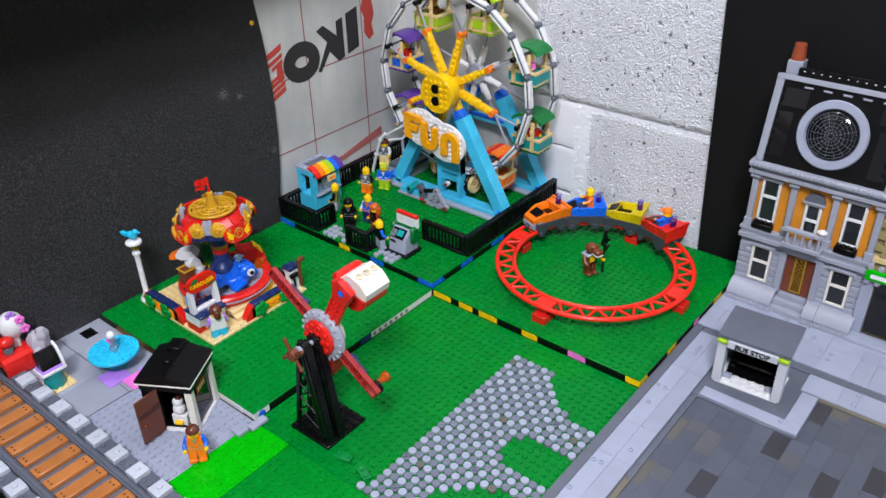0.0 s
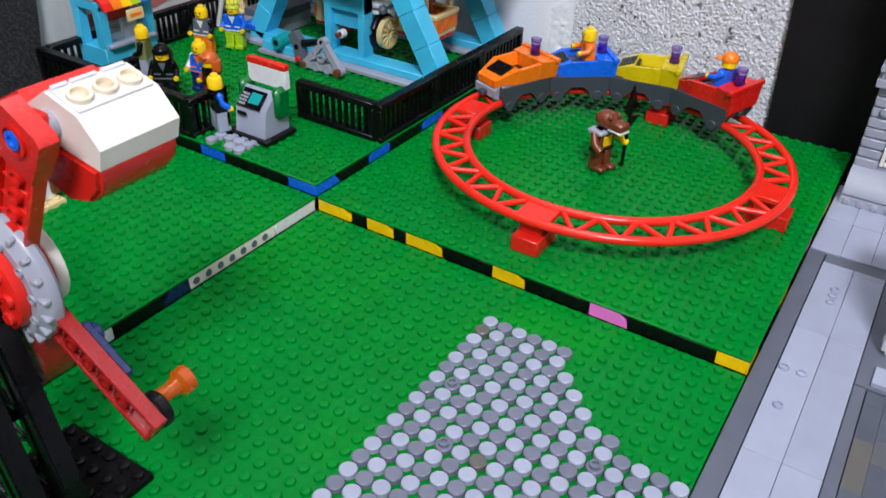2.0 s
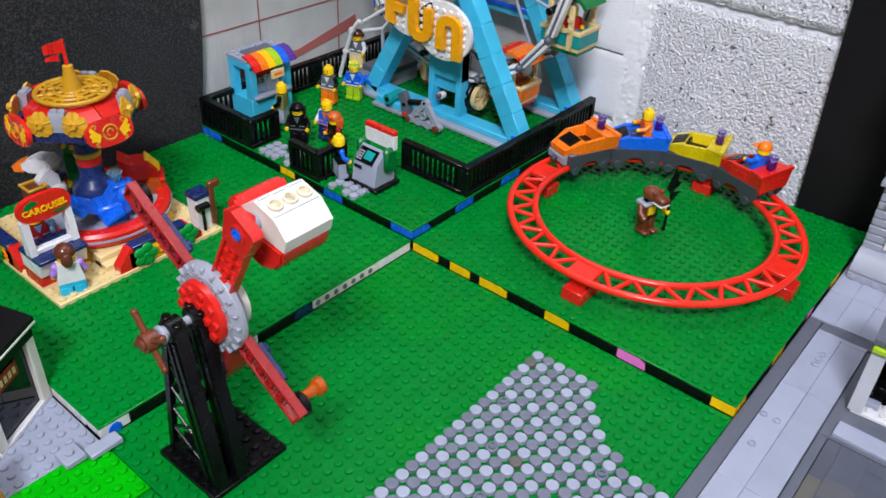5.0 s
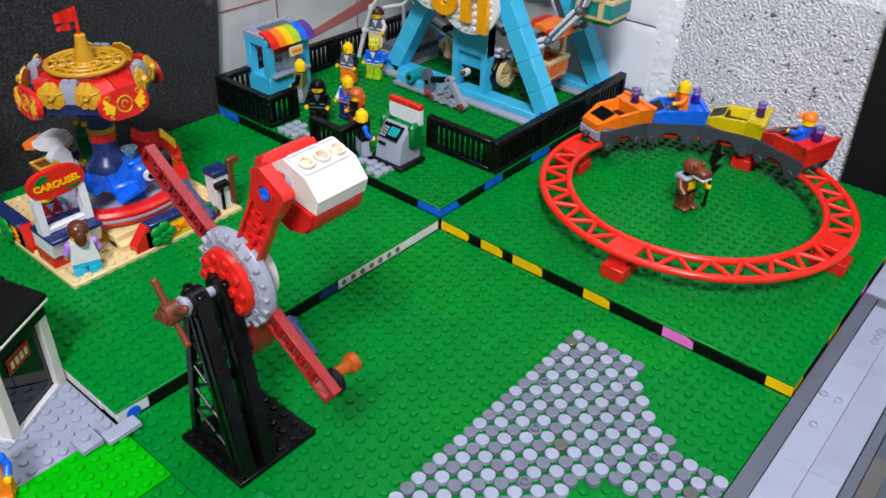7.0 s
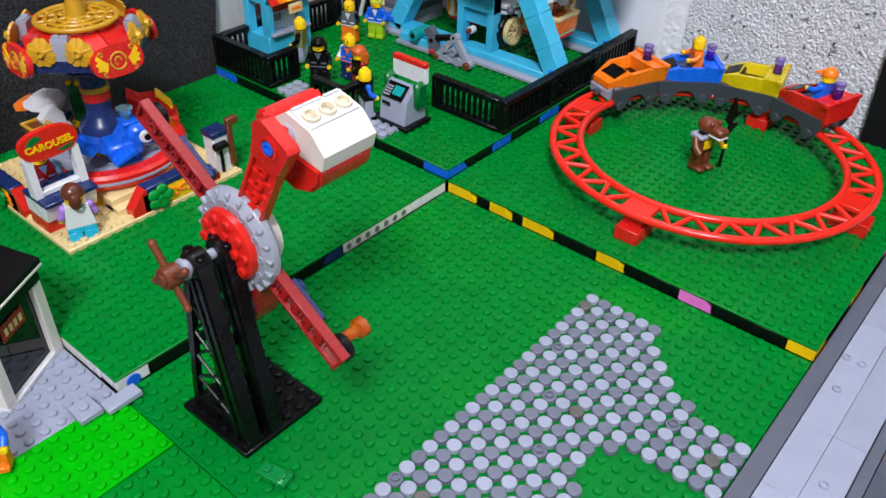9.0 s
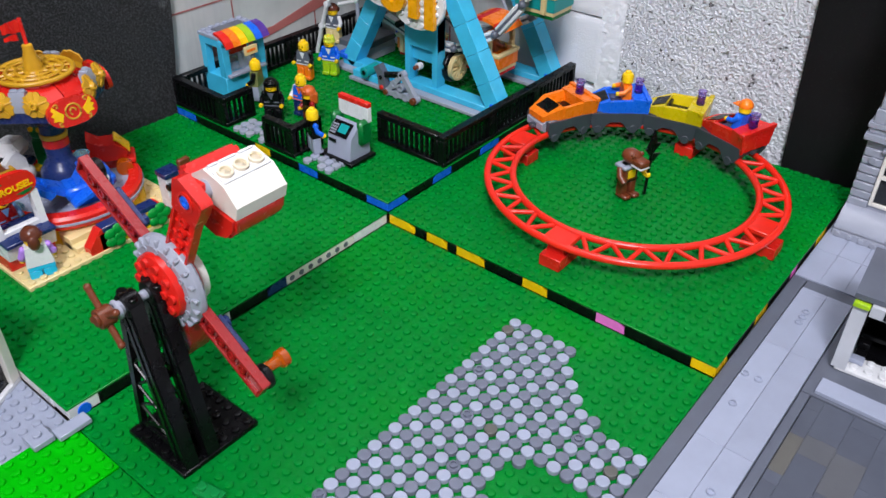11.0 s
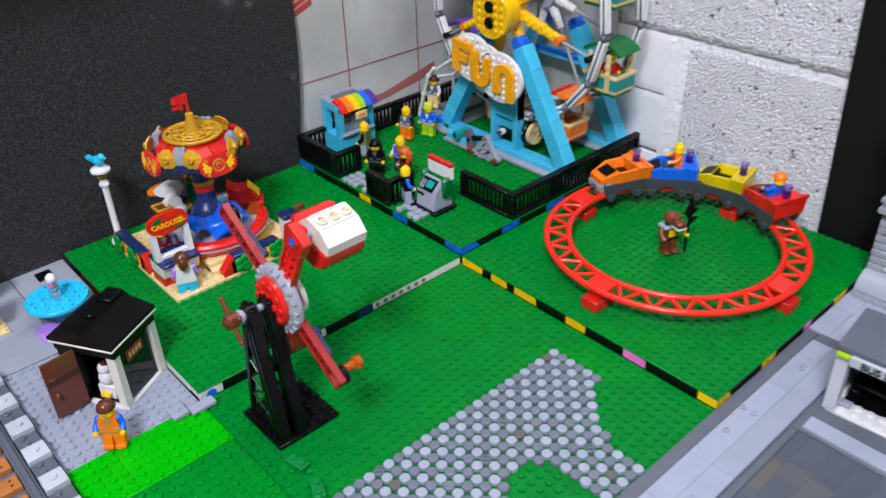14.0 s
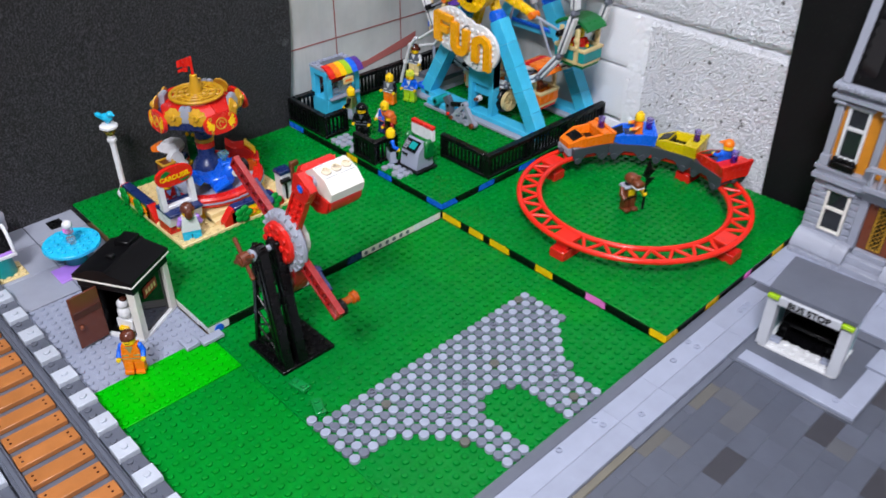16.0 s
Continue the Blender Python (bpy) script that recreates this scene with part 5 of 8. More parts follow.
# boarding steps with white handrails, clutter at the wheel's foot
steps = thing("boarding_steps", (-26.6, 23.4, Z2 + 0.21), label="grey boarding steps with white bent handrails", category="steps")
for k in range(3):
    part("step", Shape().box(-3 + k, -2, 0.8 * k, 3, 4, 0.8 * k + 0.8, 0.06), LGREY if k < 2 else DGREY, steps)
part("handrail", Shape().tube([(-4.2, -2.8, 0.0), (-4.1, -2.8, 0.5), (-3.0, -2.8, 3.7), (-1.8, -2.8, 6.7), (-0.6, -2.8, 8.1), (-0.2, -2.8, 8.0)], 0.27, 8), WHITE, steps, "white bent tube rail")
part("handrail", Shape().tube([(-0.4, -2.4, 7.9), (2.4, -2.4, 9.8), (4.2, -2.4, 11.0), (4.6, -2.4, 9.8), (3.0, -2.4, 8.0), (-0.2, -2.4, 6.9)], 0.24, 8), WHITE, steps, "white bent tube rail")
part("rail_post", Shape().tube([(2.9, -2.2, 0.0), (2.9, -2.3, 5.0), (2.9, -2.4, 8.0)], 0.24, 8), LGREY, steps, "grey rail post")
for z in (3.7, 6.7):
    part("rail_joint", Shape().cyl(-3.0 + (z - 3.7) * 0.4, -3.1, z, 0.38, 0.6, "y", 12), WHITE, steps)
part("nozzle", Shape().cyl(-0.8, 1, 2.4, 0.3, 1.0, "x", 10), YELLOW, steps, "yellow peg")
gear = thing("drive_mechanism", (-15.4, 16.6, Z2 + 0.21), label="grey and teal drive mechanism in front of the wheel", category="mechanism")
part("deck", Shape().box(-6.5, 0.6, 0, -0.4, 3.4, 0.4, 0.05), LGREY, gear)
part("housing", Shape().box(-6.2, 1.0, 0.4, -1.6, 2.9, 1.2, 0.06), AZURE, gear, "azure housing")
part("roller", Shape().cyl(-3.6, 0.2, 1.7, 0.62, 2.3, "y", 16), TEAL, gear, "teal roller")
part("roller_bore", Shape().cyl(-3.6, 0.14, 1.7, 0.3, 0.1, "y", 12), BLACK, gear, "dark bore of the roller")
part("link_arm", Shape().ribbon([(-1.6, 3.1), (-0.95, 2.2), (-0.75, 0.4)], 0.5, 0.2, 1.0, "y"), DGREY, gear, "dark grey bent link arm")
part("link_bore", Shape().cyl(-0.95, 0.12, 1.9, 0.26, 0.1, "y", 12), BLACK, gear)
part("link_peg", Shape().cyl(-0.8, 0.0, 0.75, 0.26, 0.3, "y", 12), RED, gear, "red peg")
part("black_rod", Shape().tube([(-0.6, 0.6, 2.2), (2.1, 0.6, 2.9)], 0.36, 10), BLACK, gear, "black rod")
corners = [(-0.2, 0.35), (4.0, 0.45), (2.1, 2.9)]
for i in range(3):
    part("truss_beam", Shape().ribbon([corners[i], corners[(i + 1) % 3]], 0.3, 0.28 + 0.01 * i, 0.86 - 0.01 * i, "y"), LGREY, gear, "pale grey truss beam")
for x, z in corners + [(1.2, 0.4), (2.6, 0.42), (0.95, 1.55), (1.9, 1.35)]:
    part("truss_eye", Shape().lathe([(0.24, 0.0), (0.46, 0.0), (0.46, 0.7), (0.24, 0.7), (0.24, 0.0)], x, 0.22, z, 16, 0, "y"), LGREY, gear, "round eye of the truss")
part("crank_peg", Shape().cyl(4.0, -0.15, 0.45, 0.4, 0.9, "y", 12), BROWN, gear, "brown crank peg")
part("crank_peg", Shape().cyl(-0.2, 0.0, 0.35, 0.32, 0.8, "y", 12), BROWN, gear, "brown crank peg")

# ---- ticket booth ----
booth = thing("ticket_booth", (-29.8, 7.2, Z2 + 0.21), label="azure ticket booth with a rainbow striped awning", category="kiosk")
part("counter", Shape().box(-1.9, -2.9, 0, 1.9, 2.9, 2.6, 0.08), AZURE, booth, "azure lower wall")
part("shelf", Shape().box(1.5, -2.6, 2.6, 2.4, 2.6, 2.9, 0.05), PALE, booth, "pale serving shelf")
for x in (-1.45, 1.45):
    for y in (-2.45, 2.45):
        part("post", Shape().box(x - 0.45, y - 0.45, 2.6, x + 0.45, y + 0.45, 6.4, 0.05), AZURE, booth)
for y in (-2.95, 2.0):
    part("header", Shape().box(-1.9, y, 6.0, 1.9, y + 0.95, 6.8, 0.05), AZURE, booth)
part("roof", Shape().box(-2.0, -3.0, 6.8, 1.5, 3.0, 7.2, 0.05).studs(-2, -3, 1, 6, 7.2).studs(-1, -3, 2, 1, 7.2).studs(-1, 2, 2, 1, 7.2), PALE, booth, "pale studded roof")
part("roof_tile", Shape().box(-0.95, -1.9, 7.2, 0.95, 1.9, 7.35, 0.03), DGREY, booth, "smooth grey roof tile")
for k, col in enumerate((RED, ORANGE, YELLOW, LIME, BLUE, PURPLE)):
    aw = Shape()
    for i in range(4):
        q0, q1 = math.radians(90 - 18 * i), math.radians(90 - 18 * (i + 1))
        aw.prism([(0.9 + 2.2 * math.cos(q0), 5.6 + 2.0 * math.sin(q0)), (0.9 + 2.2 * math.cos(q1), 5.6 + 2.0 * math.sin(q1)),
                  (0.9 + 1.95 * math.cos(q1), 5.6 + 1.75 * math.sin(q1)), (0.9 + 1.95 * math.cos(q0), 5.6 + 1.75 * math.sin(q0))], -3 + k + 0.02, -2 + k - 0.02, "y")
    part("awning_strip", aw, col, booth)
part("ticket_sign", Shape().box(3.0, -0.9, 4.9, 3.2, 0.9, 5.9, 0.05), TAN, booth, "small cream sign")
part("sign_bar", Shape().box(3.19, -0.6, 5.25, 3.24, 0.6, 5.55, 0.01), ORANGE, booth, "orange bar of lettering")
part("window_pane", Shape().box(1.2, -1.9, 2.9, 1.3, 1.9, 4.6, 0.02), CLEAR, booth, "clear pane")
part("shelf_goods", Shape().cyl(-0.3, -1.2, 2.6, 0.35, 1.4, "z", 10).ball(-0.3, -1.2, 4.2, 0.4, seg=10).box(0.2, 0.2, 2.6, 1.0, 1.6, 4.6, 0.1), [WHITE], booth, "white goods inside")
part("red_drape", Shape().box(-0.2, -1.2, 4.6, 1.0, 1.2, 5.4, 0.1), RED, booth, "red box inside")

# ---- cash machine ----
atm = thing("cash_machine", (-9.0, 4.0, Z2 + 0.21), label="pale grey cash machine with a green side and red-topped sign", category="cash machine")
atm.scale = (0.92, 0.92, 0.95)
part("plinth", Shape().box(-2.4, -2.0, 0, 2.5, 1.8, 0.35, 0.05), BLACK, atm, "black plinth")
part("cabinet", Shape().prism([(-1.6, 0.35), (1.5, 0.35), (1.5, 2.6), (0.2, 4.0), (-1.2, 2.7)], -1.5, 1.9, "x"), PALE, atm)
part("keypad", Shape().box(-1.3, -1.35, 0, 1.3, 0.35, 0.15, 0.03, 0, turn(42, 0, 0, (0, -0.35, 3.55))), BLACK, atm, "black keypad panel")
part("screen", Shape().box(-0.2, -0.95, 0.15, 1.0, 0.05, 0.2, 0.02, 0, turn(42, 0, 0, (0, -0.35, 3.55))), TEAL, atm, "green glowing screen")
kp = Shape()
for i in range(3):
    for j in range(4):
        kp.box(-1.15 + i * 0.28, -1.2 + j * 0.3, 0.15, -0.95 + i * 0.28, -1.0 + j * 0.3, 0.2, 0.01, 0, turn(42, 0, 0, (0, -0.35, 3.55)))
part("keys", kp, LGREY, atm)
part("slot", Shape().box(-1.1, -1.66, 2.0, -0.1, -1.5, 2.3, 0.02), BLACK, atm, "dark card slot")
for x in (-2.0, 1.9):
    part("green_wing", Shape().box(x - 0.4, -0.2, 1.6 if x > 0 else 2.6, x + 0.5, 1.5, 4.3, 0.3), DKGREEN, atm, "rounded green side")
part("sign_board", Shape().box(-1.9, 0.9, 4.0, 2.4, 1.5, 5.6, 0.05), WHITE, atm, "white sign")
part("sign_top", Shape().box(-1.9, 0.88, 5.6, 2.4, 1.52, 6.1, 0.05), RED, atm, "red strip on the sign")
for x0, y0, n in ((-11.6, 0.0, 4), (-22.3, 0.0, 5)):
    pv = thing("round_tile_patch", (x0, y0, Z2), label="patch of pale and grey round tiles on the plate", category="paving", group="tile patches")
    for i in range(n):
        for j in range(3):
            if (i * 3 + j * 5 + n) % 7 == 0:
                continue
            part("round_tile", Shape().cyl(i + 0.5, j + 0.5, 0, 0.47, 0.42, "z", 14), PALE if (i + j) % 2 else LGREY, pv)
toy_figure("bald yellow toy figure in black with pale legs", (-11.8, 2.2, Z2 + 0.42), 155, BLACK, PALE, None, arms=BLUE, trim=PALE)
toy_figure("toy figure in a black police suit with black hair", (-20.4, 4.4, Z2 + 0.21), 35, BLACK, BLACK, BLACK, "long", trim=DGREY)
toy_figure("bald yellow toy figure in olive and pale trousers", (-25.9, 6.9, Z2 + 0.21), -60, OLIVE, PALE, None, arms=BLACK, trim=BLACK)
toy_figure("bald yellow toy figure in a blue vest", (-19.0, 7.3, Z2 + 0.21), 10, BLUE, NAVY, None, arms=WHITE, trim=ORANGE)
toy_figure("toy figure with long copper hair and a dark coat", (-16.0, 5.6, Z2 + 0.21), -20, BLACK, DKRED, HAIR_RED, "long", arms=DKRED)
toy_figure("bald yellow toy figure in orange trousers and dark vest", (-26.0, 14.2, Z2 + 0.21), 15, DGREY, ORANGE, None, arms=BLACK, trim=WHITE)
toy_figure("blond toy figure in blue stripes and lime trousers", (-24.6, 17.0, Z2 + 0.21), 20, BLUE, LIME, LIMEHAIR, "messy", trim=WHITE)
toy_figure("toy figure with brown hair in grey and cream on the steps", (-28.6, 21.6, Z2 + 1.9), 15, DGREY, TAN, HAIR_BROWN, "cap", arms=WHITE, trim=WHITE)

# ---- carousel ----
KX, KY = -22.2, -18.1
tan_base = Shape().box(-29.8, -27, Z1, -13.8, -11, Z1 + 0.4, 0.05)
stud_field(tan_base, -29.8, -27, 16, 16, Z1 + 0.4)
carousel = thing("carousel", (0, 0, 0), label="toy carousel on a tan plate, red roof and golden dish", category="carousel")
part("tan_plate", tan_base, TAN, carousel, "tan studded base plate")
ZB = Z1 + 0.4
part("plinth", Shape().lathe([(6.25, 0), (6.2, 0.35), (5.9, 0.9), (5.7, 1.4)], KX, KY, ZB, 40), YELLOW, carousel, "round yellow plinth")
deck = part("deck_ring", Shape().lathe([(5.0, 0), (6.2, 0.05), (6.35, 0.4), (6.35, 1.0), (6.1, 1.25), (5.2, 1.25), (5.1, 0.6)], KX, KY, ZB + 1.35, 40), RED, carousel, "red rounded deck rim")
part("deck_stripe", Shape().lathe([(6.3, 0), (6.42, 0.02), (6.42, 0.22), (6.3, 0.24)], KX, KY, ZB + 1.8, 40), PALE, deck, "pale stripe round the rim")
floor_s = Shape().cyl(KX, KY, ZB + 1.3, 5.15, 0.6, "z", 32)
for i in range(-5, 5):
    for j in range(-5, 5):
        if (i + 0.5) ** 2 + (j + 0.5) ** 2 < 22 and (i + 0.5) ** 2 + (j + 0.5) ** 2 > 6:
            floor_s.stud(KX + i + 0.5, KY + j + 0.5, ZB + 1.9)
part("deck_floor", floor_s, LGREY, carousel, "grey studded deck")
part("pedestal", Shape().cyl(KX, KY, ZB + 1.45, 1.7, 1.9, "z", 24), YELLOW, carousel, "yellow round pedestal")
col = part("column", Shape().lathe([(1.75, 0), (1.95, 0.3), (1.9, 0.8), (1.6, 1.3), (1.2, 1.8), (1.05, 2.1), (1.0, 5.4), (2.0, 5.8), (2.4, 6.2)], KX, KY, ZB + 3.3, 24), NAVY, carousel, "dark blue turned column")
part("collar", Shape().lathe([(0.97, 0), (1.1, 0.05), (1.1, 0.75), (0.97, 0.8)], KX, KY, ZB + 6.4, 20), RED, col, "red collar")
part("collar", Shape().lathe([(0.97, 0), (1.15, 0.05), (1.15, 0.45), (0.97, 0.5)], KX, KY, ZB + 7.2, 20), GOLD, col, "gold collar")
ZC = 12.0
part("canopy_skirt", Shape().cyl(KX, KY, ZC + 0.05, 4.3, 0.8, "z", 8), NAVY, carousel, "dark blue canopy skirt")
part("canopy_core", Shape().cyl(KX, KY, ZC + 0.6, 3.7, 0.5, "z", 8).cyl(KX, KY, ZC + 1.0, 2.5, 1.3, "z", 16), RED, carousel, "red canopy core")
for k in range(8):
    q0, q1 = math.radians(45 * k + 1), math.radians(45 * k + 44)
    ring_pts = [(r * math.cos(q), r * math.sin(q), h) for r, h in ((4.5, 1.0), (4.4, 1.35), (2.7, 2.35)) for q in (q0, q1)]
    low_pts = [(x * 0.92, y * 0.92, z - 0.3) for x, y, z in ring_pts]
    pts8 = [(KX + x, KY + y, ZC + z) for x, y, z in ring_pts + low_pts]
    part("canopy_panel", Shape().add(pts8, [[0, 1, 3, 2], [2, 3, 5, 4], [6, 8, 9, 7], [8, 10, 11, 9], [0, 2, 8, 6], [2, 4, 10, 8], [1, 7, 9, 3], [3, 9, 11, 5], [0, 6, 7, 1], [4, 5, 11, 10]]), RED, carousel, "sloping red canopy panel")
dish = part("golden_dish", Shape().tube([(KX + 2.95 * math.cos(i * math.pi / 18), KY + 2.95 * math.sin(i * math.pi / 18), ZC + 2.7) for i in range(36)], 0.22, 8, closed=True), GOLD, carousel, "pierced golden dish on the roof")
for r in (2.2, 1.45, 0.8):
    part("dish_ring", Shape().tube([(KX + r * math.cos(i * math.pi / 18), KY + r * math.sin(i * math.pi / 18), ZC + 2.8) for i in range(36)], 0.14, 6, closed=True), GOLD, dish)
for k in range(16):
    q0, q1 = k * math.pi / 8, k * math.pi / 8 + (0.35 if k % 2 else -0.35)
    part("dish_rib", Shape().tube([(KX + 0.7 * math.cos(q0), KY + 0.7 * math.sin(q0), ZC + 2.8), (KX + 2.9 * math.cos(q1), KY + 2.9 * math.sin(q1), ZC + 2.7)], 0.12, 6), GOLD, dish)
part("dish_cap", Shape().cyl(KX, KY, ZC + 2.3, 2.6, 0.3, "z", 28), GOLD, carousel)
part("spire", Shape().lathe([(0.75, 0), (0.7, 0.4), (0.42, 1.7), (0.42, 2.0), (0.25, 2.1)], KX, KY, ZC + 2.9, 16), GOLD, carousel, "gold spire")
flag = Shape().tube([(KX, KY, ZC + 5.0), (KX, KY, ZC + 7.1)], 0.16, 8)
fa = turn(0, 0, 215, (KX, KY, 0))
for i in range(5):
    x0, x1 = 0.1 + i * 0.34, 0.1 + (i + 1) * 0.34
    w0, w1 = 0.22 * math.sin(i * 1.2), 0.22 * math.sin((i + 1) * 1.2)
    for lo, hi in ((ZC + 6.0, ZC + 7.0), (ZC + 5.4, ZC + 5.95)):
        if lo < ZC + 5.6 and i < 1:
            continue
        flag.add([(x0, w0 - 0.08, lo - i * 0.08), (x1, w1 - 0.08, lo - i * 0.1), (x1, w1 - 0.08, hi - i * 0.16), (x0, w0 - 0.08, hi - i * 0.12),
                  (x0, w0 + 0.08, lo - i * 0.08), (x1, w1 + 0.08, lo - i * 0.1), (x1, w1 + 0.08, hi - i * 0.16), (x0, w0 + 0.08, hi - i * 0.12)],
                 [[0, 1, 2, 3], [7, 6, 5, 4], [0, 4, 5, 1], [3, 2, 6, 7], [1, 5, 6, 2], [4, 0, 3, 7]], 0, False, fa)
part("flag", flag, RED, carousel, "small red swallow-tailed flag")
for k in range(4):
    xf = turn(0, 0, 90 * k - 2, (KX, KY, ZC + 0.75))
    pan = Shape()
    pts = [(math.copysign(abs(math.cos(i * math.pi / 12)) ** 0.75, math.cos(i * math.pi / 12)) * 2.05, math.copysign(abs(math.sin(i * math.pi / 12)) ** 0.8, math.sin(i * math.pi / 12)) * 1.15) for i in range(24)]
    tilt = xf @ turn(0, -8, 0, (5.1, 0, 0))
    pan.prism(pts, -0.2, 0.2, "x", 0, tilt)
    plaque = part("plaque", pan, RED, carousel, "red oval plaque")
    orn = Shape().tube([(0.2, 0.62 * math.cos(i * math.pi / 8), 0.62 * math.sin(i * math.pi / 8)) for i in range(16)], 0.09, 6, closed=True, xf=tilt)
    orn.tube([(0.2, 0.25 * math.cos(q * 0.7), 0.3 * math.sin(q * 0.7)) for q in range(7)], 0.08, 6, xf=tilt)
    for sy in (-1, 1):
        for r0, zc, a0 in ((0.22, 0.72, 0.4), (0.2, -0.72, 4.0)):
            orn.tube([(0.2, sy * (1.22 + r0 * (1 - 0.1 * q) * math.cos(a0 + q * 0.8)), zc + r0 * (1 - 0.1 * q) * math.sin(a0 + q * 0.8)) for q in range(7)], 0.075, 6, xf=tilt)
        wing = [(sy * y, z) for y, z in ((0.8, 0.0), (1.15, 0.3), (1.55, 0.8), (1.72, 0.5), (1.55, 0.3), (1.82, 0.1), (1.6, -0.1), (1.72, -0.4), (1.35, -0.42), (1.05, -0.62))]
        part("plaque_wing", Shape().prism(wing if sy > 0 else wing[::-1], 0.18, 0.26, "x", 0, tilt), YELLOW, plaque, "golden painted wing")
    part("plaque_trim", orn, GOLD, plaque, "golden painted scrollwork")
    xg = turn(0, 0, 90 * k - 47, (KX, KY, ZC + 1.75))
    for sy in (-1.3, 1.3):
        fl = Shape()
        at = xg @ turn(0, -10, 0, (4.75, sy, 0))
        for i in range(5):
            q = i * 2 * math.pi / 5 + 0.3
            leaf = at @ turn(math.degrees(q), 0, 0) @ turn(0, 0, 16)
            fl.prism([(0.15, -0.18), (0.45, -0.46), (0.8, -0.52), (1.04, -0.34), (1.1, -0.14), (1.0, 0.0), (1.1, 0.14), (1.04, 0.34), (0.8, 0.52), (0.45, 0.46), (0.15, 0.18)], -0.09, 0.09, "x", 0, leaf)
            fl.tube([(0.12, 0.2, 0.0), (0.13, 0.6, 0.0), (0.1, 0.95, 0.0)], 0.07, 6, 0, xf=leaf)
        fl.lathe([(0.4, 0), (0.4, 0.2), (0.28, 0.42), (0.16, 0.42), (0.16, 0.25)], -0.1, 0, 0, 12, 0, "x", at)
        part("gold_flower", fl, GOLD, carousel, "gold flower ornament")
    part("bracket", Shape().prism([(3.6, 0.8), (3.8, -0.7), (4.6, -0.7), (4.6, 0.2), (4.3, 0.9)], -0.62, 0.62, "y", 0, xg).stud(3.95, 0.3, 0.8, 0, xg).stud(3.95, -0.3, 0.8, 0, xg), LGREY, carousel, "pale grey bracket")
    part("valance", Shape().box(4.0, -2.2, -1.7, 4.5, 2.2, -0.7, 0.08, 0, xg), NAVY, carousel, "dark blue valance")
# rides on the deck
ZD = ZB + 2.1
whale = thing("carousel_whale", (-19.2, -18.5, ZD + 0.65), 78, "blue toy whale seat on the carousel deck", "ride seat", "carousel seats")
wb = Shape().box(-1.4, -1.2, 0.0, 1.5, 1.2, 1.3, 0.25).box(0.4, -1.25, 0.5, 2.6, 1.25, 2.5, 0.45).prism([(-0.4, 1.2), (0.6, 1.2), (0.6, 2.4)], -0.9, 0.9, "y")
wb.box(2.2, -1.0, 0.2, 3.0, 1.0, 1.5, 0.35)
part("body", wb, BLUE, whale)
part("mount", Shape().box(-1.0, -0.8, -0.85, 1.2, 0.8, 0.05, 0.05), BLUE, whale)
part("saddle_block", Shape().box(0.3, -0.8, 2.4, 1.6, 0.8, 2.75, 0.08), BLUE, whale)
part("tail", Shape().prism([(-1.2, 0.4), (-1.2, 1.3), (-2.6, 2.1), (-3.0, 1.6)], -0.8, 0.8, "y").prism([(-2.2, 1.5), (-3.6, 2.5), (-4.0, 2.3), (-2.8, 1.1)], -1.6, -0.1, "y").prism([(-2.2, 1.5), (-3.6, 2.5), (-4.0, 2.3), (-2.8, 1.1)], 0.1, 1.6, "y"), BLUE, whale)
part("fin", Shape().prism([(0.6, 0.9), (-1.3, 0.2), (-1.1, 0.5), (0.4, 1.2)], -2.5, -1.15, "y"), BLUE, whale)
part("fin", Shape().prism([(0.6, 0.9), (-1.3, 0.2), (-1.1, 0.5), (0.4, 1.2)], 1.15, 2.5, "y"), BLUE, whale)
part("spout", Shape().cyl(0.9, 0, 2.75, 0.25, 0.3, "z", 10).lathe([(0.3, 0), (0.6, 0.45), (0.68, 0.75), (0.5, 0.75), (0.3, 0.35)], 0.9, 0, 3.0, 12), CLEAR_BLUE, whale, "clear blue spout")
for sy in (-1, 1):
    eye = part("eye_tile", Shape().cyl(1.75, sy * 1.3 - 0.1, 1.5, 0.55, 0.2, "y", 18), WHITE, whale, "round white eye tile")
    part("pupil", Shape().cyl(1.85, sy * 1.42 - 0.06, 1.45, 0.3, 0.12, "y", 14), BLACK, eye, "black pupil")
swan = thing("carousel_swan", (-26.8, -20.1, ZD), 215, "white toy swan seat with an orange beak", "ride seat", "carousel seats")
part("body", Shape().box(-1.2, -0.9, 0, 1.0, 0.9, 1.3, 0.3).prism([(-0.2, 1.2), (0.8, 1.2), (0.7, 2.7), (-0.3, 2.7)], -0.45, 0.45, "y"), WHITE, swan)
part("head", Shape().prism([(-0.9, 2.6), (1.1, 2.6), (1.7, 2.9), (1.7, 3.4), (0.6, 4.0), (-0.7, 4.0), (-1.2, 3.3)], -0.85, 0.85, "y"), WHITE, swan, "white wedge head")
part("beak", Shape().prism([(1.72, 2.5), (2.7, 2.4), (2.8, 3.0), (1.72, 3.6)], -0.55, 0.55, "y"), ORANGE, swan, "orange beak")
part("saddle", Shape().box(-1.3, -1.0, 1.3, -0.2, 1.0, 2.0, 0.1), NAVY, swan, "dark blue saddle")
horse = thing("carousel_horse", (-24.8, -21.0, ZD + 0.25), 270, "white toy horse head beside a brown chest seat", "ride seat", "carousel seats")
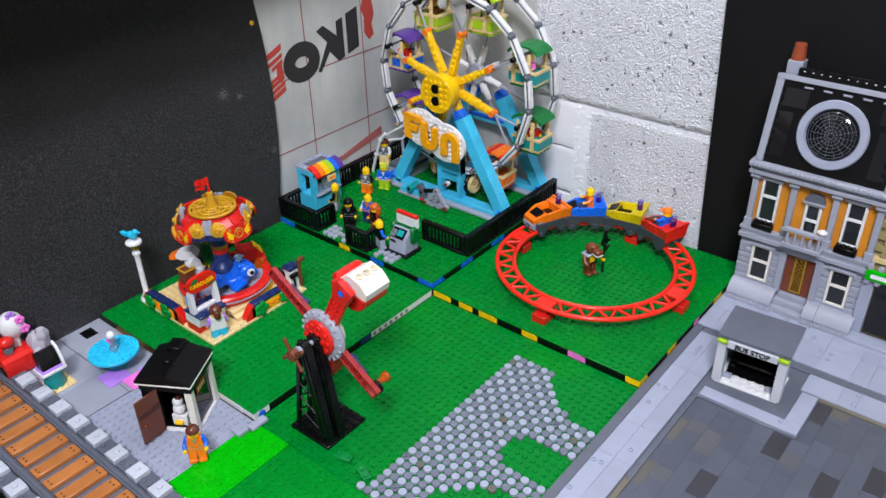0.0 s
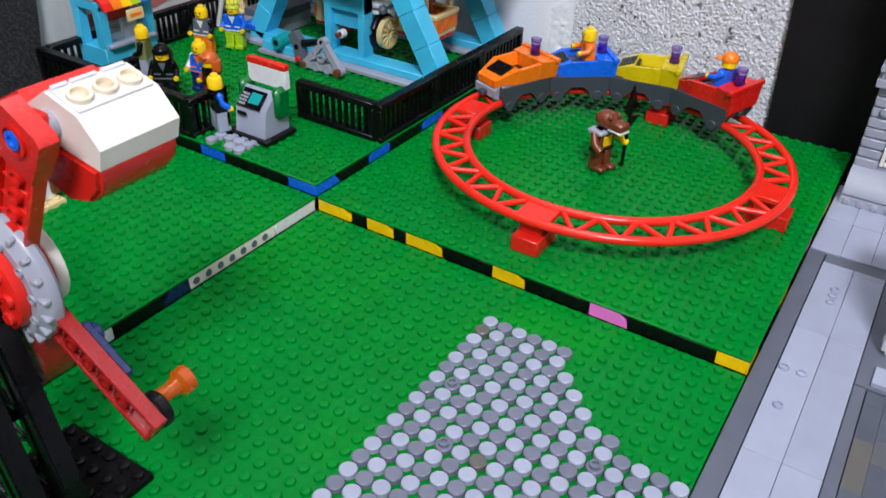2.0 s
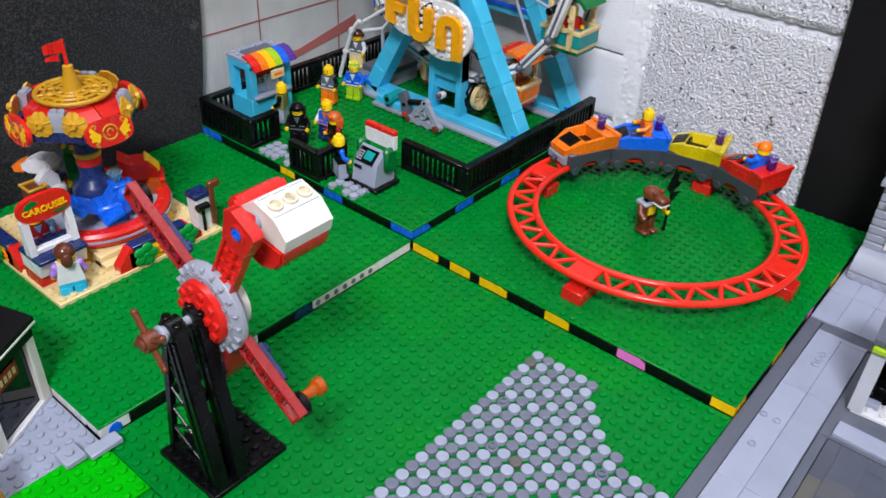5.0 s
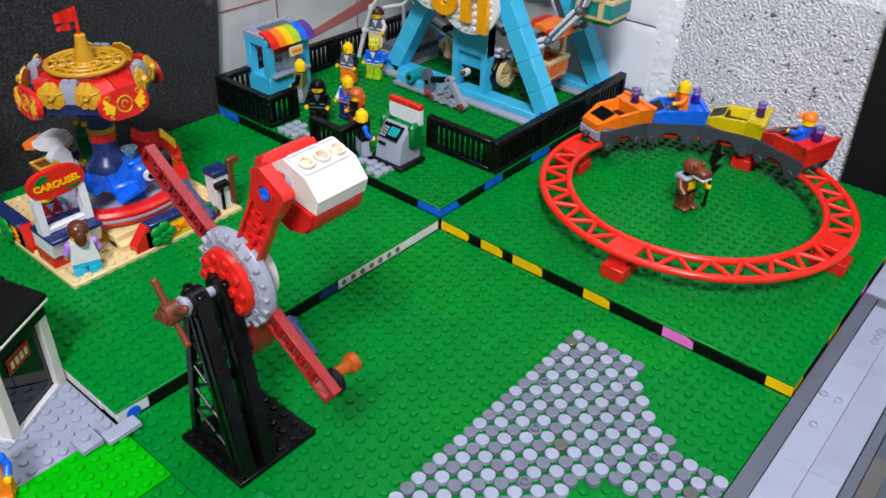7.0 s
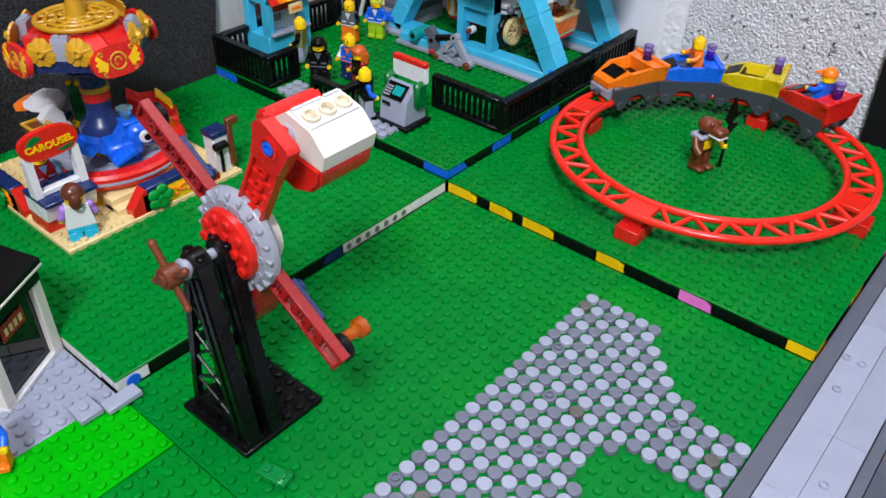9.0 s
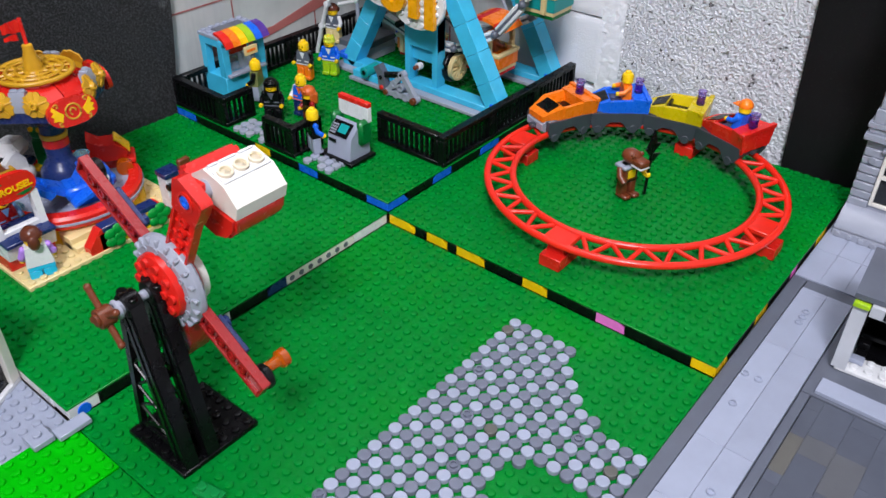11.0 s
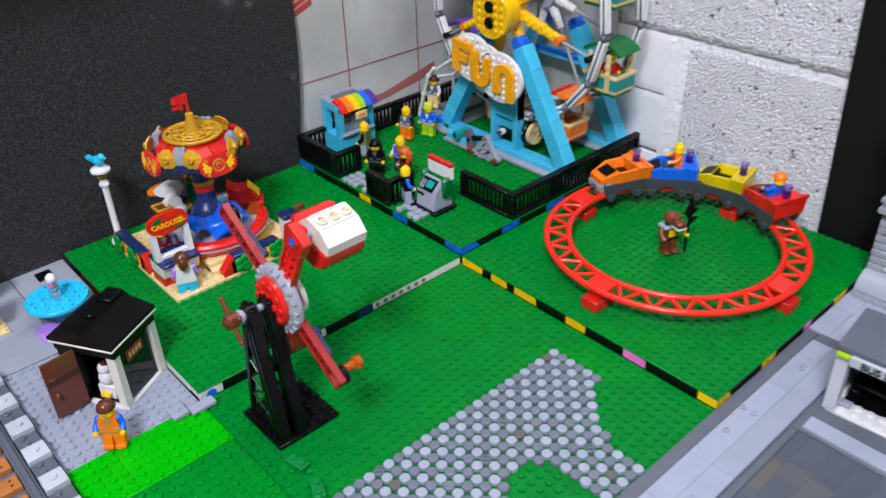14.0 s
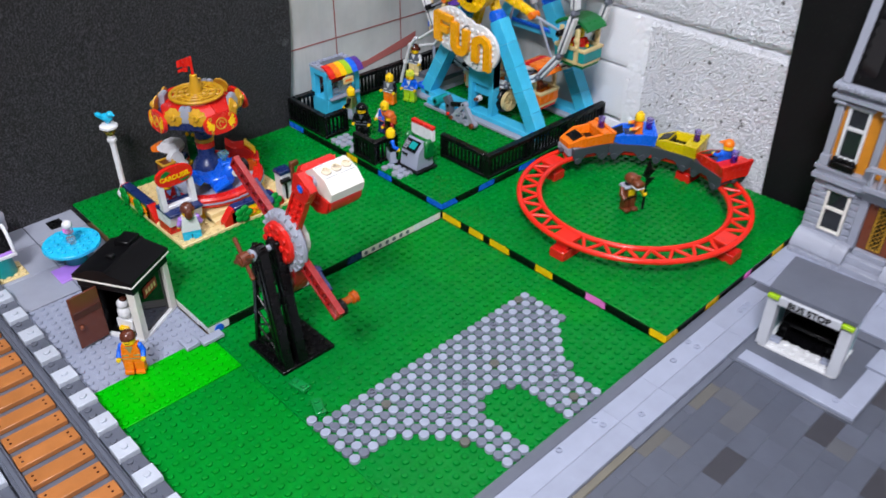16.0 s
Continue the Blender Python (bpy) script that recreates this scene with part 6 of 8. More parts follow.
part("body", Shape().ball(-0.4, 0.0, 1.2, 1.2, 0.7, 0.9, 14).prism([(-1.0, 1.2), (0.2, 1.2), (0.35, 2.1), (0.9, 2.2), (1.0, 2.7), (0.2, 3.4), (-0.4, 3.5), (-0.9, 2.8)], -0.4, 0.4, "y").ball(-0.3, 0.28, 3.5, 0.12, 0.1, 0.22, 8).ball(-0.3, -0.28, 3.5, 0.12, 0.1, 0.22, 8), WHITE, horse)
part("chest", Shape().box(0.6, -0.6, 0.0, 2.2, 1.1, 2.4, 0.1), BROWN, horse, "brown chest")
part("chest_rim", Shape().box(0.5, -0.7, 2.4, 2.3, -0.45, 2.65, 0.05).box(0.5, 0.95, 2.4, 2.3, 1.2, 2.65, 0.05).box(0.5, -0.45, 2.4, 0.75, 0.95, 2.65, 0.05).box(2.05, -0.45, 2.4, 2.3, 0.95, 2.65, 0.05), GOLD, horse)
car_ = thing("carousel_cart", (-22.6, -13.2, ZD), 60, "red toy cart seat with a yellow grille", "ride seat", "carousel seats")
part("body", Shape().prism([(-1.9, 1.0), (1.2, 1.0), (1.4, 1.7), (0.5, 2.6), (-0.9, 2.6), (-1.9, 3.3)], -1.1, 1.1, "y"), RED, car_)
part("cart_stand", Shape().box(-1.2, -0.7, 0.0, 1.0, 0.7, 1.0, 0.08), DKRED, car_, "dark red stand")
gr_ = Shape()
for k in range(4):
    gr_.box(-0.85, -0.75 + 0.42 * k, 0, 0.85, -0.52 + 0.42 * k, 0.2, 0.04, 0, turn(0, 50, 0, (1.0, 0, 2.25)))
gr_.box(-0.9, -0.85, -0.05, -0.7, 0.85, 0.14, 0.04, 0, turn(0, 50, 0, (1.0, 0, 2.25))).box(0.7, -0.85, -0.05, 0.9, 0.85, 0.14, 0.04, 0, turn(0, 50, 0, (1.0, 0, 2.25)))
part("grille", gr_, YELLOW, car_, "yellow slatted grille")
part("fender", Shape().box(0.6, -1.3, 0.5, 2.0, 1.3, 1.0, 0.15), RED, car_, "red fender")
part("lamp_lens", Shape().cyl(0.9, -2.2, 0.6, 0.75, 0.8, "y", 16), CLEAR_ORANGE, car_, "clear orange lens")
frog = thing("carousel_frog", (-26.2, -17.5, ZD + 0.5), 300, "green toy frog seat behind the column", "ride seat", "carousel seats")
part("body", Shape().box(-0.8, -0.8, 0, 0.8, 0.8, 3.0, 0.25).box(-0.6, -0.7, 3.0, 0.8, 0.7, 3.9, 0.25), DKGREEN, frog)
part("foot", Shape().box(0.5, -0.9, 0.0, 1.4, -0.2, 0.5, 0.1).box(0.5, 0.2, 0.0, 1.4, 0.9, 0.5, 0.1), YELLOW, frog, "yellow feet")
part("eye_tile", Shape().ball(0.7, 0.4, 4.0, 0.25, seg=8).ball(0.7, -0.4, 4.0, 0.25, seg=8), YELLOW, frog, "yellow eyes")
part("wave_tile", Shape().ball(KX - 0.6, KY - 4.6, ZB + 1.95, 1.0, 0.6, 0.3, 12).ball(KX + 0.4, KY - 4.8, ZB + 1.9, 0.8, 0.5, 0.4, 12), CLEAR_BLUE, carousel, "clear blue ripple")


for k in range(2):
    part("entry_step", Shape().box(-17.0 + k * -0.8, -22.0, ZB, -15.1 + k * -0.8, -18.4, ZB + 0.55 * (k + 1), 0.05), TAN, carousel, "tan entry step")


def low_wall(x, y, rz, length, leaf_at):
    w = thing("garden_wall", (x, y, ZB), rz, "low yellow wall with dark blue coping and red ends", "low wall", "carousel walls")
    part("wall_core", Shape().box(1.0, -0.5, 0, length - 1.0, 0.5, 1.6, 0.06), YELLOW, w, "yellow wall")
    for sx, e in ((1, 0.0), (-1, length)):
        part("wall_end", Shape().prism([(e, 0), (e + sx * 2.0, 0), (e + sx * 2.0, 2.0), (e + sx * 1.2, 2.0), (e, 0.6)], -0.5, 0.5, "y"), RED, w, "red sloped end")
    part("coping", Shape().box(1.4, -0.55, 1.6, length - 1.4, 0.55, 2.1, 0.06), NAVY, w, "dark blue coping")
    vine = Shape()
    for k in range(4):
        c = 1.6 + (length - 3.2) * (k + 0.5) / 4
        vine.tube([(c + 0.55 * math.cos(q * 0.7), -0.56, 0.85 + (0.42 - 0.04 * q) * math.sin(q * 0.7)) for q in range(8)], 0.1, 6)
        vine.ball(c + 0.5, -0.56, 0.5, 0.24, 0.1, 0.14, 8)
    part("vine_relief", vine, ORANGE, w, "orange scroll painted on the wall")
    for lx in leaf_at:
        lf = Shape()
        for i in range(5):
            q = i * 1.2566
            lf.ball(lx + 0.66 * math.cos(q), -0.75, 1.0 + 0.66 * math.sin(q), 0.56, 0.2, 0.5, 10)
        lf.cyl(lx, -1.0, 1.0, 0.26, 0.3, "y", 8)
        part("leaf_cluster", lf, LEAF, w, "green leaf cluster")


low_wall(-14.45, -21.4, 90, 8.2, (2.4, 6.6))
low_wall(-29.4, -26.45, 0, 9.2, (2.2, 5.8))
counter = thing("ticket_counter", (-18.1, -24.8, ZB), 90, label="white arched ticket counter with a red oval sign", category="counter")
part("base", Shape().box(-2.0, -1.2, 0, 2.0, 1.3, 1.2, 0.06), RED, counter, "red brick base")
part("counter_body", Shape().prism([(-1.6, 1.2), (1.3, 1.2), (1.3, 2.6), (-2.0, 2.6)], -2.0, 2.0, "x"), WHITE, counter)
part("counter_top", Shape().box(-2.1, -2.2, 2.6, 2.1, 1.3, 2.95, 0.06), NAVY, counter, "dark blue counter top")
part("stool", Shape().box(-1.1, 1.6, 0.0, 1.3, 2.9, 0.6, 0.05), DGREY, counter, "grey brick behind the counter")
part("sill", Shape().box(-1.5, -0.9, 2.95, 1.5, -0.2, 3.35, 0.05), WHITE, counter, "white sill")
part("plate", Shape().cyl(0.2, -1.5, 2.95, 0.5, 0.1, "z", 16), LGREY, counter, "grey round dish")
for x in (-1.8, 1.8):
    part("post", Shape().prism([(-1.0, 2.95), (-0.1, 2.95), (-0.2, 6.0), (-0.8, 6.0)], x - 0.3, x + 0.3, "x"), WHITE, counter, "white post")
sg = Shape().prism([(math.copysign(abs(math.cos(i * math.pi / 14)) ** 0.8, math.cos(i * math.pi / 14)) * 2.2, 6.9 + 1.15 * math.copysign(abs(math.sin(i * math.pi / 14)) ** 0.8, math.sin(i * math.pi / 14))) for i in range(28)], -0.9, -0.45, "y")
board = part("sign_board", sg, RED, counter, "red oval sign")
tx = lettering("CAROUSEL", 0.74, 0.06)
part("sign_words", Shape().add([(v[0], v[1] - 0.93, v[2] + 6.75 + 0.10 * v[0] * v[0] * 0.3) for v in tx.v], tx.f), YELLOW, board, "yellow painted word CAROUSEL")
part("sign_leaf", Shape().prism([(-1.8, 6.95), (-1.1, 7.15), (-0.4, 7.45), (-0.9, 7.8), (-1.5, 7.5)], -0.94, -0.88, "y").prism([(1.8, 6.4), (1.1, 6.3), (0.4, 6.2), (0.9, 6.0), (1.5, 6.1)], -0.94, -0.88, "y"), DKGREEN, board, "green painted leaves")
toy_figure("toy figure in pale blue behind the ticket counter", (-20.3, -24.7, ZB + 0.6), 90, DKRED, NAVY, BLACK, "cap", arms=DENIM, trim=DENIM)
girl = toy_figure("toy girl with a brown bun, white top, blue skirt", (-14.8, -25.2, ZB), 250, WHITE, MEDBLUE, HAIR_BROWN, "bun", arms=LAVENDER, short=True)
girl.scale = (1.1, 1.1, 1.14)
post = thing("striker_post", (-15.2, -12.3, ZB), label="white post with dark blue cap, hammer and brown pistol", category="game post")
part("post", Shape().box(-0.7, -0.7, 0, 0.7, 0.9, 3.4, 0.06), WHITE, post)
part("cap", Shape().box(-0.8, -0.8, 3.4, 0.8, 1.0, 3.9, 0.06), NAVY, post, "dark blue cap")
part("mallet", Shape().tube([(0.9, -0.2, 0.2), (0.9, -0.2, 2.8)], 0.15, 8).cyl(0.9, -0.8, 2.7, 0.35, 1.2, "y", 10), BLACK, post, "black mallet")
part("pistol", Shape().box(0.5, 0.7, 0.4, 1.0, 1.2, 4.3, 0.08).box(0.5, 0.7, 4.1, 1.0, 1.9, 4.8, 0.1), BROWN, post, "reddish brown toy pistol")
lamp = thing("toy_street_lamp", (-29.3, -26.3, ZB), label="white toy street lamp with a blue bird on top", category="street lamp")
part("post", Shape().lathe([(0.9, 0), (0.9, 0.4), (0.6, 0.8), (0.5, 1.0), (0.36, 1.4), (0.36, 7.2), (0.55, 7.3), (0.55, 7.6), (0.4, 7.7), (0.4, 8.1)], seg=16), WHITE, lamp)
part("lens", Shape().lathe([(0.45, 0), (0.7, 0.5), (0.75, 0.9)], 0, 0, 8.1, 16), clear_plastic("clear_yellow", (0.9, 0.75, 0.1, 1)), lamp, "clear yellow lens")
part("shade", Shape().lathe([(0.75, 0), (1.05, 0.05), (1.05, 0.3), (0.8, 0.5), (0.4, 0.6)], 0, 0, 9.0, 20), WHITE, lamp, "white round shade")
bx = turn(0, 0, 20, (0, 0, 10.1))
part("bird", Shape().ball(0, 0, 0.2, 0.85, 0.5, 0.55, 12, 0, bx).ball(0.65, 0, 0.72, 0.42, seg=10, xf=bx).prism([(0.95, 0.65), (1.4, 0.7), (0.95, 0.9)], -0.12, 0.12, "y", 0, bx)
     .prism([(-0.5, 0.3), (-1.6, 0.5), (-1.5, 0.15), (-0.5, -0.1)], -0.28, 0.28, "y", 0, bx).box(-0.2, -0.2, -0.5, 0.2, 0.2, 0.0, 0.05, 0, bx), MEDBLUE, lamp, "blue toy bird")

# ---- spinning arm ride ----
ride = thing("arm_ride", (7.0, -27.0, 0), label="toy ride with red arms on a black lattice stand", category="fairground ride")
HX, HZ = 0.2, 12.4             # the hub, from the ride's origin
s = Shape().box(-3, -3, 0.0, 3, 3, 0.4, 0.05)
stud_field(s, -3, -3, 6, 6, 0.4)
part("stand_plate", s, BLACK, ride, "black studded plate")
for y in (-2.1, -0.5):
    upright = part("upright", Shape().prism([(-2.75, 0.4), (-2.35, 0.4), (-0.42, 11.6), (-0.6, 12.8), (-0.9, 12.4)], y - 0.2, y + 0.2, "y"), BLACK, ride, "thin black sloping upright")
    broad = Shape().prism([(1.75, 0.4), (2.9, 0.4), (1.0, 12.4), (0.6, 12.9), (-0.1, 12.4), (-0.05, 11.4)], y - 0.42, y + 0.42, "y")
    for e in (0.0, 0.82):
        broad.prism([(1.75 + e, 0.4), (2.08 + e, 0.4), (0.28 + e * 0.75, 11.8), (-0.02 + e * 0.75, 11.8)], y - 0.52, y - 0.4, "y")
    part("upright", broad, BLACK, ride, "broad black sloping upright")
    part("bearing", Shape().cyl(HX, y - 0.5, HZ, 0.74, 1.0, "y", 16).stud(-0.35, y, HZ + 0.45, seg=10).stud(0.7, y, HZ + 0.4, seg=10), BLACK, ride, "black round bearing")
    for k in range(5):
        z0, z1 = 0.8 + k * 2.0, 2.8 + k * 2.0
        l0, l1, r0, r1 = -2.55 + 0.17 * z0, -2.55 + 0.17 * z1, 1.95 - 0.165 * z0, 1.95 - 0.165 * z1
        part("brace", Shape().tube([(l0, y, z0), (r1, y, z1)], 0.11, 8), BLACK, upright)
        if k < 4:
            part("brace", Shape().tube([(r0, y, z0), (l1, y, z1)], 0.11, 8), BLACK, upright)
    part("brace", Shape().tube([(-2.4, y, 0.9), (1.8, y, 0.9)], 0.17, 8), BLACK, upright)
for z in (3.0, 6.0):
    part("spacer", Shape().box(0.6 - z * 0.1, -1.6, z, 1.3 - z * 0.1, -0.9, z + 0.5, 0.05), BLACK, ride)
part("axle", Shape().cyl(HX, -3.6, HZ, 0.3, 5.6, "y", 12), LGREY, ride)
part("bush", Shape().lathe([(0.5, 0), (0.6, 0.08), (0.6, 0.25), (0.45, 0.32), (0.45, 0.45), (0.6, 0.52), (0.6, 0.7), (0.5, 0.78)], HX, -3.05, HZ, 14, 0, "y"), LGREY, ride, "pale grey bush")
cr = Shape().cyl(HX, -4.1, HZ, 0.62, 0.9, "y", 14).cyl(HX, -4.25, HZ, 0.4, 0.3, "y", 12)
for q in (35, 125, 215, 305):
    d = Vector((math.cos(radians(q)), 0, math.sin(radians(q))))
    c0 = Vector((HX, -3.65, HZ))
    cr.tube([c0 + d * 0.4, c0 + d * 1.15, c0 + d * 1.25, c0 + d * 1.85], 0.2, 8)
    cr.ball(*(c0 + d * 1.85), 0.24, seg=8)
part("crank", cr, BROWN, ride, "reddish brown ship-wheel crank")
part("red_disc", Shape().lathe([(0.6, -0.1), (1.7, -0.05), (2.05, 0.1), (2.12, 0.45), (2.0, 0.6)], HX, -0.3, HZ, 30, 0, "y"), RED, ride, "red round disc")
rs = Shape()
for q in range(10):
    rs.stud(0, 0, 0, 0, turn(90, 0, 0, (HX + 1.62 * math.cos(q * 0.628), -0.28, HZ + 1.62 * math.sin(q * 0.628))))
for q in range(5):
    rs.stud(0, 0, 0, 0, turn(90, 0, 0, (HX + 0.95 * math.cos(q * 1.2566), -0.34, HZ + 0.95 * math.sin(q * 1.2566))))
part("disc_studs", rs, RED, ride)
gr = Shape().lathe([(1.9, 0.2), (2.5, 0.2), (2.6, 0.3), (2.95, 0.5), (3.02, 0.65), (3.02, 0.9), (2.9, 1.05), (1.9, 1.05), (1.9, 0.2)], HX, 0, HZ, 48, 0, "y")
for k in range(20):
    gr.box(2.5, 0.22, -0.12, 2.99, 0.56, 0.12, 0.06, 0, turn(0, k * 18, 0, (HX, 0, HZ)))
for k in range(12):
    q = k * math.pi / 6
    gr.lathe([(0.22, 0.1), (0.22, -0.08), (0.12, -0.08), (0.12, 0)], HX + 2.3 * math.cos(q), 0.2, HZ + 2.3 * math.sin(q), 10, 0, "y")
part("grey_gear", gr, LGREY, ride, "pale grey ribbed ring")
part("gear_web", Shape().cyl(HX, 0.45, HZ, 2.7, 0.5, "y", 30), LGREY, ride)
part("back_disc", Shape().cyl(HX, 1.05, HZ, 2.0, 0.5, "y", 28), RED, ride, "red rear disc")
part("end_cap", Shape().cyl(HX, 1.6, HZ, 1.9, 0.5, "y", 24), CREAM, ride, "cream round cap")
part("lime_dot", Shape().cyl(HX, 2.05, HZ, 1.0, 0.25, "y", 18), LIME, ride, "lime round tile")


def arm(deg, length, width, mat, start=1.2):
    """A channel-backed arm: raised edges, hollow face with round tubes and cross webs."""
    xf = turn(0, -deg, 0, (HX, 0.9, HZ))
    s = Shape().box(start, -0.3, -width, length, 0.35, -width + 0.2, 0.05, 0, xf).box(start, -0.3, width - 0.2, length, 0.35, width, 0.05, 0, xf)
    s.box(start, -0.02, -width + 0.1, length, 0.22, width - 0.1, 0.02, 0, xf).box(length - 0.2, -0.3, -width + 0.1, length, 0.35, width - 0.1, 0.04, 0, xf)
    for k in range(int(length - start - 0.4)):
        s.lathe([(0.33, 0.1), (0.33, -0.24), (0.2, -0.24), (0.2, 0.05)], start + 0.6 + k, -0.04, 0, 12, 0, "y", xf)
        s.box(start + 1.06 + k, -0.14, -width + 0.12, start + 1.14 + k, 0.0, width - 0.12, 0.02, 0, xf)
    return xf, part("arm", s, mat, ride)


xf1, a1 = arm(147, 9.2, 0.7, DKRED)
xf2, a2 = arm(-33.5, 8.6, 0.7, DKRED)
xf3 = arm(62.5, 7.2, 0.95, RED)[0]
for xf, a, x0, x1 in ((xf1, a1, 3.6, 6.6), (xf2, a2, 3.4, 6.2)):
    part("arm_pad", Shape().box(x0, 0.36, -0.45, x1, 0.8, 0.45, 0.1, 0, xf).cyl(x0 + 0.5, 0.5, 0.0, 0.42, 0.5, "y", 14, 0, 0.05, None, xf), NAVY, a, "dark blue pad behind the arm")
part("arm_tip", Shape().cyl(7.9, 0.3, 0.1, 0.8, 0.5, "y", 20, 0, 0.08, None, xf2), BLACK, a2, "black round tip")
part("arm_tip", Shape().cyl(8.4, 0.3, 0.1, 0.75, 0.5, "y", 20, 0, 0.08, None, xf1), BLACK, a1, "black round tip")
part("cone", Shape().lathe([(0.42, 0), (0.36, 0.3), (0.34, 0.7), (0.4, 1.0), (0.58, 1.15), (0.6, 1.6), (0.45, 1.68), (0.3, 1.5)], 7.6, 0.8, 0.1, 16, 0, "y", xf2), CLEAR_ORANGE, a2, "clear orange cone")
part("hub_block", Shape().prism([(-0.9, 7.6), (0.7, 6.9), (1.5, 8.4), (1.3, 10.6), (-0.5, 10.6)], 0.4, 2.0, "y"), DKRED, ride, "dark red block under the disc")
# the broad head of the raised arm with its pin, and the passenger pod behind it
head = part("arm_head", Shape().prism([(6.4, -0.95), (7.4, -1.1), (8.4, -1.15), (8.6, -0.9), (8.7, 0.9), (8.3, 1.3), (7.0, 1.05), (6.4, 0.95)], -0.34, 0.42, "y", 0, xf3)
            .lathe([(0.6, 0), (0.62, -0.1), (0.46, -0.12), (0.44, 0.0)], 7.75, -0.33, 0, 18, 0, "y", xf3), RED, ride, "broad red head of the raised arm")
part("blue_pin", Shape().lathe([(0.36, 0.1), (0.36, -0.12), (0.18, -0.14), (0.16, -0.03), (0.0, -0.03)], 7.75, -0.34, 0, 16, 0, "y", xf3), BLUE, head, "blue pin")
hull = [(0.6, 19.4), (1.2, 19.7), (1.75, 19.1), (2.0, 18.2), (5.15, 17.65), (5.0, 16.9), (4.3, 16.2), (3.2, 15.95), (1.9, 16.4), (0.9, 17.8)]
pod = Shape().prism(hull, 2.5, 5.7, "y").prism([(x * 0.94 + 0.16, z * 0.94 + 1.05) for x, z in hull], 2.3, 2.52, "y").prism([(x * 0.94 + 0.16, z * 0.94 + 1.05) for x, z in hull], 5.68, 5.95, "y")
part("pod", pod, RED, ride, "red rounded passenger pod")
part("pod_bracket", Shape().box(1.6, 1.25, 17.6, 3.4, 2.2, 19.6, 0.12).cyl(3.0, 1.2, 18.4, 0.7, 0.9, "y", 16), RED, ride, "red bracket")
roof_cut = [(1.7, 19.35), (2.9, 20.1), (4.5, 19.6), (5.4, 18.55), (5.15, 17.7), (2.0, 18.3)]
slope = part("canopy_slope", Shape().prism(roof_cut, 2.45, 5.95, "y"), CREAM, ride, "aged white double-sloped canopy brick")
tp = turn(0, 17.4, 0, (3.7, 0, 19.85))
part("canopy_inset", Shape().box(-0.78, 2.6, 0.0, 0.78, 5.8, 0.1, 0.03, 0, tp).box(-0.78, 2.65, 0.1, -0.62, 3.3, 0.2, 0.02, 0, tp).box(-0.78, 3.4, 0.1, -0.62, 4.5, 0.2, 0.02, 0, tp).box(-0.78, 4.7, 0.1, -0.62, 5.7, 0.2, 0.02, 0, tp), WHITE, slope, "white inset plate")
for k in range(3):
    part("open_stud", Shape().lathe([(0.46, 0), (0.46, 0.17), (0.43, 0.2), (0.32, 0.2), (0.3, 0.05), (0.3, 0)], 0.12, 3.15 + 1.05 * k, 0.1, 18, 0, "z", tp), AGED, slope, "yellowed hollow stud")
part("hinge", Shape().cyl(2.9, 1.35, 18.9, 0.55, 1.15, "y", 14), LGREY, ride, "pale grey hinge")

# ---- sweet stall with an open door ----
stall = thing("corner_stall", (-7.2, -36.6, 0.0), label="black and white stall with an open brown glass door", category="stall")
# local frame turned so that its front wall faces the lime strip
stall.matrix_world = pose(-7.4 * U, -36.1 * U, 0, 0, 0, 31)
stall.scale = (0.93, 0.93, 1.06)
part("stall_floor", Shape().box(-3.2, -3.2, 0.0, 3.2, 3.2, 0.35, 0.05), WHITE, stall, "white base frame")
part("inner_floor", Shape().box(-2.8, -2.8, 0.35, 2.8, 2.8, 0.5, 0.03), BLACK, stall)
for x, y in ((2.75, -2.75), (2.75, 2.75), (-2.75, 2.75)):
    part("post", Shape().box(x - 0.45, y - 0.45, 0.35, x + 0.45, y + 0.45, 6.4, 0.06), CREAM, stall, "white corner post")
part("back_wall", Shape().box(-3.1, 2.2, 0.35, 2.3, 3.1, 6.4, 0.05), SHED_BLACK, stall, "black rear wall")
part("side_wall", Shape().box(-3.15, -3.1, 0.35, -2.3, 2.2, 6.4, 0.05), SHED_BLACK, stall, "black side wall")
part("window_pane", Shape().box(2.6, -2.3, 0.5, 2.8, 2.3, 5.4, 0.03), GLASS_DARK, stall, "dark glass side")
part("lower_panel", Shape().box(2.3, -2.2, 0.4, 2.58, 2.2, 3.0, 0.03), SHED_BLACK, stall)
part("header", Shape().box(-3.2, -3.25, 5.6, 3.2, -2.4, 6.4, 0.05).box(2.4, -3.2, 5.5, 3.25, 3.2, 6.4, 0.05), SHED_BLACK, stall, "black header")
rp = [(3.45, 6.6), (3.45, 6.95), (0.75, 7.6), (0.6, 7.85), (-0.6, 7.85), (-3.45, 6.95), (-3.45, 6.6)]
roof = part("roof", Shape().prism(rp, -3.45, 3.45, "y").box(-1.3, 1.2, 7.5, 0.5, 3.3, 8.25, 0.08).box(-0.6, -1.4, 7.8, 0.3, -0.8, 8.3, 0.1), SHED_BLACK, stall, "black ridged roof")
part("roof_band", Shape().box(-3.5, -3.5, 6.4, 3.5, 3.5, 6.6, 0.04), CREAM, roof, "white band under the roof")
part("front_wall", Shape().box(-3.1, -3.1, 0.35, -1.1, -2.4, 6.4, 0.05), SHED_BLACK, stall, "black front wall")
part("display_sign", Shape().box(2.82, -1.3, 3.9, 2.94, 1.1, 5.0, 0.03), DKRED, stall, "dark red figure board")
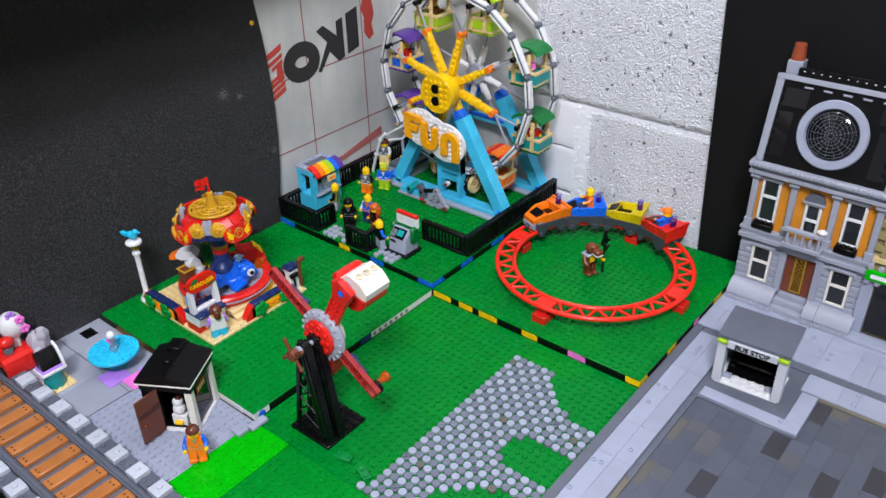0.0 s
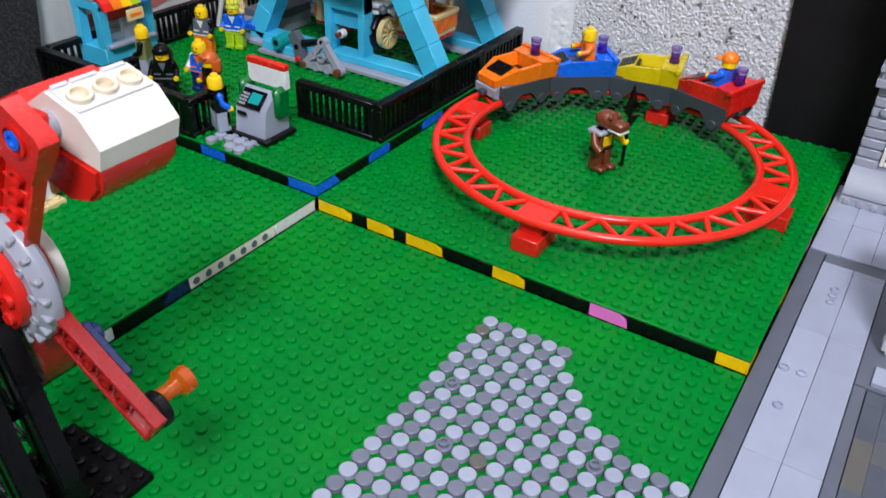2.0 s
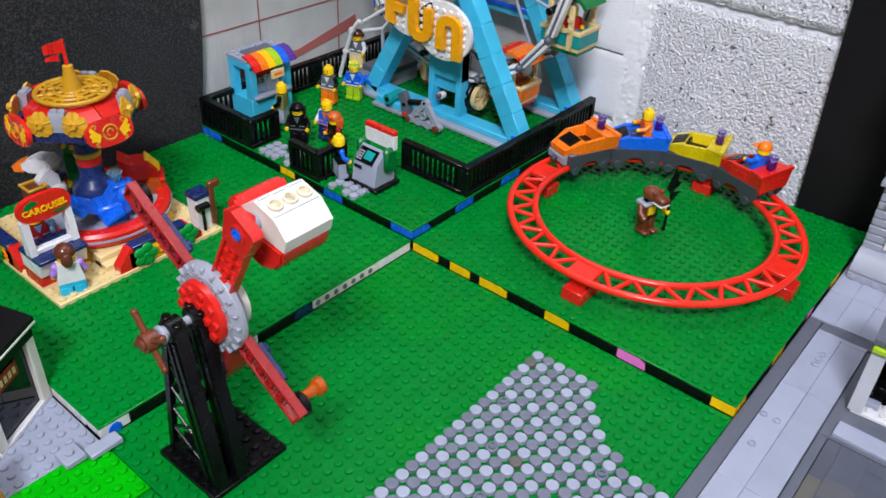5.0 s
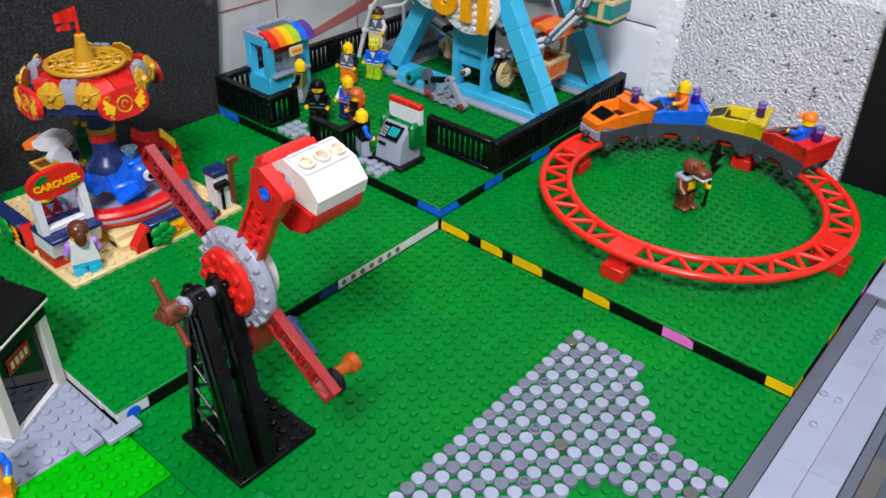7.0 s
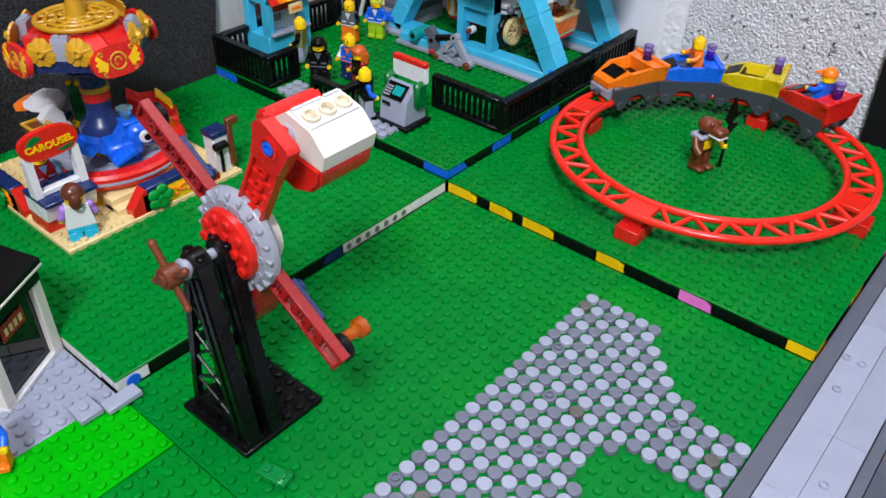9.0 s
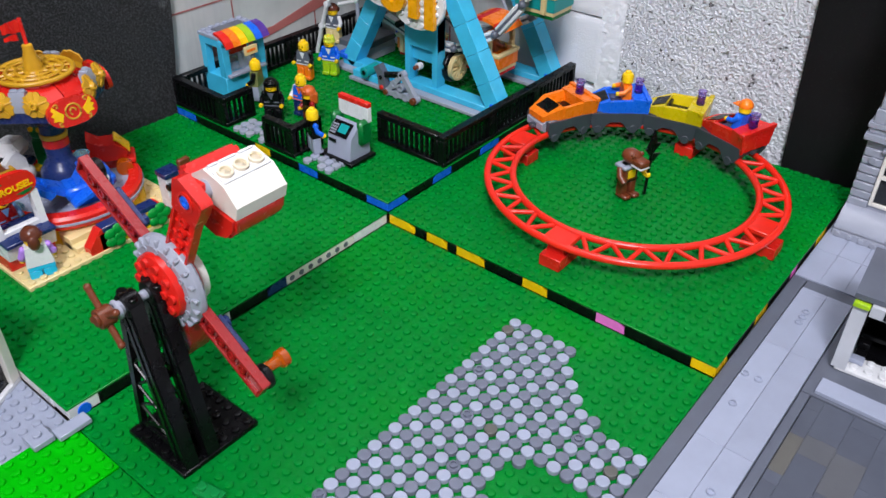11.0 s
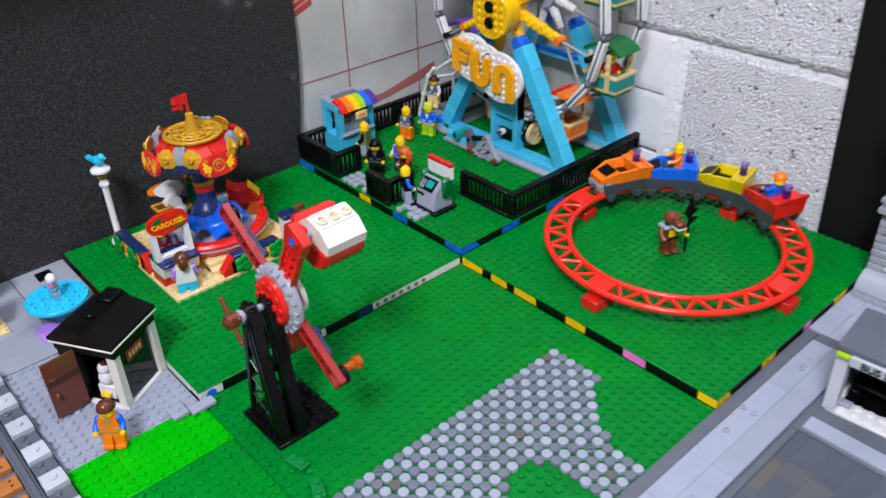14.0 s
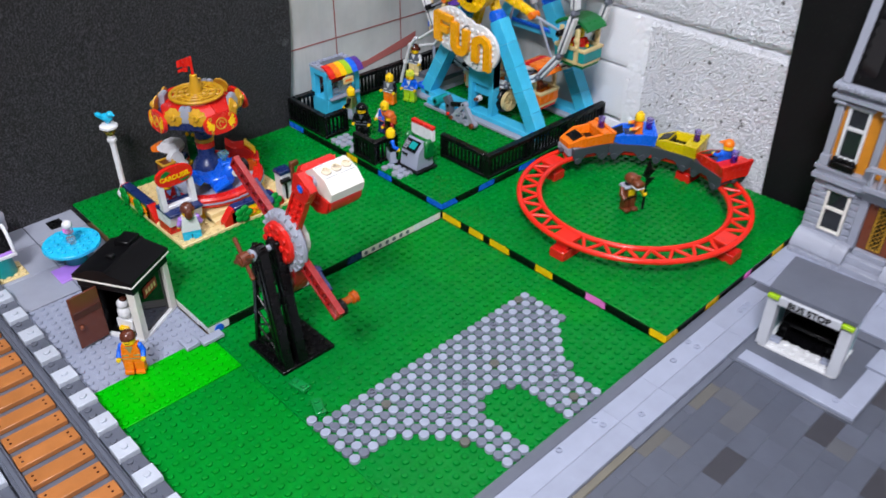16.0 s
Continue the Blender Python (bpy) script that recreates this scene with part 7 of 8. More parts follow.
for k in range(4):
    part("sign_bar", Shape().box(2.93, -1.0 + k * 0.5, 4.2, 2.98, -0.7 + k * 0.5, 4.7, 0.01), TAN, stall, "pale bar of figures")
dx = turn(0, 0, 65, (-1.0, -3.3, 0.4))
door = part("stall_door", Shape().box(-3.2, -0.12, 0.0, 0.0, 0.12, 5.6, 0.05, 0, dx), clear_plastic("brown_glass", (0.17, 0.05, 0.03, 1), 0.05, 0.25), stall, "open brown translucent door")
part("door_band", Shape().box(-3.1, -0.15, 3.2, -0.1, 0.15, 3.9, 0.03, 0, dx), DKBROWN, door, "dark band across the door")
part("door_knob", Shape().ball(-2.6, -0.3, 2.3, 0.25, seg=10, xf=dx), BROWN, door)
s = Shape().box(-0.9, -0.5, 0.0, 0.9, 0.5, 1.6, 0.1).ball(0, 0, 2.3, 0.75, 0.7, 0.85, 14).ball(0, 0, 3.3, 0.62, seg=12).ball(0.1, 0.05, 3.85, 0.4, 0.4, 0.26, 10, 1).box(-0.5, -0.9, 0.5, 0.5, -0.4, 0.9, 0.08, 2)
solid("toy_figure", s, [WHITE, DKBROWN, YELLOW], (-6.0, -37.4, 0.3), 30, "white round toy figure standing in the stall", "toy figure", "toy figures")
toy_figure("toy builder in orange vest with brown cap hair", (0.05, -39.65, 0.31), 52, ORANGE, ORANGE, HAIR_BROWN, "cap", arms=BLUE, trim=DKTAN)

# ---- round table and odd toys on the tiled square ----
table = thing("round_table", (-21.4, -36.2, 0.1), label="bright blue round studded table with a clear ornament", category="table")
part("table_leg", Shape().cyl(0, 0, 0, 1.2, 2.2, "z", 16), TEAL, table)
s = Shape().cyl(0, 0, 2.2, 3.05, 0.4, "z", 36)
for i in range(-4, 4):
    for j in range(-4, 4):
        if (i + 0.5) ** 2 + (j + 0.5) ** 2 < 7:
            s.stud(i + 0.5, j + 0.5, 2.6)
part("tabletop", s, MEDBLUE, table)
part("ornament", Shape().cyl(0.3, 0, 2.6, 0.5, 0.8, "z", 12).cyl(0.3, 0, 3.4, 0.3, 0.6, "z", 12).cyl(0.3, 0, 4.0, 0.5, 0.4, "z", 12), CLEAR, table, "clear stacked ornament")
part("ornament_bead", Shape().ball(0.0, -0.1, 4.2, 0.45, seg=10), PINK, table, "pink bead")
part("ornament_top", Shape().ball(0.3, 0, 5.0, 0.55, seg=12), WHITE, table, "white ball")
for x, y, w, m, nm in ((-21.2, -39.2, 3.0, LAVENDER, "lavender"), (-18.3, -37.6, 2.6, PINK, "pink"), (-18.6, -35.2, 3.0, LAVENDER, "lavender")):
    solid("floor_tile", Shape().box(0, 0, 0, w, w, 0.2, 0.05), m, (x, y, 0.12), 0, nm + " square tile lying on the grey paving", "tile", "loose tiles")
stand = thing("flower_cart", (-30.4, -43.4, 0.12), label="red cart with a white dome and pink flowers", category="cart")
part("cart_body", Shape().prism([(-2.0, 0.3), (1.2, 0.3), (1.4, 0.8), (1.2, 2.6), (0.8, 3.0), (-2.0, 3.0)], -2.8, 1.0, "y"), RED, stand)
part("cart_base", Shape().box(-1.8, -2.6, 0.0, 1.0, 0.8, 0.32, 0.05), BLACK, stand)
part("stem", Shape().cyl(-1.0, 0.1, 3.0, 0.6, 1.6, "z", 14), WHITE, stand, "white stem")
part("dome", Shape().ball(-1.0, 0.2, 6.0, 1.4, 1.55, 1.8, 20), WHITE, stand, "white dome")
part("red_bonnet", Shape().ball(-0.2, -1.3, 4.6, 0.9, 1.0, 0.75, 14), RED, stand, "round red bonnet")
part("teal_foot", Shape().cyl(-0.2, -1.3, 3.0, 0.6, 0.9, "z", 14), CLEAR_BLUE, stand, "pale clear foot")
for x, y, z, m in ((0.2, 0.9, 6.9, PINK), (0.3, 1.2, 5.5, PINK), (-0.3, 0.2, 7.6, LAVENDER)):
    fl = Shape()
    for i in range(5):
        fl.ball(x, y + 0.36 * math.cos(i * 1.2566), z + 0.36 * math.sin(i * 1.2566), 0.2, 0.3, 0.3, 8)
    part("flower", fl, m, stand)
part("wheel", Shape().cyl(0.2, -3.0, 0.9, 0.9, 0.5, "y", 18), BLACK, stand)
cry = thing("crystal_toy", (-29.6, -41.4, 0.12), label="clear grey crystal toy with lilac skirt", category="toy")
part("crystal", Shape().ball(0, 0, 3.2, 1.6, 1.4, 1.7, 6).ball(0.9, 0.3, 4.6, 0.9, 0.9, 1.0, 5).ball(-0.7, -0.3, 1.6, 1.3, 1.2, 1.4, 6).ball(0.9, -0.6, 2.0, 0.9, 0.9, 1.3, 5), clear_plastic("milky_crystal", (0.72, 0.7, 0.8, 1), 0.12, 0.45), cry)
part("skirt", Shape().lathe([(1.0, 0), (0.7, 0.8), (0.3, 1.4)], 0.9, -0.8, 0, 12), LAVENDER, cry, "lilac skirt")
cart = thing("black_carriage", (-24.2, -42.9, 0.12), 0, "small black seat on a white plate over a teal drum", "carriage")
cart.scale = (0.8, 0.8, 0.9)
part("drum", Shape().lathe([(1.5, 0.2), (1.6, 0.5), (1.35, 2.2), (1.5, 2.7)], 0, 0, 0, 24), TEAL, cart, "teal drum")
part("cream_plate", Shape().brick(-1.9, -1.6, 0, 4, 4, 0.2), TAN, cart, "cream studded plate")
part("white_plate", Shape().box(-1.7, -1.9, 2.7, 1.4, 1.9, 3.1, 0.06), WHITE, cart, "white plate")
part("pad", Shape().box(-1.5, -1.7, 3.1, 1.2, 1.7, 3.3, 0.05), LAVENDER, cart, "lavender pad")
part("seat_back", Shape().prism([(-1.4, 3.3), (0.7, 3.3), (0.1, 4.6), (-0.9, 5.6), (-1.5, 5.4)], -1.4, 1.5, "y"), BLACK, cart, "black curved seat")
part("side_arm", Shape().tube([(1.1, 1.65, 3.2), (0.9, 1.65, 4.6), (0.2, 1.65, 5.7), (-0.8, 1.65, 6.2)], 0.24, 8), WHITE, cart, "white curved arm")

# ---- bus shelter ----
bus = thing("bus_shelter", (41.85, 9.35, 0.14), 4, label="grey roofed toy bus shelter with clear sides", category="bus shelter")
part("shelter_base", Shape().box(-3.7, -2.62, 0, 3.7, 2.6, 0.3, 0.05).studs(-3, -2.55, 6, 2, 0.3), WHITE, bus, "white studded base")
for x in (-3.45, 3.45):
    part("post", Shape().prism([(-2.7, 0.3), (-1.5, 0.3), (-1.4, 6.2), (-2.6, 6.2)], x - 0.5, x + 0.5, "x"), SHELTER_WHITE, bus, "white post")
    part("side_pane", Shape().box(x - 0.1, -1.4, 0.3, x + 0.1, 2.55, 6.4, 0.03), PANE_BLUE, bus, "clear pale blue side pane")
    part("corner_tile", Shape().box(x - 0.55, -2.95, 6.0, x + 0.55, -2.5, 6.4, 0.05), LIME, bus, "lime corner tile")
part("back_panel", Shape().box(-3.3, 2.1, 0.3, 3.3, 2.5, 6.2, 0.05), SHED_BLACK, bus, "black rear panel")
part("inner_floor", Shape().box(-2.9, -0.7, 0.3, 2.9, 2.1, 0.42, 0.03), BLACK, bus, "dark floor")
part("bench_seat", Shape().box(-2.8, 0.2, 1.5, 2.8, 2.0, 1.9, 0.06), BLACK, bus, "black bench")
for x in (-2.4, 2.4):
    part("bench_leg", Shape().box(x - 0.4, -0.4, 0.42, x + 0.4, 1.8, 1.5, 0.05).box(x - 0.4, -1.3, 0.42, x + 0.4, -0.4, 0.75, 0.05), BLACK, bus)
for x in (-2.55, 2.55):
    part("floor_tile", Shape().box(x - 0.55, -1.75, 0.42, x + 0.55, -1.1, 0.85, 0.04), PALE, bus, "pale grey tile inside the shelter")
n = 10
arc = [(-2.62 + 5.87 * i / n, 7.45 - 0.5 * (1 - i / n) ** 2) for i in range(n + 1)]
rf = Shape().prism(arc + [(y, z - 0.42) for y, z in arc[::-1]], -4.1, 4.1, "x")
part("roof", rf, DGREY, bus, "curved dark grey roof")
fas = part("fascia", Shape().box(-2.85, -2.95, 5.6, 2.85, -2.5, 6.5, 0.04), SHELTER_WHITE, bus, "white name board")
tx = lettering("BUS STOP", 0.9, 0.06)
part("sign_words", Shape().add([(v[0], v[1] - 2.97, v[2] + 6.02) for v in tx.v], tx.f), BLACK, fas, "black words BUS STOP")

# ---- bank building ----
BY = 26.0
bank = thing("bank_building", (32.5, BY, 0.3), label="grey and ochre toy bank with a round attic window", category="building")
bank.scale = (1, 1, 1.03)


def window(x0, x1, z0, z1, split, name_mat, parent, lab, y=0.0):
    w = part("window", Shape().box(x0, y - 0.15, z0, x0 + 0.32, y + 0.4, z1, 0.04).box(x1 - 0.32, y - 0.15, z0, x1, y + 0.4, z1, 0.04)
             .box(x0 + 0.32, y - 0.15, z0, x1 - 0.32, y + 0.4, z0 + 0.3, 0.04).box(x0 + 0.32, y - 0.15, z1 - 0.3, x1 - 0.32, y + 0.4, z1, 0.04)
             .box(x0 + 0.32, y - 0.12, split - 0.18, x1 - 0.32, y + 0.38, split + 0.18, 0.04), name_mat, parent, lab)
    part("pane", Shape().box(x0 + 0.3, y + 0.12, z0 + 0.25, x1 - 0.3, y + 0.2, split - 0.1, 0.01), WINDOW, w, "dark glass pane")
    part("pane", Shape().box(x0 + 0.3, y + 0.12, split + 0.1, x1 - 0.3, y + 0.2, z1 - 0.25, 0.01), WINDOW, w, "dark glass pane")
    part("sill", Shape().box(x0 - 0.3, y - 0.5, z1, x1 + 0.3, y + 0.3, z1 + 0.3, 0.04), LGREY, w, "grey lintel")
    return w


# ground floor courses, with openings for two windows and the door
# solid black block stands in for the shade inside the rooms
part("interior", Shape().box(0.4, 2.4, 0, 15.6, 6.6, 29, 0.05), BLACK, bank, "black block in place of the unlit rooms inside")
GF = [(0.0, 1.75), (4.35, 6.0), (10.0, 11.75), (14.35, 16.0)]
ZG = [2.4 + 0.8 * k for k in range(8)]
for k, z in enumerate(ZG):
    for x0, x1 in GF:
        g = 0.0 if k % 2 == 0 else 0.06
        course = Shape().box(x0 + 0.02, -0.05 + g, z + 0.03, x1 - 0.02, 1.0, z + 0.77, 0.10)
        part("course_brick", course, LGREY, bank)
for x, z in ((0.9, 7.0), (5.0, 4.6), (11.0, 7.0), (15.2, 4.6)):
    part("wall_stud", Shape().cyl(x, -0.25, z, 0.3, 0.25, "y", 12), LGREY, bank)
part("pier", Shape().box(5.3, -0.2, 2.2, 6.2, 1.0, 8.8, 0.08), LGREY, bank)
part("pier", Shape().box(9.9, -0.2, 2.2, 10.8, 1.0, 8.8, 0.08), LGREY, bank)
for x0, x1 in ((1.7, 4.4), (11.7, 14.4)):
    part("spandrel", Shape().box(x0, 0.05, 2.2, x1, 1.0, 2.9, 0.06), LGREY, bank)
    part("spandrel", Shape().box(x0, 0.05, 8.0, x1, 1.0, 8.8, 0.06), LGREY, bank)
    window(x0 + 0.05, x1 - 0.05, 2.9, 8.0, 5.7, CREAM, bank, "white framed ground floor window", 0.0)
for x0, x1 in ((0.0, 6.0), (10.0, 16.0)):
    prof = [(-2.05, 0.0), (0.6, 0.0), (0.6, 2.5), (-0.2, 2.5), (-0.55, 2.42), (-1.1, 2.1), (-1.55, 1.65), (-1.85, 1.15), (-1.95, 0.9), (-1.95, 0.82), (-1.8, 0.78), (-1.8, 0.7), (-2.05, 0.66)]
    ends = (x0, x0 + 4.4, x1) if x0 < 5 else (x0, x0 + 1.6, x1)
    for e0, e1 in zip(ends[:-1], ends[1:]):
        grow = 0.12 if e1 - e0 < 2 else 0.0
        ft = part("base_slope", Shape().prism([(y - grow, z + grow * 0.6) for y, z in prof], e0 + 0.02, e1 - 0.02, "x"), LGREY, bank, "curved grey base course")
        for i in range(int(round(e1 - e0))):
            part("base_stud", Shape().cyl(e0 + i + 0.5, -2.2 - grow, 0.36, 0.25, 0.18, "y", 10), LGREY, ft)
part("step", Shape().box(5.9, -1.9, 0, 10.1, 1.0, 0.8, 0.06), LGREY, bank, "grey door step")
part("step", Shape().box(5.9, -0.9, 0.8, 10.1, 1.0, 1.6, 0.06), LGREY, bank, "grey door step")
part("step", Shape().box(6.2, -0.2, 1.6, 9.8, 1.0, 2.3, 0.06), LGREY, bank, "grey door step")
dr = part("bank_door", Shape().box(6.2, 0.4, 2.3, 9.9, 0.8, 8.2, 0.06), BROWN, bank, "reddish brown double door")
lat = Shape()
for k in range(8):
    z = 2.95 + k * 0.58
    for x in (7.72, 8.28):
        lat.tube([(x - 0.27, 0.33, z + 0.29), (x, 0.33, z), (x + 0.27, 0.33, z + 0.29), (x, 0.33, z + 0.58)], 0.05, 5, closed=True)
for x in (7.3, 7.42, 8.58, 8.7):
    lat.tube([(x, 0.33, 2.65), (x, 0.33, 7.7)], 0.045, 5)
for z in (2.65, 2.8, 7.55, 7.7):
    lat.tube([(7.3, 0.33, z), (8.7, 0.33, z)], 0.045, 5)
part("door_panel", Shape().box(7.2, 0.34, 2.5, 8.8, 0.45, 7.8, 0.02), BLACK, dr, "black door panel")
part("door_lattice", lat, GOLD, dr, "golden door lattice")
part("door_lintel", Shape().box(6.0, -0.3, 8.1, 10.0, 1.0, 8.9, 0.06), LGREY, bank)
part("belt_course", Shape().box(-0.3, -0.6, 8.8, 16.3, 1.2, 9.4, 0.06).box(-0.1, -0.3, 9.4, 16.1, 1.2, 9.9, 0.06).box(-0.3, -0.5, 9.9, 16.3, 1.2, 10.4, 0.06), LGREY, bank, "grey belt course")
# upper floor
part("ochre_wall", Shape().box(0.3, 0.3, 10.4, 1.35, 1.0, 17.9, 0.02), OCHRE, bank, "ochre wall")
for x0, x1 in ((3.7, 7.0), (9.0, 11.7), (14.0, 15.7)):
    part("ochre_wall", Shape().box(x0, 0.3, 10.4, x1, 1.0, 17.9, 0.02), OCHRE, bank, "ochre wall")
for x0, x1, zt in ((1.3, 3.75, 17.3), (6.95, 9.05, 15.6), (11.65, 14.05, 17.3)):
    part("ochre_wall", Shape().box(x0, 0.32, 10.4, x1, 1.0, 11.4, 0.02), OCHRE, bank, "ochre wall")
    part("ochre_wall", Shape().box(x0, 0.32, zt + 0.28, x1, 1.0, 17.9, 0.02), OCHRE, bank, "ochre wall")
    window(x0 + 0.05, x1 - 0.05, 11.4, zt, 14.9 if zt > 16 else 13.3, WHITE, bank, "white framed upper window", 0.1)
for x in (1.2, 11.5):
    bx = Shape().box(x, -0.7, 10.5, x + 2.6, 0.1, 11.3, 0.08)
    for k in range(4):
        bx.ball(x + 0.4 + k * 0.6, -0.35, 11.5, 0.35, 0.3, 0.32, 8)
    part("flower_box", bx, BLACK, bank, "black flower box")
for x in (0.0, 4.85, 9.95, 14.95):
    part("column", Shape().box(x, -0.45, 10.4, x + 1.0, 0.6, 11.6, 0.06).box(x + 0.12, -0.3, 11.6, x + 0.88, 0.5, 17.2, 0.08).box(x - 0.1, -0.5, 17.2, x + 1.1, 0.6, 17.9, 0.06)
         .cyl(x - 0.12, -0.42, 17.5, 0.28, 1.24, "x", 12), LGREY, bank, "grey pilaster")
part("arch_head", Shape().prism([(1.25 * math.cos(i * math.pi / 10) + 8.0, 15.9 + 1.15 * math.sin(i * math.pi / 10)) for i in range(11)], -0.25, 0.35, "y"), DGREY, bank, "grey arched window head")
bal = part("balcony", Shape().box(5.6, -2.0, 9.9, 10.4, 0.0, 10.5, 0.06).box(5.6, -2.0, 12.1, 10.4, -1.4, 12.6, 0.06), LGREY, bank, "grey balcony")
for k in range(5):
    part("baluster", Shape().lathe([(0.2, 0), (0.3, 0.4), (0.16, 1.0), (0.2, 1.6)], 6.1 + k * 0.95, -1.7, 10.5, 10), LGREY, bal)
part("urn", Shape().ball(10.0, -1.6, 13.0, 0.45, seg=10).tube([(10.0 + 0.5 * math.cos(i * 0.5236), -1.6 + 0.5 * math.sin(i * 0.5236), 13.1) for i in range(12)], 0.12, 6, closed=True), WHITE, bank, "white rope finial")
part("cornice", Shape().box(-0.4, -0.9, 17.9, 16.4, 1.2, 18.4, 0.06).box(-0.2, -0.5, 18.4, 16.2, 1.2, 18.9, 0.06).box(-0.5, -1.1, 18.9, 16.5, 1.2, 19.6, 0.10), LGREY, bank, "grey cornice")
scallop = Shape().cyl(0, -1.28, 19.25, 0.25, 0.24, "y", 12).mesh("scallop", LGREY)
for k in range(32):
    part("scallop", scallop, None, bank, at=(-0.2 + k * 0.52, 0, 0))
# sloped attic: a plane rising back from the cornice
SL = 14
rx = turn(-SL, 0, 0, (0, -0.4, 19.6))
attic = part("attic_panel", Shape().box(0.9, 0.0, 0.0, 15.1, 0.5, 10.0, 0.05, 0, rx), SHED_BLACK, bank, "black sloping attic front")
for x in (0.0, 15.1):
    part("attic_edge", Shape().box(x, -0.25, 0.0, x + 0.9, 0.8, 10.4, 0.06, 0, rx), LGREY, bank, "grey attic edge")
part("attic_top", Shape().box(0.0, -0.3, 10.0, 16.0, 0.9, 10.6, 0.06, 0, rx), LGREY, bank, "grey ridge strip")
part("ridge_rail", Shape().box(2.0, 0.6, 10.6, 15.6, 1.2, 11.6, 0.06, 0, rx), BLACK, bank, "black ridge rail")
for k in range(13):
    part("rail_dot", Shape().box(2.6 + k, 0.55, 11.15, 2.82 + k, 0.62, 11.25, 0.01, 0, rx), WHITE, bank, "white dot on the rail")
for k in range(5):
    part("clip", Shape().box(3.4 + k * 2.2, -0.3, 9.4, 4.4 + k * 2.2, 0.02, 9.62, 0.04, 0, rx), LGREY, attic, "pale clip")
for x in (1.2, 14.5):
    for k in range(9):
        part("rivet", Shape().stud(0, 0, 0, 0, rx @ turn(90, 0, 0, (x, 0.0, 0.8 + k * 1.02)), 8), SHED_BLACK, attic)
for x0, x1, z0, z1 in ((1.3, 4.2, 7.0, 9.2), (12.4, 14.8, 7.0, 9.2), (1.2, 3.0, 1.0, 6.4), (12.8, 14.8, 0.8, 6.4)):
    part("attic_pane", Shape().box(x0, -0.12, z0, x1, 0.02, z1, 0.03, 0, rx), GLASS_DARK, attic, "smoked glass pane")
wc = rx @ Matrix.Translation((8.0, -0.35, 4.9))
ringw = part("round_window", Shape().lathe([(2.95, 0.0), (4.0, 0.0), (4.05, 0.3), (3.9, 0.55), (3.1, 0.55), (2.95, 0.3), (2.95, 0.0)], 0, 0, 0, 44, 0, "y", wc @ turn(0, 0, 180)), PALE, bank, "broad pale grey ring")
part("round_pane", Shape().lathe([(3.0, 0), (2.6, 0.35), (1.6, 0.65), (0.0, 0.75)], 0, 0.1, 0, 32, 0, "y", wc @ turn(0, 0, 180)), GLASS_DARK, ringw, "domed smoked glass")
web = Shape()
for r in (0.3, 0.7, 1.1, 1.5, 1.9, 2.3, 2.65):
    h_ = 0.80 - 0.075 * r * r * 0.72
    web.tube([(r * math.cos(i * math.pi / 16), -h_ - 0.12, r * math.sin(i * math.pi / 16)) for i in range(32)], 0.022, 5, closed=True, xf=wc)
for k in range(16):
    q = k * math.pi / 8
    web.tube([(r * math.cos(q), -(0.80 - 0.054 * r * r) - 0.12, r * math.sin(q)) for r in (0.3, 1.0, 1.7, 2.3, 2.7)], 0.022, 5, xf=wc)
part("window_tracery", web, DGREY, ringw, "pale web tracery")
bars = Shape()
for x in (-0.9, 0.9):
    bars.box(x - 0.15, -0.5, -2.7, x + 0.15, -0.35, 2.7, 0.03, 0, wc)
part("window_bars", bars, BLACK, ringw)
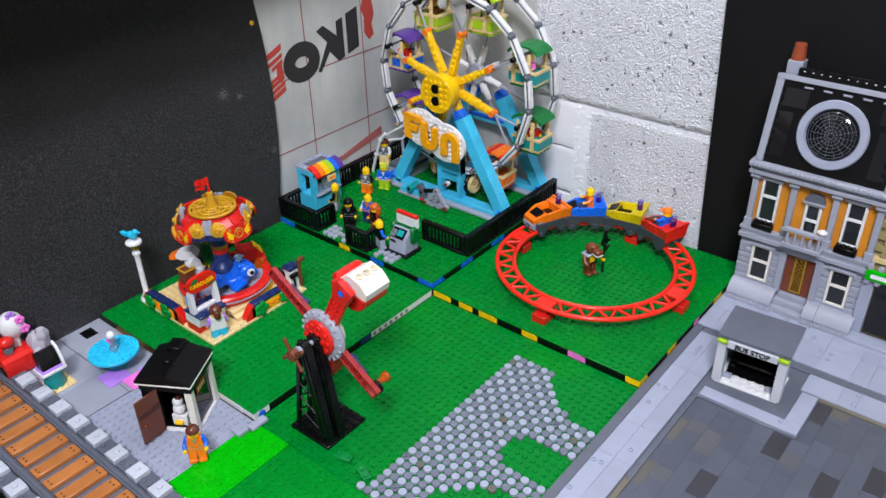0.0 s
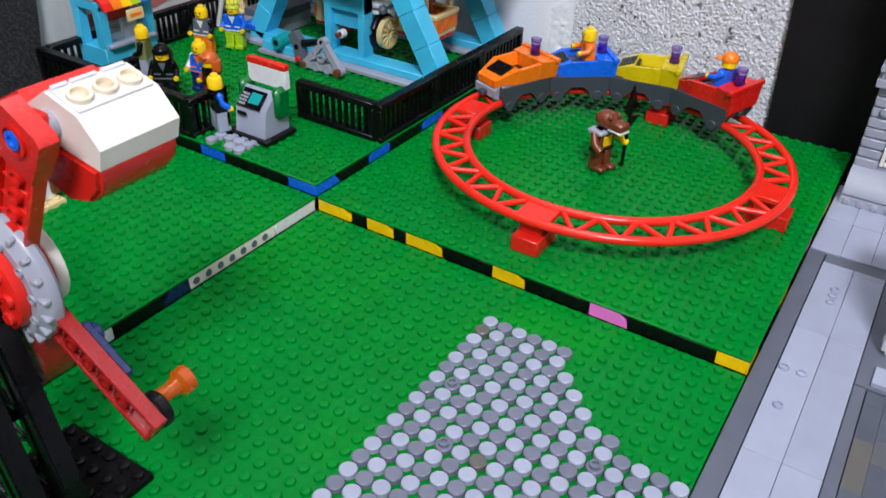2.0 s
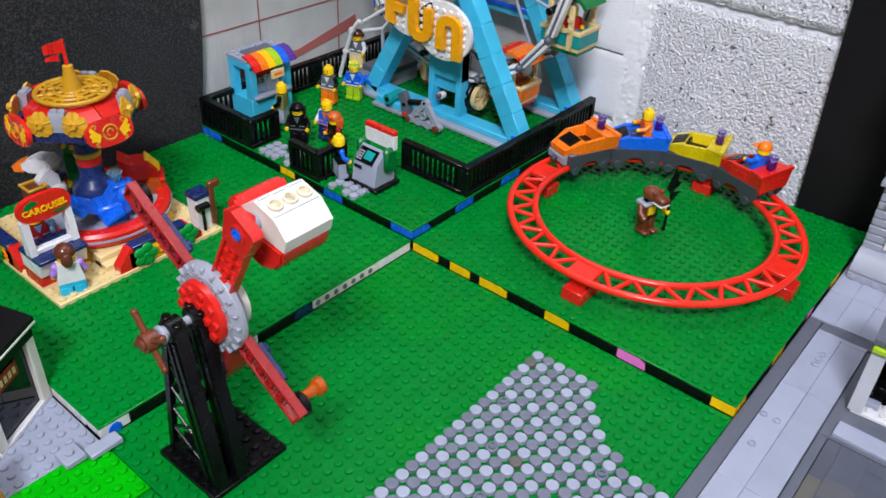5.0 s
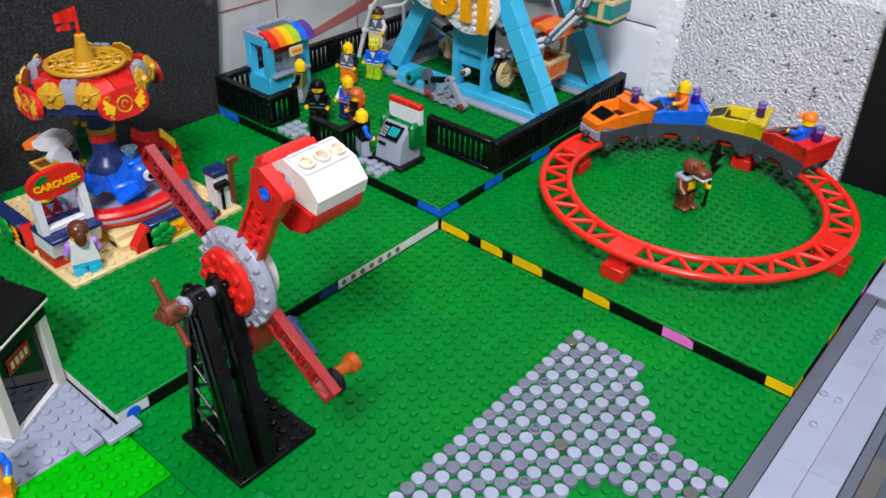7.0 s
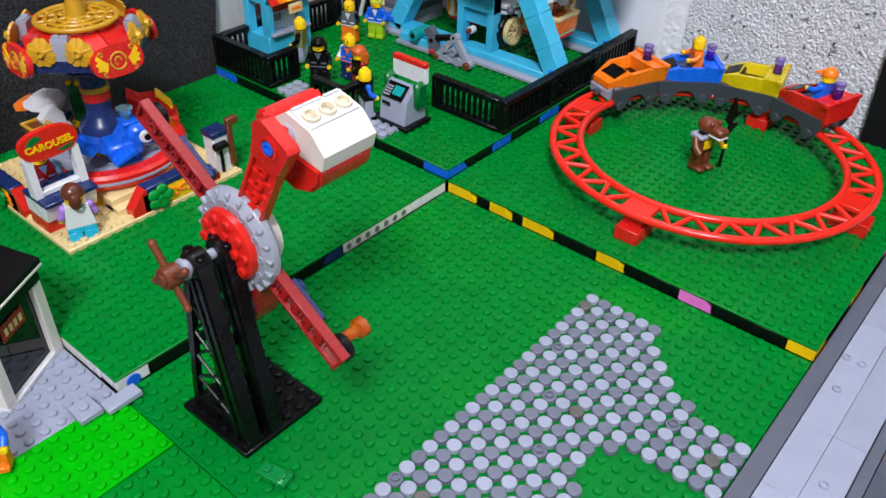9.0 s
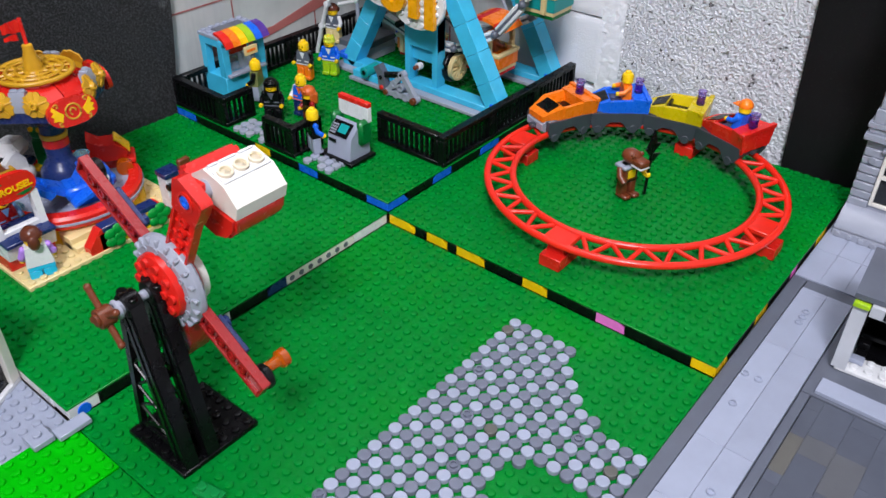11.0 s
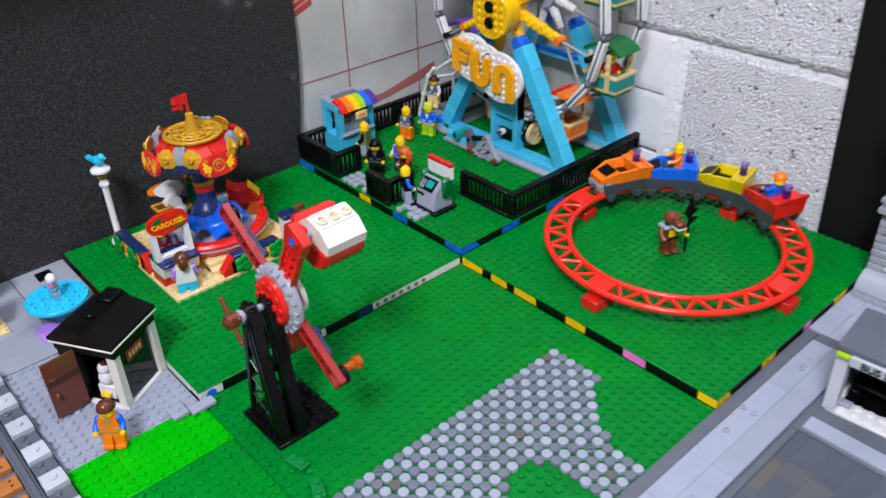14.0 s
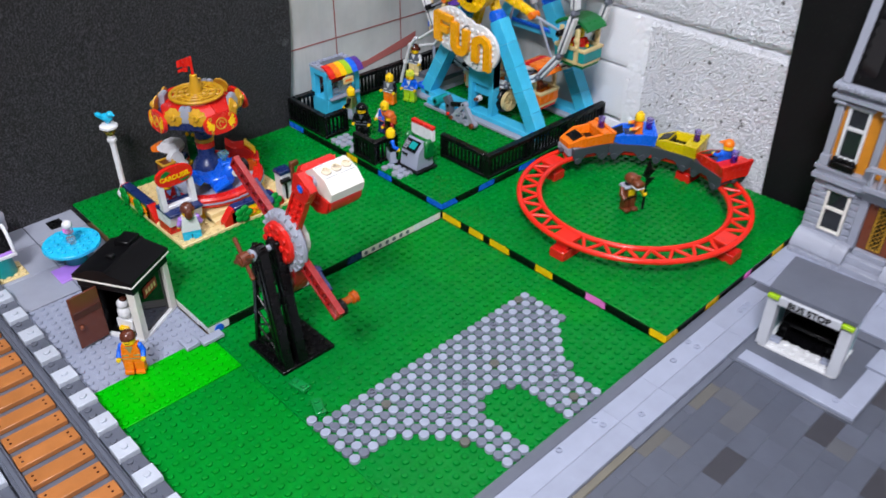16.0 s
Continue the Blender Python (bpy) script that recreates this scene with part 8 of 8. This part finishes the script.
part("chimney", Shape().box(0.4, 3.3, 28.6, 2.2, 5.1, 31.2, 0.08), LGREY, bank, "grey chimney")
part("chimney_pot", Shape().cyl(1.3, 4.2, 31.2, 0.85, 1.9, "z", 16, r2=0.7), plastic("terracotta", rgb(150, 70, 40), 0.4), bank, "terracotta chimney pot")
part("flank_wall", Shape().box(0.05, 1.0, 0, 0.45, 6.9, 19.6, 0.05).box(15.55, 1.0, 0, 15.95, 6.9, 19.6, 0.05), LGREY, bank, "grey flank wall")
part("roof_block", Shape().box(0.3, 3.2, 19.6, 15.7, 7.0, 28.9, 0.05), SHED_BLACK, bank, "black roof")

# neighbour shop
shop = thing("shop_building", (48.1, 26.2, 0.3), label="tan brick toy shop with a green name board", category="building")
for k in range(10):
    for i in range(6):
        x0 = i * 2 + (k % 2) * 1.0
        part("wall_brick", Shape().box(x0 + 0.03, 0.0, 10.6 + k * 0.8 + 0.02, x0 + 1.97, 1.0, 10.6 + k * 0.8 + 0.78, 0.06), DKTAN if (i + k) % 5 else TAN, shop)
part("wall_core", Shape().box(0.1, 0.5, 0, 14, 6.6, 24, 0.05), DKTAN, shop)
part("shop_pier", Shape().box(0.0, -0.6, 0, 1.4, 0.6, 8.6, 0.06), PALE, shop, "pale grey pier")
part("name_board", Shape().box(0.2, -1.4, 8.8, 8.0, -0.9, 10.2, 0.08), LIME_PLATE, shop, "green name board")
part("name_bar", Shape().box(0.8, -1.46, 9.2, 6.8, -1.39, 9.75, 0.02), WHITE, shop, "white bar of lettering")
part("brackets", Shape().cyl(0.5, -1.2, 8.5, 0.35, 0.5, "y", 12).cyl(1.7, -1.2, 8.5, 0.35, 0.5, "y", 12).cyl(0.5, -1.2, 10.5, 0.35, 0.5, "y", 12).cyl(1.7, -1.2, 10.5, 0.35, 0.5, "y", 12), LGREY, shop, "grey round brackets")
part("shop_window", Shape().box(1.6, -0.2, 0.8, 9, 0.2, 8.2, 0.04), GLASS_DARK, shop, "dark shop window")
part("door_step", Shape().box(0.0, -2.6, 0.0, 8, -0.6, 0.6, 0.05), PALE, shop, "pale step")
